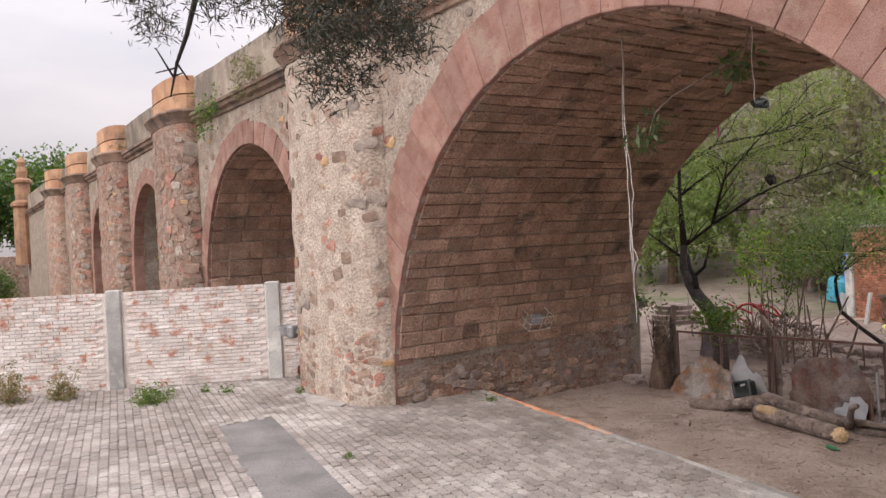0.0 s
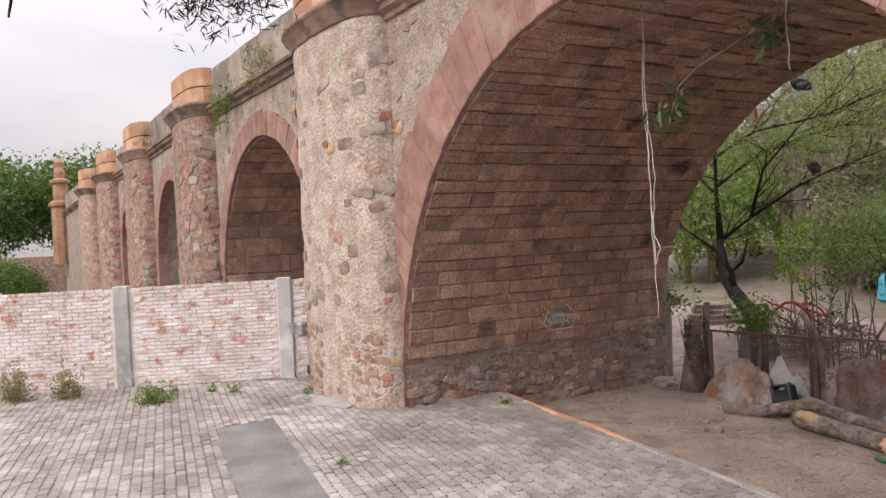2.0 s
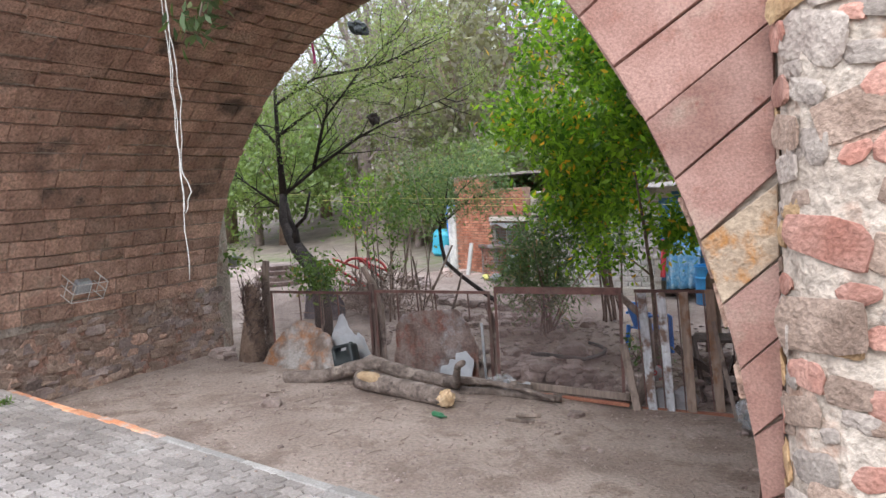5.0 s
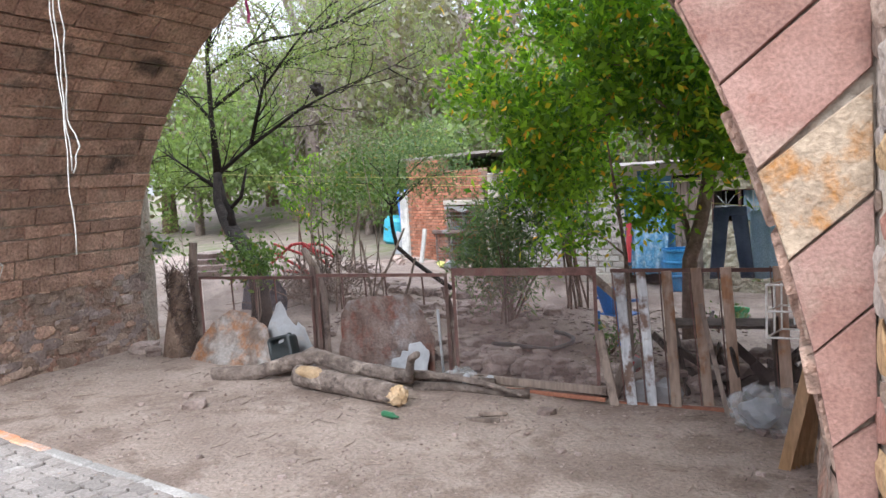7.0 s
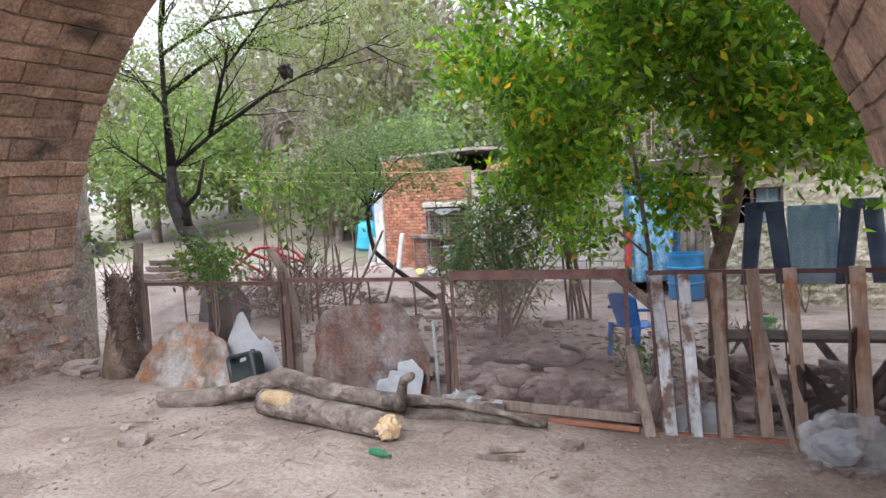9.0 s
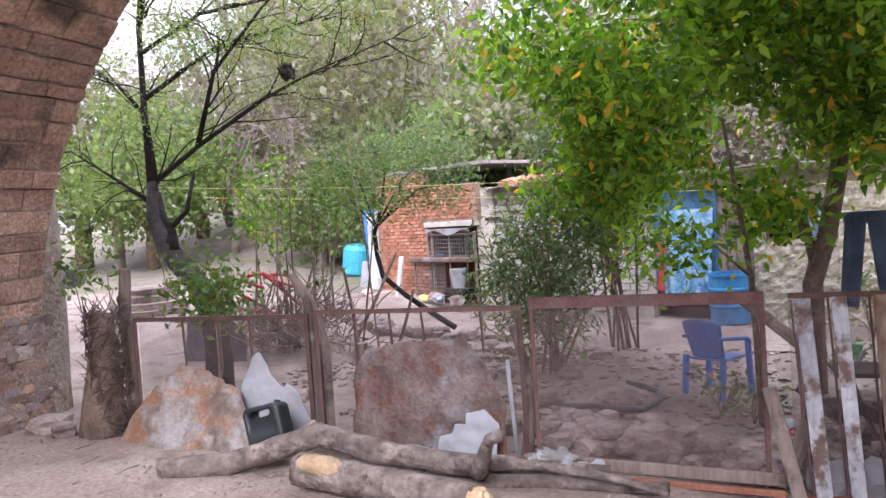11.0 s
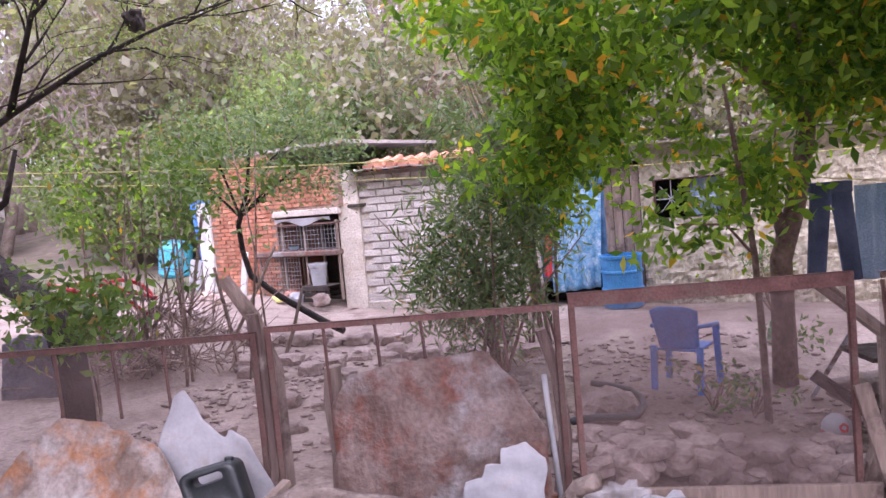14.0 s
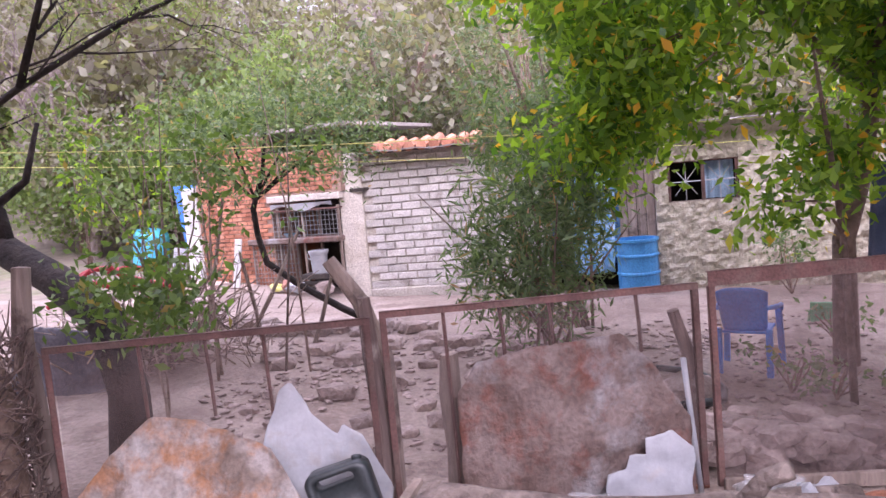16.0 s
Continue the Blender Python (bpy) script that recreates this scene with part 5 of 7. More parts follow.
solid("terrace", bm2, M_terr, "pale swept earth terrace before the house", "terrace", kind="structure", at=HOUSE @ WING, smooth=True)

# cloths at the doorway
bm = thicken(grid_sheet(34, 18, lambda u, w: (-1.50 + 0.78 * u + 0.10 * w * u, -0.10 + 0.055 * math.sin(u * 23 + w * 2) * (1.15 - w), -1.38 + 0.06 * u + (1.66 - 0.05 * u) * w)), 0.004)
solid("door_curtain", bm, M_tarp, "light blue patterned cloth hung over the doorway", "curtain", at=HOUSE, smooth=True)
bm = thicken(grid_sheet(20, 12, lambda u, w: (-1.68 + 1.09 * u, 0.02 + 0.03 * math.sin(u * 9 + w), -1.2 + 2.0 * w)), 0.004)
solid("blue_tarpaulin", bm, surface("faded_blue_tarp", (0.05, 0.14, 0.27), (0.11, 0.24, 0.40), 4, 0.7, 0.3, 30, vary=0), "faded blue tarpaulin above the doorway", "tarpaulin", at=HOUSE, smooth=True)
bm = thicken(grid_sheet(8, 8, lambda u, w: (-1.62 + 0.12 * u + 0.05 * w, -0.14 + 0.03 * math.sin(u * 6 + 3 * w), -1.1 + 0.85 * w)), 0.01)
solid("red_cloth", bm, M_red, "red cloth hanging by the doorway", "cloth", at=HOUSE)

# drum
drum = thing("water_drum", 6.98, 12.9, gz(6.98, 12.9), 0, "blue plastic drum beside the door", "drum")
zt = -0.78 - gz(6.98, 12.9)
part("body", lathe(bmesh.new(), ((0.27, 0), (0.31, 0.03), (0.31, zt * 0.33), (0.33, zt * 0.35), (0.33, zt * 0.38), (0.31, zt * 0.40), (0.31, zt * 0.66), (0.33, zt * 0.68), (0.33, zt * 0.71), (0.31, zt * 0.73), (0.31, zt - 0.05), (0.335, zt - 0.04), (0.335, zt), (0.29, zt), (0.29, zt - 0.12)), 30), M_drum, drum, smooth=False)

# cage with shelf in the recess, bucket
RZ = -1.3
cage = thing("hen_cage", 0, 0, 0, 0, "old wire cage with a wooden top under the lintel", "cage")
cage.matrix_basis = BASE @ HOUSE @ WING @ pose(-1.95, -0.05, RZ)
for x in (0.0, 0.62, 1.15, 1.9):
    for y in (0.06, 0.55):
        part("post", nbox(x - 0.02, x + 0.02, y - 0.02, y + 0.02, 0, 1.42 if x > 0.3 else 0.84), M_wood, cage)
part("shelf", nbox(-0.04, 1.92, -0.06, 0.6, 0.80, 0.90, 0.02), M_sheet2, cage, "grey sheet-covered shelf")
part("shelf", nbox(0.5, 1.92, -0.02, 0.6, 1.36, 1.385), M_rustp, cage)
for k in range(18):
    part("cage_bar", tube(bmesh.new(), [(0.52 + 0.08 * k, 0.03, 0.90), (0.52 + 0.08 * k, 0.03, 1.37)], 0.0045, 4), M_metal, cage)
for k in range(6):
    part("cage_bar", tube(bmesh.new(), [(0.5, 0.03, 0.94 + 0.08 * k), (1.9, 0.03, 0.94 + 0.08 * k)], 0.0045, 4), M_metal, cage)
for k in range(15):
    part("cage_bar", tube(bmesh.new(), [(0.0 + 0.07 * k, 0.03, 0.02), (0.0 + 0.07 * k, 0.03, 0.8)], 0.004, 4), M_metal, cage)
for k in range(10):
    part("cage_bar", tube(bmesh.new(), [(0.0, 0.03, 0.05 + 0.08 * k), (1.0, 0.03, 0.05 + 0.08 * k)], 0.004, 4), M_metal, cage)
bm = thicken(grid_sheet(16, 3, lambda u, w: (0.55 + 1.3 * u, -0.03 - 0.02 * w, 1.40 + 0.05 * math.sin(u * 9) * (1 - w) + 0.09 * w)), 0.003)
part("cover", bm, M_white, cage, "torn pale cover")
part("bowl", lathe(bmesh.new(), ((0.06, 0), (0.10, 0.05), (0.11, 0.07), (0.09, 0.05)), 14), M_lblue, cage, "small pale bowl", pose(0.72, 0.2, 0.90))
solid("leaning_slab", nbox(-0.07, 0.07, -0.03, 0.03, 0, 0.92, 0.015), M_cpost, "pale concrete slab leaning before the cage", "slab", at=HOUSE @ WING @ pose(-2.05, -0.45, -1.26, -10, 2, 0))
IN = HOUSE @ WING
bkt = thing("bucket", 0, 0, 0, 0, "white plastic bucket on a crate before the cage", "bucket")
bkt.matrix_basis = BASE @ IN @ pose(-0.45, -0.12, -1.01)
part("shell", lathe(bmesh.new(), ((0.125, 0), (0.15, 0.31), (0.165, 0.32), (0.165, 0.345), (0.175, 0.35), (0.175, 0.39), (0.155, 0.39), (0.14, 0.3)), 22), M_white, bkt)
part("handle", tube(bmesh.new(), [(0.17 * math.cos(a), -0.1 * math.sin(a) * 0.6 - 0.08, 0.34 - 0.12 * math.sin(a)) for a in np.linspace(0, 3.14, 9)], 0.005, 5), M_metal, bkt)
crate = thing("crate", 0, 0, 0, 0, "dark slatted crate under the bucket", "crate")
crate.matrix_basis = BASE @ IN @ pose(-0.42, -0.1, RZ)
for z in (0.0, 0.10, 0.20):
    for y in (-0.2, 0.18):
        part("slat", nbox(-0.3, 0.3, y, y + 0.02, z, z + 0.075, 0.004), M_dark, crate)
for x in (-0.3, 0.28):
    for y in (-0.18, 0.16):
        part("corner_post", nbox(x, x + 0.02, y, y + 0.02, 0, 0.275), M_dark, crate)
part("lid", nbox(-0.3, 0.3, -0.2, 0.2, 0.275, 0.29, 0.004), M_dark, crate)
for k, (x, y, w, m, l) in enumerate(((-1.1, -0.5, 0.2, M_yellow, "yellow plastic scrap on the terrace"), (-0.95, -0.35, 0.3, M_st[0], "lump of rubble on the terrace"), (-0.7, -0.5, 0.3, M_white, "white scrap on the terrace"), (-0.1, -0.55, 0.32, M_rock, "grey lump by the jamb"), (-2.5, -0.9, 0.3, M_terr, "pale flat slab on the terrace"), (-2.0, -1.1, 0.24, M_terr, "pale flat slab on the terrace"))):
    bm = bmesh.new()
    bmesh.ops.create_icosphere(bm, subdivisions=2, radius=w * 0.5)
    for q in bm.verts:
        q.co = q.co * (1 + noise.noise(q.co * 12 + Vector((k, 0, 0))) * 0.7)
        q.co.z *= 0.7
    solid("scrap", bm, m, l, "scrap", "yard scraps", at=IN @ pose(x, y, -1.17 - 0.10 * smooth(-2.7, 0.0, x) + w * 0.2))
# stones of the terrace's edge
r_ = random.Random(52)
for k in range(46):
    u = k / 45
    loose_rock(-0.6 + 4.2 * u + r_.uniform(-0.1, 0.1), 13.0 - 1.75 * smooth(0.0, 0.5, u) + r_.uniform(-0.35, 0.1), r_.uniform(0.14, 0.34), "flat brown stone at the terrace's edge", k, 0.1, "edge_stone", grp="terrace edge stones")
# wire cage and sheet left beside the column
solid("leaning_board", nbox(-0.17, 0.17, -0.02, 0.02, 0, 0.7, 0.01), M_white, "white board leaning beside the column", "board", at=IN @ pose(-4.0, 0.1, -1.2, -8, 6, 0))
# broom
br = thing("broom", 8.3, 9.9, gz(8.3, 9.9), 20, "green broom standing in the yard", "broom")
part("head", nbox(-0.16, 0.16, -0.03, 0.03, 0.16, 0.24, 0.01), M_green, br, at=pose(0, 0, 0, 0, 8, 0))
bm = bmesh.new()
for k in range(40):
    x, y = -0.15 + 0.3 * (k % 20) / 19, -0.02 + 0.04 * (k // 20)
    tube(bm, [(x, y, 0.17), (x * 1.1, y * 1.4, 0.03)], 0.006, 3)
part("bristles", bm, M_green, br)
# washing on the line
for s, m, l in ((8.37, M_jean, "dark jeans hung on the washing line"), (9.42, M_jean, "dark trousers hung on the washing line")):
    ob = thing("trousers", s, 8.5, 0.2, 6, l, "trousers", "washing on the line")
    for x in (-1, 1):
        bm = thicken(grid_sheet(8, 14, lambda u, w: (x * (0.11 + 0.10 * (1 - w)) + (u - 0.5) * (0.21 - 0.03 * (1 - w)), 0.02 * math.sin(u * 6 + x), -0.98 + 0.98 * w)), 0.03)
        part("leg", bm, m, ob, smooth=True)
    part("waistband", nbox(-0.22, 0.22, -0.025, 0.045, -0.10, 0.02, 0.01), m, ob)
bm = thicken(grid_sheet(20, 10, lambda u, w: (0.56 * u, 0.03 * math.sin(u * 17), -0.95 + 0.95 * w)), 0.006)
solid("hung_cloth", bm, M_lblue, "pale blue cloth hung on the washing line", "cloth", "washing on the line", at=pose(8.62, 8.55, 0.16, 0, 0, 6), smooth=True)


def line(name, a, b, sag, rad, mat, label, cat="line"):
    a, b = Vector(a), Vector(b)
    pts = [a.lerp(b, t) - Vector((0, 0, sag * 4 * t * (1 - t))) for t in np.linspace(0, 1, 14)]
    return solid(name, tube(bmesh.new(), pts, rad, 5), mat, label, cat, "lines across the yard")


line("clothes_line", (-2.5, 10.2, 1.3), (9.5, 9.7, 0.80), 0.16, 0.007, M_yellow, "yellow cord strung across the yard")
line("clothes_line", (-1.5, 10.9, 1.05), (11, 11.6, 0.55), 0.16, 0.006, M_yellow, "yellow cord strung across the yard")
line("clothes_line", (7.95, 8.45, 0.32), (11.5, 8.8, 0.0), 0.06, 0.006, M_yellow, "washing line tied to the tree")
# things left of the house: blue tank, blue tarp, poles
bm = lathe(bmesh.new(), ((0.3, 0), (0.38, 0.08), (0.38, 0.7), (0.3, 0.82), (0.1, 0.86)), 24)
solid("water_tank", bm, surface("cyan_tank", (0.05, 0.36, 0.52), (0.08, 0.46, 0.62), 2, 0.45, 0.1, 30, vary=0), "cyan plastic tank tilted beside the house", "tank", at=pose(-2.4, 18.3, gz(-2.4, 18.3), 0, 8, 0))
bm = thicken(grid_sheet(12, 12, lambda u, w: (0.55 * u + 0.15 * (1 - w), 0.04 * math.sin(u * 13), 1.3 * w)), 0.006)
solid("blue_tarpaulin", bm, M_blue, "bright blue tarpaulin hung beside the column", "tarpaulin", at=pose(-0.95, 15.9, -0.62, 0, 0, -20))
for k in range(5):
    s, v = 0.6 + 0.42 * k, 9.6 + 0.35 * (k % 3)
    ln = 1.0 + 0.3 * ((k * 7) % 4)
    bm = tube(bmesh.new(), [(0, 0, 0), (0.02, 0, ln * 0.5), (0, 0.01, ln)], [0.03, 0.026, 0.02], 6)
    solid("pole", bm, M_wood if k % 3 else M_twig, "weathered pole leaning among the brush", "pole", "leaning poles", at=pose(s, v, gz(s, v) - 0.05, 0, (-25, 14, 30, -8, 20)[k % 5], 0))
solid("wooden_post", tube(bmesh.new(), [(3.47, 5.64, -1.55), (3.46, 5.65, -0.62), (3.34, 5.66, -0.25), (3.17, 5.66, 0.02)], [0.05, 0.055, 0.055, 0.045], 8), M_wood, "grey post leaning out over the fence", "post", "fence posts")

# ---- floodlights in wire cages ----


def floodlight(m, label, bowl=False):
    ob = thing("floodlight", 0, 0, 0, 0, label, "floodlight", "caged floodlights")
    ob.matrix_basis = BASE @ m
    # local: y is away from the wall
    part("housing", nbox(-0.12, 0.12, 0.10, 0.22, -0.10, 0.10, 0.025), M_metal, ob)
    part("lens", nbox(-0.10, 0.10, 0.221, 0.228, -0.08, 0.08), M_lamp, ob, "pale lamp glass")
    part("bracket", nbox(-0.03, 0.03, 0.0, 0.10, -0.03, 0.03, 0.005), M_metal, ob)
    if bowl:
        part("head", lathe(bmesh.new(), ((0.05, -0.10), (0.10, -0.08), (0.125, 0.04), (0.135, 0.05), (0.135, 0.07), (0.11, 0.07), (0.09, -0.04)), 20), M_metal, ob, "grey bowl-shaped lamp head", pose(0.0, 0.34, 0.02))
        part("arm", tube(bmesh.new(), [(0, 0.2, -0.04), (0, 0.26, -0.10), (0, 0.34, -0.09)], 0.012, 6), M_metal, ob)
        return ob
    w, d, h = 0.26, 0.34, 0.14
    for z in (-h, 0.0, h):
        for a, b in (((-w, 0, z), (-w, d, z)), ((-w, d, z), (w, d, z)), ((w, d, z), (w, 0, z))):
            part("cage_bar", tube(bmesh.new(), [a, b], 0.006, 5), M_wire, ob)
    for x, y in ((-w, d), (w, d), (0, d), (-w, d / 2), (w, d / 2)):
        part("cage_bar", tube(bmesh.new(), [(x, y, -h), (x, y, h)], 0.006, 5), M_wire, ob)
    return ob


floodlight(pose(-3.05, -0.33, -0.02, 0, 0, 112) @ Matrix.Scale(1.2, 4), "grey floodlight with a bowl head on the pier", True)
floodlight(pose(0.08, 2.98, 0.16, -30, 0, -90), "grey floodlight in a wire cage on the vault wall")
floodlight(pose(-0.80, 6.52, 0.0, 0, 0, -30) @ Matrix.Scale(1.15, 4), "grey floodlight with a bowl head on the far pier", True)
floodlight(pose(9.62, 3.45, -0.33, 0, 6, 84) @ Matrix.Scale(1.4, 4), "grey floodlight in a wire cage on the vault wall")

# ---- hanging cables and vine under the vault ----
r_ = random.Random(2)


def cable(pts, rad, label, name="hanging_cable"):
    fine = []
    for a, b in zip(pts, pts[1:]):
        for t in np.linspace(0, 1, 6)[:-1]:
            fine.append(Vector(a).lerp(Vector(b), t) + Vector((0.008 * math.sin(9 * t + a[2]), 0.006 * math.cos(7 * t + a[2]), 0)))
    fine.append(Vector(pts[-1]))
    return solid(name, tube(bmesh.new(), fine, rad, 6), M_wire, label, "cable", "cables hung from the vault", smooth=True)


cable([(4.45, 1.0, 4.2), (4.40, 1.05, 3.2), (4.36, 1.1, 2.4), (4.30, 1.15, 1.6), (4.26, 1.2, 1.07)], 0.0055, "loose white cable hanging from the vault")
cable([(4.45, 1.02, 4.2), (4.37, 1.08, 2.9), (4.42, 1.12, 2.1), (4.28, 1.18, 1.5), (4.36, 1.2, 1.25), (4.27, 1.2, 1.05)], 0.0055, "loose white cable hanging from the vault")
cable([(4.46, 1.0, 4.2), (4.41, 1.0, 3.0), (4.45, 1.0, 2.0), (4.485, 0.98, 1.2), (4.495, 0.97, 0.437)], 0.0044, "single white cable hanging lowest from the vault")
cable([(6.2, 1.2, 4.0), (6.19, 1.2, 3.4), (6.2, 1.2, 3.0)], 0.006, "thin cord hanging from the vault", "hanging_string")
vine = thing("hanging_vine", 0, 0, 0, 0, "green weed trailing from the vault on a bare stem", "vine")
vp = [(6.2, 1.2, 4.05), (6.1, 1.2, 3.6), (5.89, 1.2, 3.52), (5.49, 1.2, 3.40), (5.06, 1.2, 3.28), (4.78, 1.2, 3.12), (4.66, 1.2, 2.85)]
part("stem", tube(bmesh.new(), vp, 0.012, 5), M_wood, vine)
rng = np.random.default_rng(12)
lm = leaves_mesh("leaves", L_ole, [(6.05, 1.2, 3.5), (5.92, 1.2, 3.52), (5.98, 1.2, 3.45), (4.72, 1.2, 2.98), (4.66, 1.2, 2.85), (4.5, 1.2, 2.78)], rng, 0.16, 0.09, 26, 3.0)
piece("leaves", lm, vine, Matrix())
# pink ribbon in the tree
solid("ribbon", thicken(grid_sheet(2, 8, lambda u, w: (0.05 * u, 0.02 * math.sin(w * 5), 0.35 * w)), 0.003), surface("pink_cloth", (0.5, 0.05, 0.2), (0.6, 0.1, 0.28), 5, 0.8), "faded pink ribbon hanging in the tree", "ribbon", at=pose(1.5, 6.97, 3.45))


# ---- trees ----
def finish_tree(name, bm, bark, tips, rng, leaf, size, spread, per, label, m, long=2.2, group="", cat="tree"):
    ob = thing(name, 0, 0, 0, 0, label, cat, group)
    ob.matrix_basis = BASE @ m
    part("trunk", bm, bark, ob, smooth=True)
    piece("crown", leaves_mesh("crown", leaf, tips, rng, size, spread, per, long), ob, Matrix())
    return ob


def clumps(rng, c, r, n, hollow=0.45):
    """Points in a ragged cloud."""
    out = []
    while len(out) < n:
        p = rng.uniform(-1, 1, 3)
        d = np.linalg.norm(p)
        k = 1 + 0.35 * noise.noise(Vector(p * 2.3 + c))
        if hollow < d < k:
            q = np.asarray(c) + p * r
            if noise.noise(Vector(q * 0.9)) > -0.18:
                out.append(tuple(q))
    return out


# dark thorny tree behind the fence
rng = np.random.default_rng(31)
bm = bmesh.new()
tips = []
tube(bm, [(-0.5, 8.3, 1.1), (-0.55, 8.3, 2.2), (-0.62, 8.3, 3.4), (-0.5, 8.3, 4.4)], [0.08, 0.052, 0.036, 0.015], 9)
main = [((-0.5, 8.3, 1.1), (0.15, 8.25, 1.58), (0.97, 8.2, 2.2), (1.8, 8.2, 2.5), (3.05, 8.1, 2.8)), ((-0.55, 8.3, 2.2), (-1.1, 8.4, 2.6), (-1.9, 8.5, 2.9)), ((-0.6, 8.3, 3.0), (0.3, 8.2, 3.4), (1.6, 8.0, 3.6), (3.2, 7.8, 3.8)),
        ((0.15, 8.25, 1.58), (0.5, 8.0, 2.5), (1.2, 7.8, 3.3), (2.2, 7.7, 3.9)), ((-0.5, 8.3, 0.8), (-1.2, 8.2, 1.3), (-1.8, 8.1, 1.7)), ((-0.6, 8.3, 3.4), (-0.2, 8.0, 4.3), (0.6, 7.7, 5.0)), ((-0.55, 8.3, 2.4), (0.2, 8.6, 3.0), (1.0, 8.9, 3.3), (2.0, 9.0, 3.4))]
for ln in main:
    tube(bm, ln, list(np.linspace(0.038, 0.008, len(ln))), 6)
    for k in range(15):
        i = rng.integers(1, len(ln))
        p = Vector(ln[i - 1]).lerp(Vector(ln[i]), rng.random())
        grow(bm, rng, p, Vector(ln[i]) - Vector(ln[i - 1]) + Vector(rng.normal(0, 0.45, 3)), rng.uniform(0.6, 1.1), 0.013, 2, tips, 0.22, 2, 0.04, 5, 0.7, 0.6)
def thorn_shift(p):
    k = min(1.0, max(0.0, (p[0] + 0.5) / 1.8))
    w = noise.noise_vector(Vector(p) * 0.9) * 0.16 + noise.noise_vector(Vector(p) * 2.6) * 0.05
    return Vector((p[0] - 0.33 + 0.33 * k, p[1] + 0.4 + 0.45 * k, p[2] + 0.1)) + w * min(1.0, 0.2 + abs(p[2] - 1.1))


for q in bm.verts:
    q.co = thorn_shift(q.co)
tips = [tuple(thorn_shift(p)) for p in tips]
tube(bm, [(1.30, 6.95, -1.65), (1.32, 7.0, -1.0), (1.12, 7.2, -0.45), (0.55, 7.65, -0.12), (0.0, 8.02, 0.12), (-0.40, 8.3, 0.36), (-0.72, 8.52, 0.70), (-0.83, 8.68, 1.22)], [0.19, 0.16, 0.15, 0.15, 0.145, 0.125, 0.105, 0.08], 10)
tube(bm, [(0.0, 8.02, 0.15), (-0.05, 8.05, 0.5), (-0.22, 8.1, 0.72), (-0.30, 8.15, 1.05)], [0.08, 0.06, 0.05, 0.03], 7)
tube(bm, [(-0.2, 8.15, 0.25), (-0.10, 8.1, 0.55), (0.25, 8.0, 0.75), (0.42, 8.0, 1.25)], [0.06, 0.045, 0.035, 0.02], 7)
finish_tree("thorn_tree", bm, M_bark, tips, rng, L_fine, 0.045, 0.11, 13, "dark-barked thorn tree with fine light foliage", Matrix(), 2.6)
bm = bmesh.new()
bmesh.ops.create_icosphere(bm, subdivisions=3, radius=0.11)
for q in bm.verts:
    q.co *= 1 + 0.7 * noise.noise(q.co * 14)
solid("bird_nest", bm, M_bark, "dark ragged clump of twigs caught on a branch", "nest", at=pose(1.32, 9.06, 2.62))
bm = bmesh.new()
bmesh.ops.create_icosphere(bm, subdivisions=3, radius=0.13)
for q in bm.verts:
    q.co = Vector((q.co.x * 1.4, q.co.y * 0.7, q.co.z * 0.9)) * (1 + 0.7 * noise.noise(q.co * 11 + Vector((5, 0, 0))))
solid("torn_bag", bm, M_black, "torn black bag caught high in the tree", "bag", at=pose(1.78, 8.05, 4.19, 0, 35, 0))

# broad-leaved tree in the yard
rng = np.random.default_rng(5)
bm = bmesh.new()
tips = []
tube(bm, [(7.8, 8.4, -1.75), (7.82, 8.4, -0.5), (7.98, 8.4, 0.0), (8.12, 8.4, 0.7), (8.2, 8.4, 1.6), (8.0, 8.4, 2.6), (7.8, 8.4, 3.6)], [0.125, 0.105, 0.10, 0.09, 0.075, 0.05, 0.02], 10)
for a, b in (((7.86, 8.4, -0.35), (7.45, 8.3, 0.45)), ((8.1, 8.4, 0.9), (6.6, 8.2, 1.9)), ((8.15, 8.4, 1.2), (9.3, 8.0, 2.0)), ((8.1, 8.4, 1.6), (6.2, 8.8, 2.8)), ((8.0, 8.4, 2.3), (8.8, 8.9, 3.6)), ((8.1, 8.4, 1.0), (7.6, 7.3, 1.7))):
    tube(bm, [a, tuple((np.asarray(a) + b) / 2 + (0.1, 0, 0.1)), b], [0.06, 0.045, 0.02], 6)
for c, rad, n in (((6.3, 8.3, 2.3), (1.9, 1.3, 1.55), 170), ((8.2, 8.2, 2.6), (1.9, 1.5, 1.7), 190), ((7.2, 8.0, 4.0), (2.6, 1.8, 1.6), 170), ((5.4, 8.6, 1.35), (0.9, 0.8, 1.0), 50), ((8.7, 7.6, 1.25), (0.9, 0.8, 0.7), 45), ((7.55, 7.9, 0.55), (0.42, 0.4, 0.35), 14), ((9.6, 8.0, 1.6), (1.4, 1.2, 1.5), 90), ((7.3, 7.3, 1.9), (1.5, 0.8, 0.9), 60), ((5.75, 9.0, 0.95), (0.75, 0.7, 0.75), 42)):
    tips += clumps(rng, np.array(c), np.array(rad), n)
for p in tips[::9]:
    q = np.asarray(p)
    tube(bm, [tuple(q), tuple(q * 0.7 + np.array((7.9, 8.4, 2.0)) * 0.3 + (0, 0, 0.05))], [0.006, 0.014], 4, False)
finish_tree("broadleaf_tree", bm, M_barkb, tips, rng, L_big, 0.145, 0.18, 42, "bushy broad-leaved tree with dense green foliage", Matrix(), 2.3)
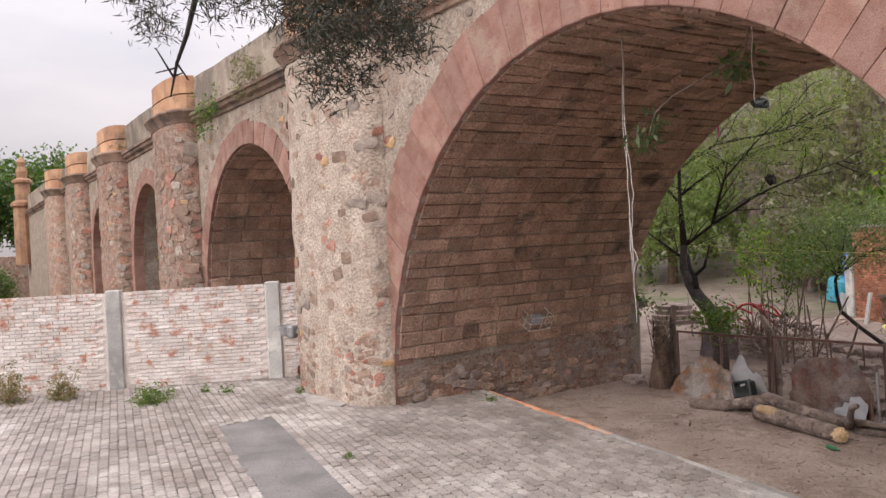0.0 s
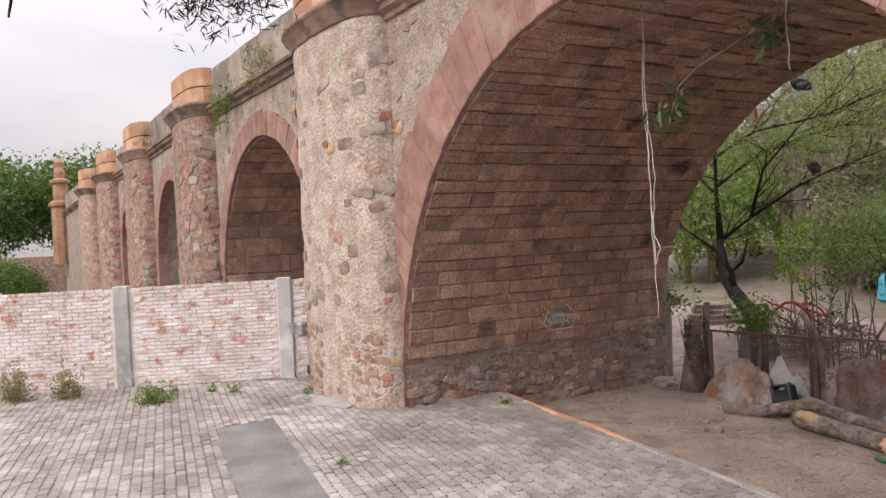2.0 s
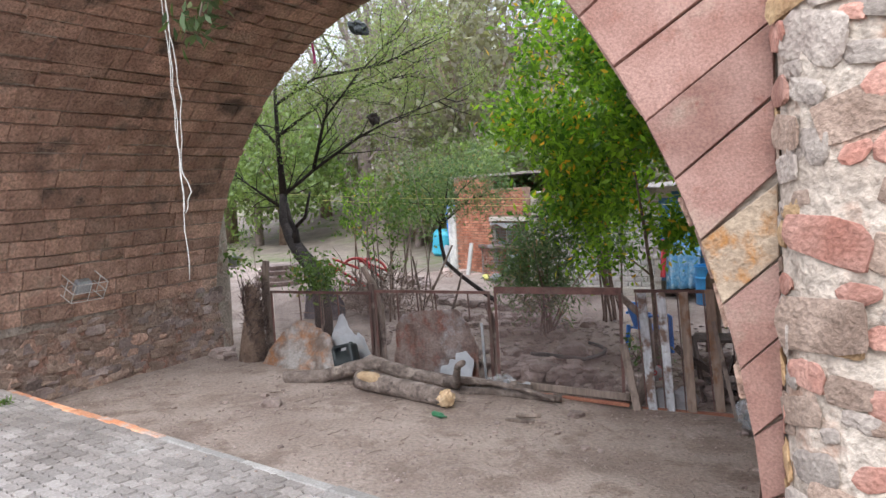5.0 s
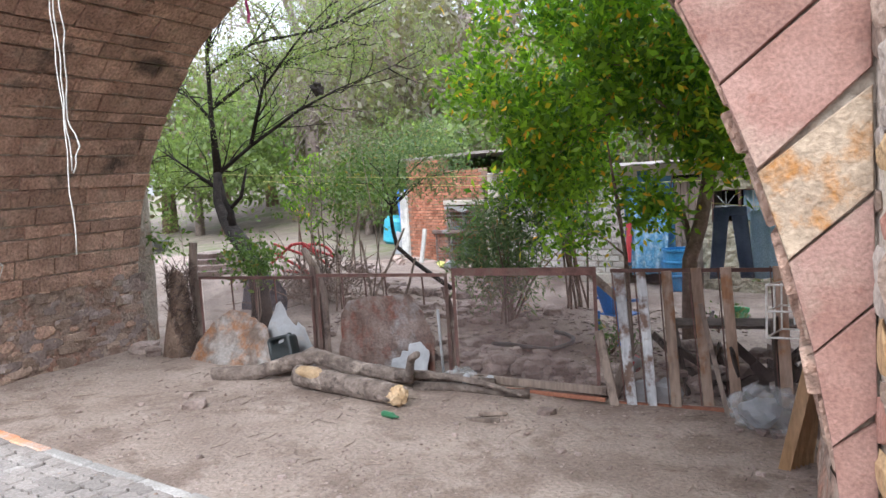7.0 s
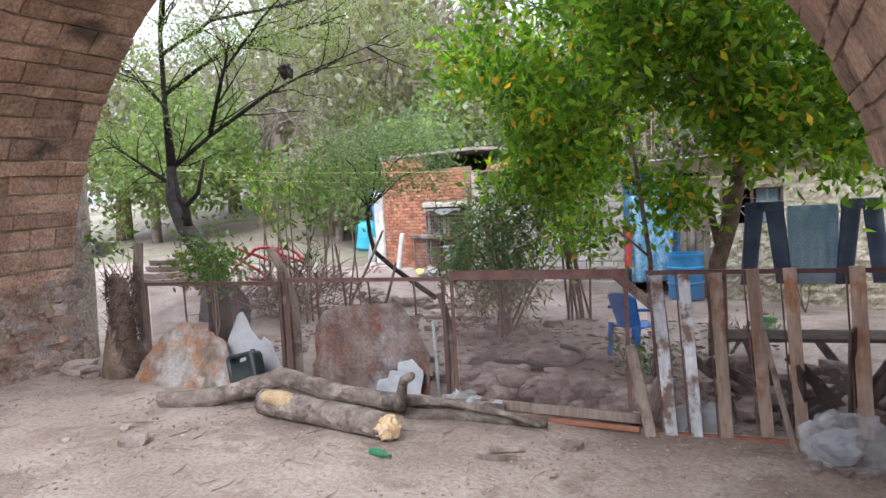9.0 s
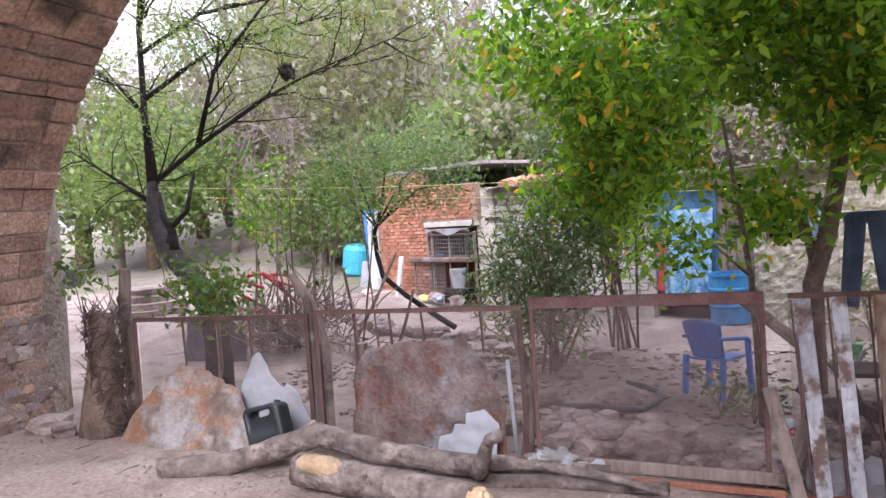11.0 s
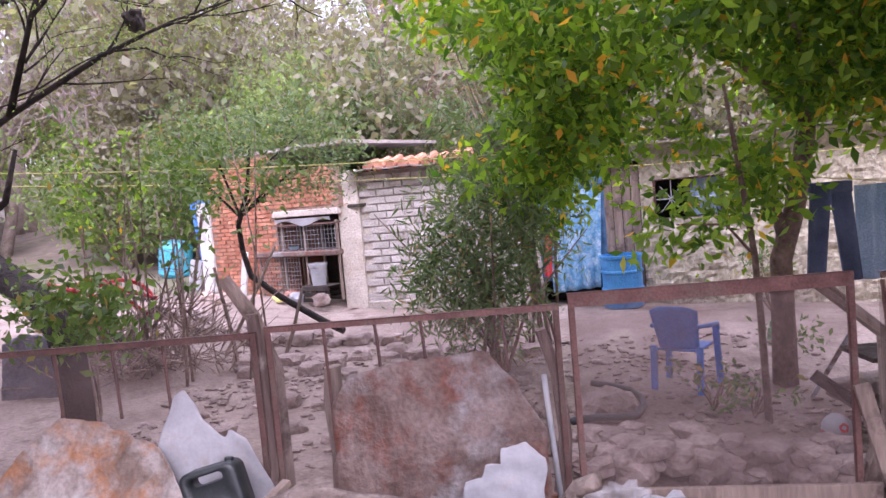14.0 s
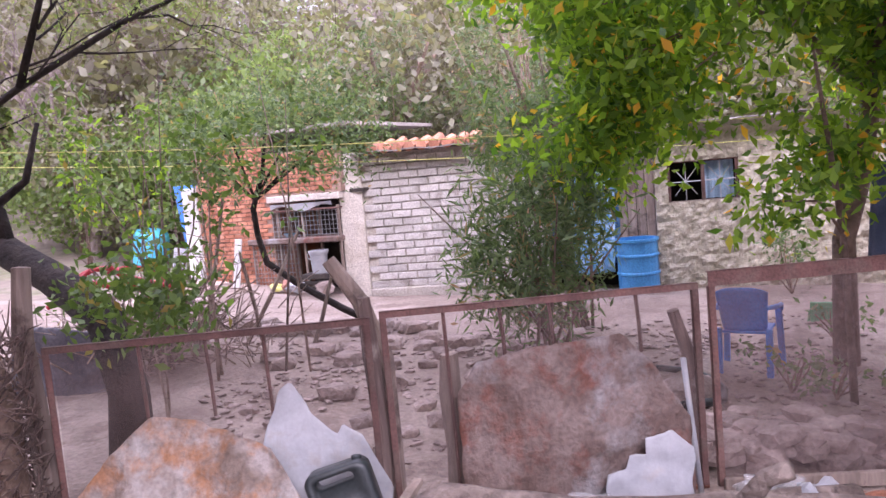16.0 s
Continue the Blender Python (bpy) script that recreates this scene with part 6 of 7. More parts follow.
# low leafy shoots in the yard
for s, v, h, n in ((6.85, 7.55, 0.35, 9), (7.15, 7.35, 0.32, 5), (8.9, 11.9, 0.9, 22), (8.1, 9.2, 0.35, 6)):
    bm = bmesh.new()
    t2 = []
    for k in range(6):
        grow(bm, rng, (0, 0, 0), (rng.normal(0, 0.5), rng.normal(0, 0.5), 1), h, 0.012, 0, t2, 0.2, 0)
    t2 = [(rng.normal(0, 0.2), rng.normal(0, 0.2), h * rng.uniform(0.3, 1.1)) for k in range(n)]
    finish_tree("shrub", bm, M_barkb, t2, rng, L_ole, 0.085, 0.07, 14, "small green shrub in the yard", pose(s, v, gz(s, v)), 2.2, "yard shrubs", "shrub")
# slim stem rising past the fence
bm = bmesh.new()
tips = []
tube(bm, [(7.22, 7.2, -1.75), (7.2, 7.2, -0.8), (7.18, 7.2, -0.3), (7.1, 7.2, 0.4), (7.0, 7.2, 1.2)], [0.035, 0.03, 0.028, 0.024, 0.012], 7)
tube(bm, [(7.18, 7.2, -0.3), (6.9, 7.0, 0.0), (6.45, 6.75, 0.05)], [0.016, 0.01, 0.005], 5)
tips = clumps(rng, np.array((6.6, 6.75, 0.05)), np.array((0.5, 0.3, 0.3)), 26, 0.1) + clumps(rng, np.array((7.05, 7.2, 0.95)), np.array((0.6, 0.4, 0.5)), 16, 0.1)
finish_tree("sapling", bm, M_barkb, tips, rng, L_big, 0.12, 0.1, 12, "slim sapling with broad leaves by the fence", Matrix(), 2.2)
# bent sapling before the brick house
bm = bmesh.new()
tube(bm, [(2.9, 10.9, -1.3), (2.6, 11.0, -1.15), (2.06, 11.0, -0.78), (1.68, 11.0, -0.46), (1.6, 11.0, -0.1), (1.58, 11.0, 0.25), (1.75, 11.0, 0.7), (1.85, 11.0, 1.3)], [0.05, 0.05, 0.045, 0.045, 0.04, 0.038, 0.03, 0.015], 8)
for b in ((0.7, 10.9, 0.9), (2.6, 10.9, 0.8), (1.2, 10.7, 1.4), (2.5, 11.2, 1.4), (3.1, 10.9, 1.0)):
    tube(bm, [(1.62, 11, 0.35), tuple((np.array((1.7, 11, 0.6)) + b) / 2 + (0, 0, 0.1)), b], [0.02, 0.015, 0.006], 5)
tips = clumps(rng, np.array((1.95, 10.95, 1.2)), np.array((1.55, 0.6, 0.78)), 230, 0.1)
finish_tree("sapling", bm, M_bark, tips, rng, L_ole, 0.085, 0.13, 30, "bent sapling with narrow olive leaves before the house", Matrix(), 3.4)
# oleanders
for base, c, rad, n, h in (((4.95, 8.75), (4.85, 8.8, -0.30), (0.78, 0.55, 1.0), 150, 0.8), ((5.6, 10.5), (5.25, 10.4, 0.9), (0.85, 0.7, 2.0), 165, 2.6), ((5.9, 16.6), (5.8, 16.6, 2.6), (1.2, 0.7, 1.8), 90, 3.8), ((3.2, 17.4), (3.2, 17.4, 2.4), (1.5, 0.7, 1.6), 80, 3.2)):
    stems = []
    z0 = gz(*base) - 0.05
    for k in range(12):
        top = (c[0] + rng.normal(0, rad[0] * 0.5), c[1] + rng.normal(0, rad[1] * 0.5), z0 + (h + 1.2) * rng.uniform(0.7, 1.1))
        mid = ((base[0] * 2 + top[0]) / 3, (base[1] * 2 + top[1]) / 3, (z0 + top[2]) / 2)
        stems.append(tube(bmesh.new(), [(base[0] + rng.normal(0, 0.1), base[1] + rng.normal(0, 0.1), z0), mid, top], [0.022, 0.016, 0.005], 5))
    tips = clumps(rng, np.array(c), np.array(rad), n, 0.1)
    ol_ = finish_tree("oleander", stems[0], M_barkb, tips, rng, L_ole, 0.16, 0.13, 30, "tall oleander with narrow grey-green leaves", Matrix(), 6.0, "oleanders")
    for st in stems[1:]:
        part("stem", st, M_barkb, ol_, smooth=True)
# leafy shoots over the brush by the stump
for c, rad, n, sz in (((1.75, 6.25, -0.18), (0.55, 0.3, 0.28), 62, 0.095), ((0.1, 6.3, 0.2), (0.4, 0.3, 0.6), 9, 0.115), ((0.6, 9.8, 1.0), (1.1, 0.5, 1.0), 22, 0.12), ((0.9, 9.3, 0.9), (1.0, 0.5, 0.9), 24, 0.10), ((2.2, 9.0, 0.9), (0.9, 0.6, 0.9), 22, 0.115)):
    bm = bmesh.new()
    for k in range(2):
        top = np.array(c) + rng.normal(0, 0.45, 3) * rad
        b0 = (c[0] + rng.normal(0, 0.15), c[1] + rng.normal(0, 0.1), gz(c[0], c[1]) - 0.05)
        tube(bm, [b0, tuple((np.array(b0) + top) / 2 + rng.normal(0, 0.08, 3)), tuple(top)], [0.016, 0.011, 0.004], 5)
    finish_tree("shrub", bm, M_twig, clumps(rng, np.array(c), np.array(rad), n, 0.1), rng, L_fine if sz < 0.1 and c[1] > 6.3 else L_weed, sz, 0.11, 14, "leafy wild shrub behind the fence", Matrix(), 2.2, "wild shrubs", "shrub")

for k, (s, v, h) in enumerate(((0.9, 9.6, 2.6), (1.5, 9.2, 2.2), (-0.2, 10.6, 2.8), (0.4, 11.6, 3.0))):
    bm, pts = bmesh.new(), []
    for q in range(2):
        dx, dy = rng.normal(0, 0.16, 2)
        lean = rng.normal(0, 0.22, 2)
        st = [(dx, dy, -0.05), (dx + lean[0] * 0.4, dy + lean[1] * 0.4, h * 0.5), (dx + lean[0], dy + lean[1], h * rng.uniform(0.8, 1.1))]
        tube(bm, st, [0.02, 0.014, 0.005], 5)
        for w in np.linspace(0.35, 1.0, 8):
            p = Vector(st[1]).lerp(Vector(st[2]), (w - 0.35) / 0.65)
            e = p + Vector((rng.normal(0, 0.25), rng.normal(0, 0.2), rng.uniform(-0.05, 0.2)))
            tube(bm, [p, e], [0.006, 0.003], 3, False)
            pts += [tuple(p), tuple(e), tuple((p + e) / 2)]
    finish_tree("sapling", bm, M_twig, pts, rng, L_weed if k % 2 else L_big, 0.11, 0.07, 3, "thin sapling with sparse bright green leaves", pose(s, v, gz(s, v)), 2.2, "thin saplings")

# dark needled branches overhead at the start
rng = np.random.default_rng(9)
BI = BASE.inverted()


def bw(x, y, z):
    return tuple(BI @ Vector((x, y, z)))


bm = bmesh.new()
tips = []
tube(bm, [bw(-0.2, 3.4, 4.2), bw(-0.9, 3.6, 3.2), bw(-1.07, 3.61, 2.78), bw(-1.12, 3.6, 2.6), bw(-1.17, 3.6, 2.48), bw(-1.21, 3.61, 2.33)], [0.05, 0.025, 0.016, 0.012, 0.009, 0.004], 6)
for a, b in ((( -1.17, 3.6, 2.48), (-1.12, 3.6, 2.40)), ((-1.17, 3.6, 2.46), (-1.27, 3.6, 2.44)), ((-1.19, 3.6, 2.42), (-1.27, 3.62, 2.56)), ((-1.19, 3.6, 2.42), (-1.15, 3.62, 2.44))):
    tube(bm, [bw(*a), bw(*b)], [0.006, 0.003], 4)
tube(bm, [bw(0.3, 3.4, 4.2), bw(-0.1, 3.5, 3.2), bw(-0.35, 3.6, 2.75), bw(-0.66, 3.6, 2.63)], [0.06, 0.04, 0.02, 0.006], 6)
for x0, x1, y0, y1, n in ((-1.42, -1.30, 2.72, 2.85, 10), (-1.05, -0.7, 2.72, 2.85, 16), (-0.72, -0.02, 2.64, 3.0, 80), (-0.60, -0.1, 2.50, 2.66, 26), (-0.55, -0.48, 2.27, 2.55, 8), (-0.45, -0.25, 2.38, 2.5, 8), (-0.15, -0.05, 2.5, 2.65, 6)):
    for k in range(n):
        tips.append(bw(rng.uniform(x0, x1), 3.6 + rng.normal(0, 0.25), rng.uniform(y0, y1)))
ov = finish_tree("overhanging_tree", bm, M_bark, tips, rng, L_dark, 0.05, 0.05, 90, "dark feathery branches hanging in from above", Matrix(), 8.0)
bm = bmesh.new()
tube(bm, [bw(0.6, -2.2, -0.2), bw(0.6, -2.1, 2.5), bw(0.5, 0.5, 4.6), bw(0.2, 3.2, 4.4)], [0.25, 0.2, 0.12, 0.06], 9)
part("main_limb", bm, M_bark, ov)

# weeds at the brick wall's foot and on the bridge
for k, (s, v, w, lf, h, n) in enumerate(((-3.75, -3.1, 0.5, L_weed, 0.28, 90), (-5.6, -4.3, 0.35, L_dry, 0.5, 110), (-6.1, -5.2, 0.4, L_dry, 0.6, 120), (-6.6, -6.0, 0.35, L_dry, 0.45, 80), (-4.0, -2.0, 0.12, L_weed, 0.12, 8), (-3.6, -1.7, 0.15, L_weed, 0.12, 8), (-2.35, -0.75, 0.07, L_weed, 0.14, 6), (1.0, 1.2, 0.12, L_weed, 0.06, 8), (2.4, -2.2, 0.1, L_weed, 0.05, 5))):
    pts = [(rng.normal(0, w * 0.5), rng.normal(0, w * 0.35), abs(rng.normal(0, h * 0.5))) for q in range(n)]
    bm = bmesh.new()
    for p in pts[::2]:
        tube(bm, [(p[0] * 0.4, p[1] * 0.4, 0), p], [0.004, 0.002], 3, False)
    finish_tree("weed", bm, M_twig, pts, rng, lf, 0.07, 0.03, 16, "dry straw-coloured weed at the wall's foot" if lf is L_dry else "green weed growing from the paving", pose(s, v, pave_z(s, v)), 4.0, "weeds", "weed")
for s, z in ((-8.9, 5.0), (-5.2, 5.7), (-6.0, 5.55), (-7.9, 5.3), (-18.3, 5.6), (-27, 5.6)):
    pts = [(rng.normal(0, 0.25), -0.25 + rng.normal(0, 0.06), rng.normal(0, 0.25)) for q in range(24)]
    bm = bmesh.new()
    tube(bm, [(0, 0, 0), pts[0]], 0.006, 3)
    finish_tree("weed", bm, M_twig, pts, rng, L_pale if z > 5.5 else L_weed, 0.10, 0.05, 12, "weed rooted in the bridge's joints", pose(s, 0, z), 3.0, "weeds", "weed")

# ---- distance ----
rng = np.random.default_rng(77)


def far_tree(name, h, wd, leaf, n, sz, seed, label):
    g = np.random.default_rng(seed)
    bm = bmesh.new()
    tube(bm, [(0, 0, -0.5), (0.1, 0, h * 0.25), (0, 0.1, h * 0.6)], [0.05 * h, 0.035 * h, 0.015 * h], 7)
    for k in range(7):
        a = g.uniform(0, 6.28)
        tube(bm, [(0, 0, h * g.uniform(0.2, 0.45)), (wd * 0.3 * math.cos(a), wd * 0.3 * math.sin(a), h * 0.6), (wd * 0.6 * math.cos(a), wd * 0.6 * math.sin(a), h * 0.8)], [0.022 * h, 0.014 * h, 0.004 * h], 5)
    tips = clumps(g, np.array((0, 0, h * 0.62)), np.array((wd, wd, h * 0.42)), n, 0.35)
    return finish_tree(name, bm, M_barkb, tips, g, leaf, sz, sz * 1.6, 26, label, pose(0, 0, -60), 1.8, "distant trees")


def bare_tree(name, h, seed, label):
    """Leafless tree: limbs down to fine twigs, a few pale leaves."""
    g = np.random.default_rng(seed)
    bm, tips = bmesh.new(), []
    tube(bm, [(0, 0, -0.6), (0.08 * h * g.uniform(-1, 1), 0, h * 0.2), (0.05, 0.05, h * 0.38)], [0.028 * h, 0.022 * h, 0.018 * h], 7)
    for k in range(6):
        a = 6.28 * k / 6 + g.uniform(-0.4, 0.4)
        grow(bm, g, (0.03, 0.03, h * g.uniform(0.16, 0.37)), (0.6 * math.cos(a), 0.6 * math.sin(a), g.uniform(0.5, 1.2)), h * 0.36, 0.011 * h, 4, tips, 0.2, 3, 0.05, 5, 0.66, 0.6)
    return finish_tree(name, bm, M_grey, tips[::14], g, L_pale, 0.12, 0.2, 6, label, pose(0, 0, -60), 1.8, "distant trees")


src = [far_tree("distant_tree", 9, 5.6, L_far, 620, 0.36, 1, "big rounded green tree in the distance"), far_tree("distant_tree", 7, 3.2, L_pale, 260, 0.26, 2, "pale thin-leaved tree on the slope"), far_tree("distant_tree", 5, 2.6, L_mid, 260, 0.22, 3, "light green tree on the slope"), bare_tree("distant_tree", 8, 4, "grey leafless tree on the slope"), bare_tree("distant_tree", 6.5, 6, "grey leafless tree on the slope")]
spots = []
for k, (s, v, kind, sc) in enumerate(((-58, -5, 0, 1.0), (-62, -12, 0, 1.05), (-60, 4, 0, 1.0), (-66, -19, 0, 1.1), (-52, 12, 0, 0.9), (-70, -28, 0, 1.1), (-66, -36, 0, 1.1))):
    copy_thing(src[kind], BASE @ pose(s, v, 0.8, 0, 0, 60 * k) @ Matrix.Scale(sc, 4))
for k in range(46):
    s = rng.uniform(-16, 26)
    v = rng.uniform(20, 38)
    kind = (3, 2, 4, 1)[k % 4]
    copy_thing(src[kind], BASE @ pose(s, v, gz(s, v), 0, 0, 37 * k) @ Matrix.Scale(rng.uniform(0.7, 1.25), 4))
for k in range(26):
    s = rng.uniform(-30, 60)
    v = rng.uniform(36, 75)
    copy_thing(src[(3, 2, 4, 1)[k % 4]], BASE @ pose(s, v, gz(s, v) - 0.5, 0, 0, 71 * k) @ Matrix.Scale(rng.uniform(1.0, 1.7), 4))
for k, (s, v, sc) in enumerate(((-33, -5.5, 0.75), (-36, -8, 0.85), (-40, -6.5, 0.9), (-30, -4.2, 0.6), (-38, -12, 0.9), (-43, -15, 0.9), (-34, -10, 0.6))):
    copy_thing(src[0], BASE @ pose(s, v, gz(s, v), 0, 0, 50 * k) @ Matrix.Scale(sc * 0.5, 4))
for k in range(7):
    s = -15 + 18 * (k + rng.random()) / 7
    v = rng.uniform(24, 34)
    copy_thing(src[(3, 4)[k % 2]], BASE @ pose(s, v, gz(s, v) - 0.4, 0, 0, 59 * k) @ Matrix.Scale(rng.uniform(1.6, 2.2), 4))
for k in range(26):
    s = -5 + 19 * (k + rng.random()) / 26
    v = 18.5 + rng.uniform(0, 4.5)
    copy_thing(src[(2, 3, 1, 4)[k % 4]], BASE @ pose(s, v, gz(s, v) - 0.2, 0, 0, 83 * k) @ Matrix.Scale(rng.uniform(0.6, 0.95), 4))
for o in src:
    for c in list(o.children_recursive) + [o]:
        bpy.data.objects.remove(c)
# river-bank wall at the bridge's end
solid("bank_wall", nbox(-50, -49, -60, 0.5, -2, 2.2, 0.05), M_rubble, "dark stone retaining wall on the far bank", "wall", kind="structure")
b2_ = thing("far_building", -72, -26, 1.5, 10, "pale distant building behind the trees", "building")
part("wall", nbox(-4, 4, -6, 6, -2, 3.4), M_plast, b2_)
part("roof", nbox(-4.2, 4.2, -6.2, 6.2, 3.4, 3.6), M_roof, b2_)
# far windows: flat near-black panes for the unlit rooms
for y in (-4, -1.5, 1, 3.5):
    part("window", nbox(4.0, 4.02, y, y + 0.9, 1.2, 2.3), M_dark, b2_)
solid("awning", thicken(grid_sheet(6, 2, lambda u, w: (2 * w, 6 * u, 0.5 - 0.4 * w)), 0.03), M_green, "green awning far behind the bank", "awning", at=pose(-56, -11, 3.3))

# stacked round stone basin behind the far pier
bm = bmesh.new()
for k in range(4):
    lathe(bm, ((0.72 - 0.08 * k, 0.13 * k), (0.74 - 0.08 * k, 0.13 * k + 0.10), (0.60 - 0.08 * k, 0.13 * k + 0.125)), 26)
for q in bm.verts:
    q.co += Vector(noise.noise_vector(q.co * 5)) * 0.02
solid("stone_mound", bm, M_rock, "stepped round mound of grey stone beyond the pier", "mound", at=pose(-3.4, 11.4, gz(-3.4, 11.4)))


# ---- pieces of walls and paving ----
part_list = [None]
vault_blocks(ARCHES[0], 62, math.pi * 0.965, math.pi * 0.035, part_list, "vault_block")
vault_blocks(ARCHES[1], 26, math.pi, 0.0, None, "vault_block")


def joined(name, parent, mat, items, kind="stuff"):
    """One mesh out of many placed copies of small meshes."""
    vs, fs, o = [], [], 0
    for me, m in items:
        co = np.empty(len(me.vertices) * 3)
        me.vertices.foreach_get("co", co)
        mm = np.array(m)
        vs.append(co.reshape(-1, 3) @ mm[:3, :3].T + mm[:3, 3])
        fs += [[o + k for k in f.vertices] for f in me.polygons]
        o += len(me.vertices)
    me = bpy.data.meshes.new(name)
    me.from_pydata(np.concatenate(vs).tolist(), [], fs)
    me.materials.append(mat)
    ob = new(name, me)
    ob.parent = parent
    return tagged(ob, kind=kind)


# bricks of the boundary wall
bk = [chamfer_block("brick", M_wbrick, 200 + k) for k in range(5)]
r_ = random.Random(17)
rest, n_ = [], 0
for row in range(27):
    x = -0.12 * (row % 2)
    while x < WALL_LEN:
        if not any(p - 0.27 < x + 0.12 < p + 0.27 for p in posts_at):
            m = Matrix.Translation((x + 0.12, 0.135 + r_.uniform(-0.004, 0.006), 0.0 + row * 0.075 + 0.035)) @ pose(0, 0, 0, -90, 0, 0) @ Matrix.Diagonal((0.235, 0.064, 0.03, 1))
            if n_ < 300 and 2.2 < x < 8:
                piece("brick", r_.choice(bk), brick_wall, m)
                n_ += 1
            else:
                rest.append((r_.choice(bk), m))
        x += 0.245
joined("bricks", brick_wall, M_wbrick, rest)
# coping of broken bricks
for k in range(30):
    if r_.random() < 0.75 and k > 18:
        piece("coping_brick", bk[k % 5], brick_wall, Matrix.Translation((0.2 + 0.38 * k, 0.08, 2.02)) @ Matrix.Diagonal((0.3, 0.2, 0.05, 1)))

# house bricks and blocks
hb = [chamfer_block("house_brick", M_rbrick, 220 + k) for k in range(4)]
wb = [chamfer_block("house_block", M_wblock, 230 + k) for k in range(5)]
for row in range(36):
    z = -1.30 + row * 0.075
    x = -3.16 - 0.11 * (row % 2)
    while x < -0.05:
        if (x + 0.22 < -1.44 and x > -3.2 and z < 1.40) or (0.37 < z < 1.05 and x > -1.7 and x < -0.18):
            piece("house_brick", r_.choice(hb), house, WING @ Matrix.Translation((x + 0.11, 0.02 + r_.uniform(-0.008, 0.008), z)) @ pose(0, 0, 0, 90, 0, 0) @ Matrix.Diagonal((0.21, 0.06, 0.04, 1)))
        x += 0.225
for row in range(17):
    z = -1.30 + row * 0.13
    x = -4.77 + 0.16 * (row % 2)
    while x < -1.9:
        piece("house_block", r_.choice(wb), house, Matrix.Translation((x + 0.15, 0.02 + r_.uniform(-0.012, 0.012), z)) @ pose(0, 0, 0, 90, r_.uniform(-1, 1), 0) @ Matrix.Diagonal((0.31, 0.108, 0.06, 1)))
        x += 0.33


# interlocking paving blocks
def paver(name, seed):
    r = random.Random(seed)
    ol = [(-.5, -.5), (-.25, -.28), (0, -.5), (.25, -.28), (.5, -.5), (.5, .5), (.25, .72), (0, .5), (-.25, .72), (-.5, .5)]
    bm = bmesh.new()
    t = r.uniform(-0.12, 0.12)
    lo = [bm.verts.new((x * 0.955, y * 0.95, -0.5)) for x, y in ol]
    md = [bm.verts.new((x * 0.955, y * 0.95, 0.25 + t * x)) for x, y in ol]
    hi = [bm.verts.new((x * 0.89, y * 0.87, 0.5 + t * x)) for x, y in ol]
    for p, q in ((lo, md), (md, hi)):
        for j in range(10):
            bm.faces.new((p[j], p[(j + 1) % 10], q[(j + 1) % 10], q[j]))
    bm.faces.new(hi)
    return mesh_of(bm, name, M_pave)


pvm = [paver("paving_block", 300 + k) for k in range(6)]
ca, sa_ = math.cos(KA), math.sin(KA)
rest, n_ = [], 0
row = 0
b = -0.10
while b > -8.6:
    a = -9.0 + 0.113 * (row % 2) + r_.uniform(-0.03, 0.03)
    while a < 12.5:
        s, v = a * ca - b * sa_, 1.78 + a * sa_ + b * ca
        ok = True
        off = v - kerb_v(s)
        if -4.82 < off < -3.86 and s > -0.75 and s < 8.3:
            ok = False
        if v > 0 and (s < 0.1 or s > 9.45):
            ok = False
        if s < -4.0 and (s + 4.57) * 2.89 - (v + 0.25) * 1.48 < 0.55:
            ok = False
        if ok:
            z = pave_z(s, v)
            m = Matrix.Translation((s, v, z - 0.018 + r_.uniform(-0.007, 0.007) + 0.016 * noise.noise(Vector((s * 0.7, v * 0.7, 0))))) @ Matrix.Rotation(KA + (math.pi if r_.random() < 0 else 0), 4, "Z") @ Matrix.Diagonal((0.222, 0.118, 0.05, 1))
            if n_ < 300 and 0.2 < s < 6 and off > -1.6:
                piece("paving_block", r_.choice(pvm), pavement, m)
                n_ += 1
            else:
                rest.append((r_.choice(pvm), m))
        a += 0.226
    b -= 0.122
    row += 1
joined("paving_blocks", pavement, M_pave, rest)

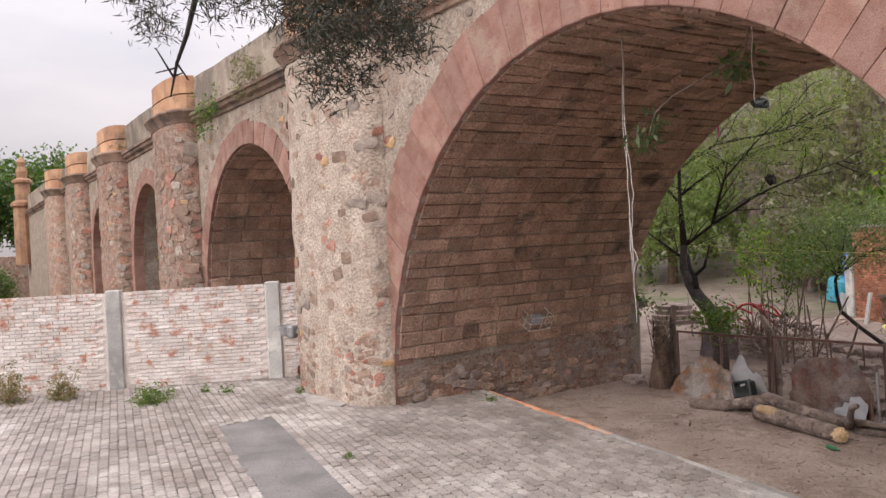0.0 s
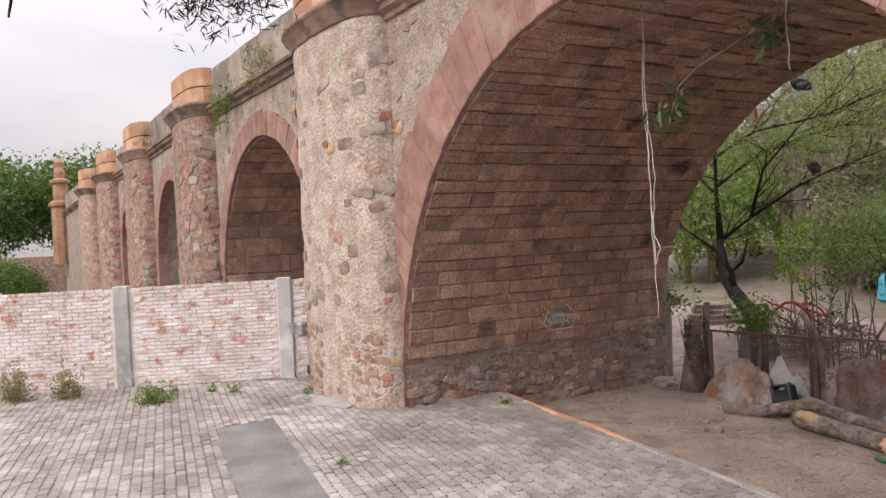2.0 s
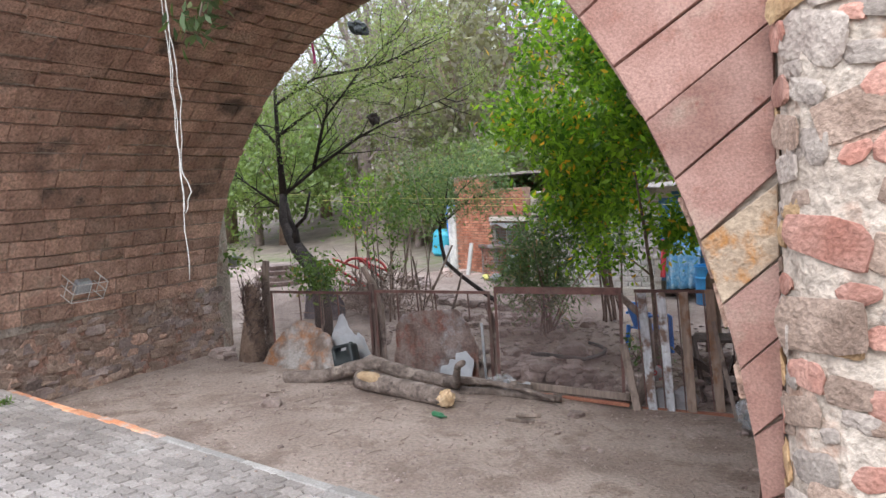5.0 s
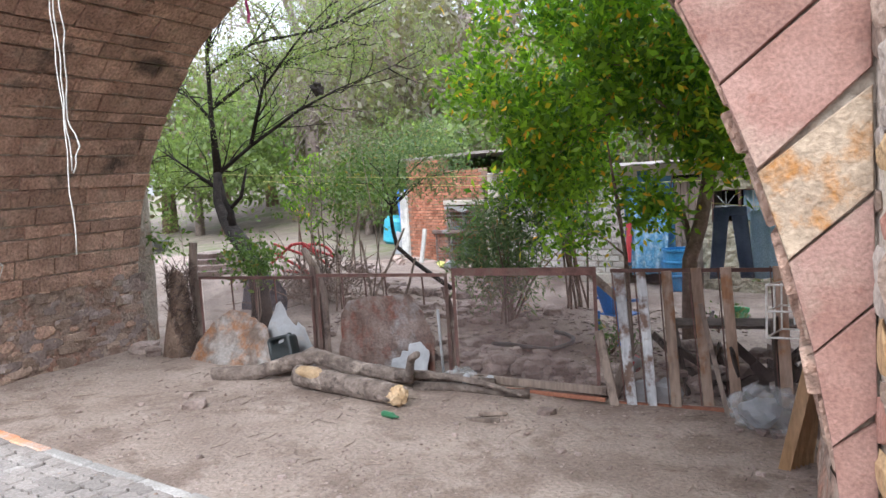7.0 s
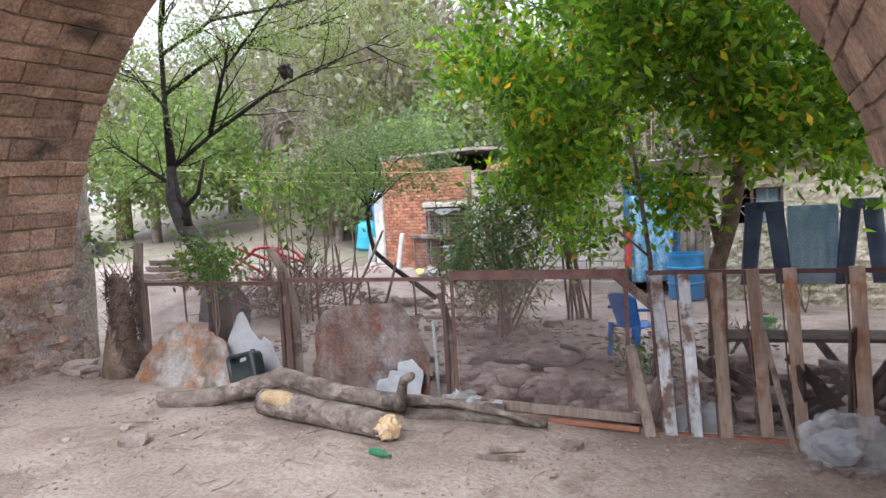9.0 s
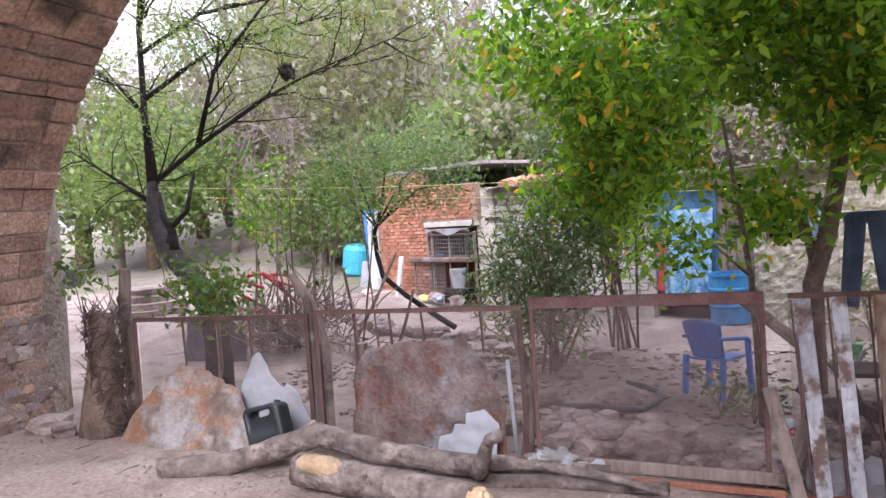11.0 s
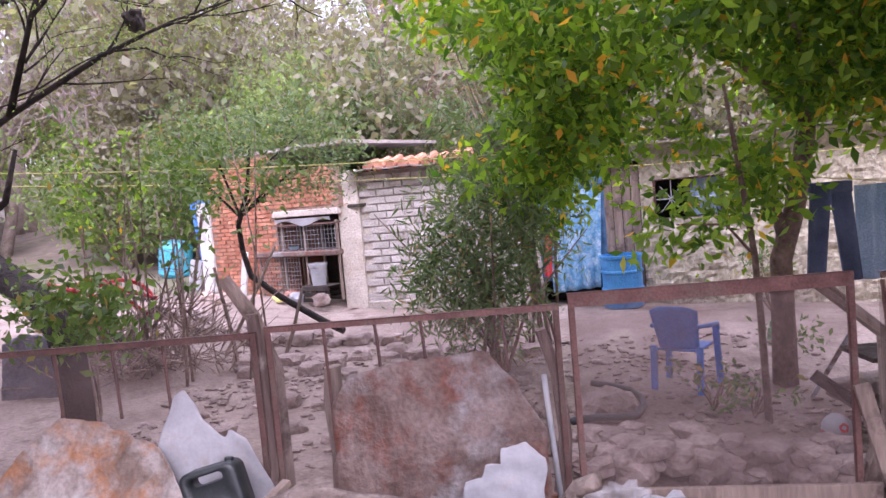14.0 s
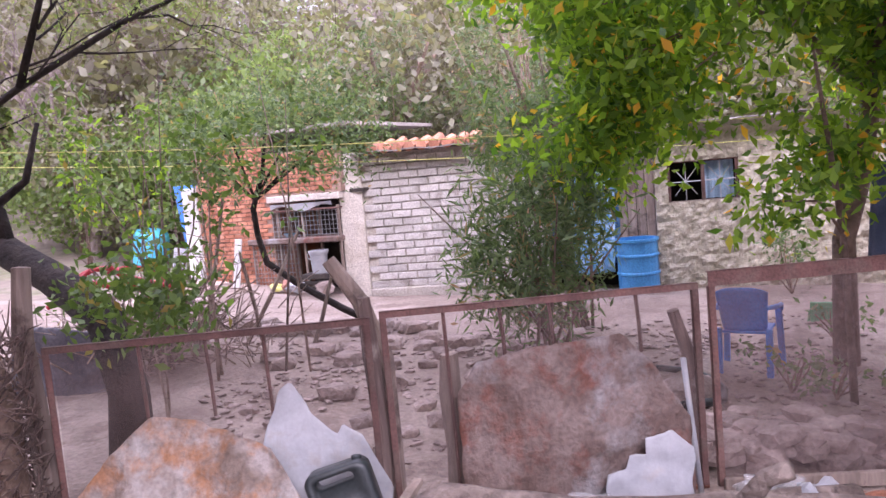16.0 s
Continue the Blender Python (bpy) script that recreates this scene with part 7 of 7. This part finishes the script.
# grit and small litter on the dirt
r_ = random.Random(33)
gm = [rock_mesh("grit", M_rock, 400 + k, 0.7, 1) for k in range(4)]
items = []
while len(items) < 2600:
    s, v = r_.uniform(0.3, 9.4), r_.uniform(0.4, 5.4)
    if v < kerb_v(s) + 0.15 or noise.noise(Vector((s * 0.8, v * 0.8, 5))) < r_.uniform(-0.5, 0.3):
        continue
    w = r_.uniform(0.008, 0.03)
    items.append((r_.choice(gm), Matrix.Translation((s, v, gz(s, v) + w * 0.2)) @ pose(0, 0, 0, r_.uniform(0, 360), 0, r_.uniform(0, 360)) @ Matrix.Diagonal((w * 1.5, w, w, 1))))
ob = joined("grit", None, M_rock, items)
ob.matrix_basis = BASE.copy()
tagged(ob, "scattered grit and crumbs of stone on the dirt", "grit", kind="stuff")
items = []
for k in range(500):
    s, v = r_.uniform(-4.5, 6.5), r_.uniform(-3.5, 1.0)
    w = r_.uniform(0.006, 0.02)
    items.append((r_.choice(gm), Matrix.Translation((s, v, pave_z(s, v) + 0.012)) @ pose(0, 0, 0, 0, 0, r_.uniform(0, 360)) @ Matrix.Diagonal((w * 1.8, w, w, 1))))
ob = joined("grit", None, M_st[3], items)
ob.matrix_basis = BASE.copy()
tagged(ob, "scattered crumbs on the paving", "grit", kind="stuff")
bm = bmesh.new()
for k in range(130):
    s, v = r_.uniform(0.6, 9.3), r_.uniform(2.2, 5.4)
    a, ln = r_.uniform(0, 6.28), r_.uniform(0.08, 0.35)
    z = gz(s, v) + 0.008
    tube(bm, [(s, v, z), (s + ln * 0.5 * math.cos(a) + 0.01, v + ln * 0.5 * math.sin(a), z + 0.006), (s + ln * math.cos(a + 0.2), v + ln * math.sin(a + 0.2), z)], [0.005, 0.004, 0.002], 4, False)
solid("twig_litter", bm, M_twig, "thin dry twigs scattered on the dirt", "twigs", kind="stuff")
items = []
while len(items) < 1500:
    s, v = r_.uniform(1.5, 8.5), r_.uniform(5.6, 10.6)
    if noise.noise(Vector((s * 0.9, v * 0.9, 15))) < r_.uniform(-0.45, 0.35):
        continue
    w = r_.uniform(0.02, 0.085)
    items.append((r_.choice(gm), Matrix.Translation((s, v, gz(s, v) + w * 0.2)) @ pose(0, 0, 0, r_.uniform(-20, 20), 0, r_.uniform(0, 360)) @ Matrix.Diagonal((w * 1.6, w * 1.2, w * 0.8, 1))))
ob = joined("yard_rubble", None, M_rock, items)
ob.matrix_basis = BASE.copy()
tagged(ob, "broken stone crumbs strewn over the yard", "rubble", kind="stuff")
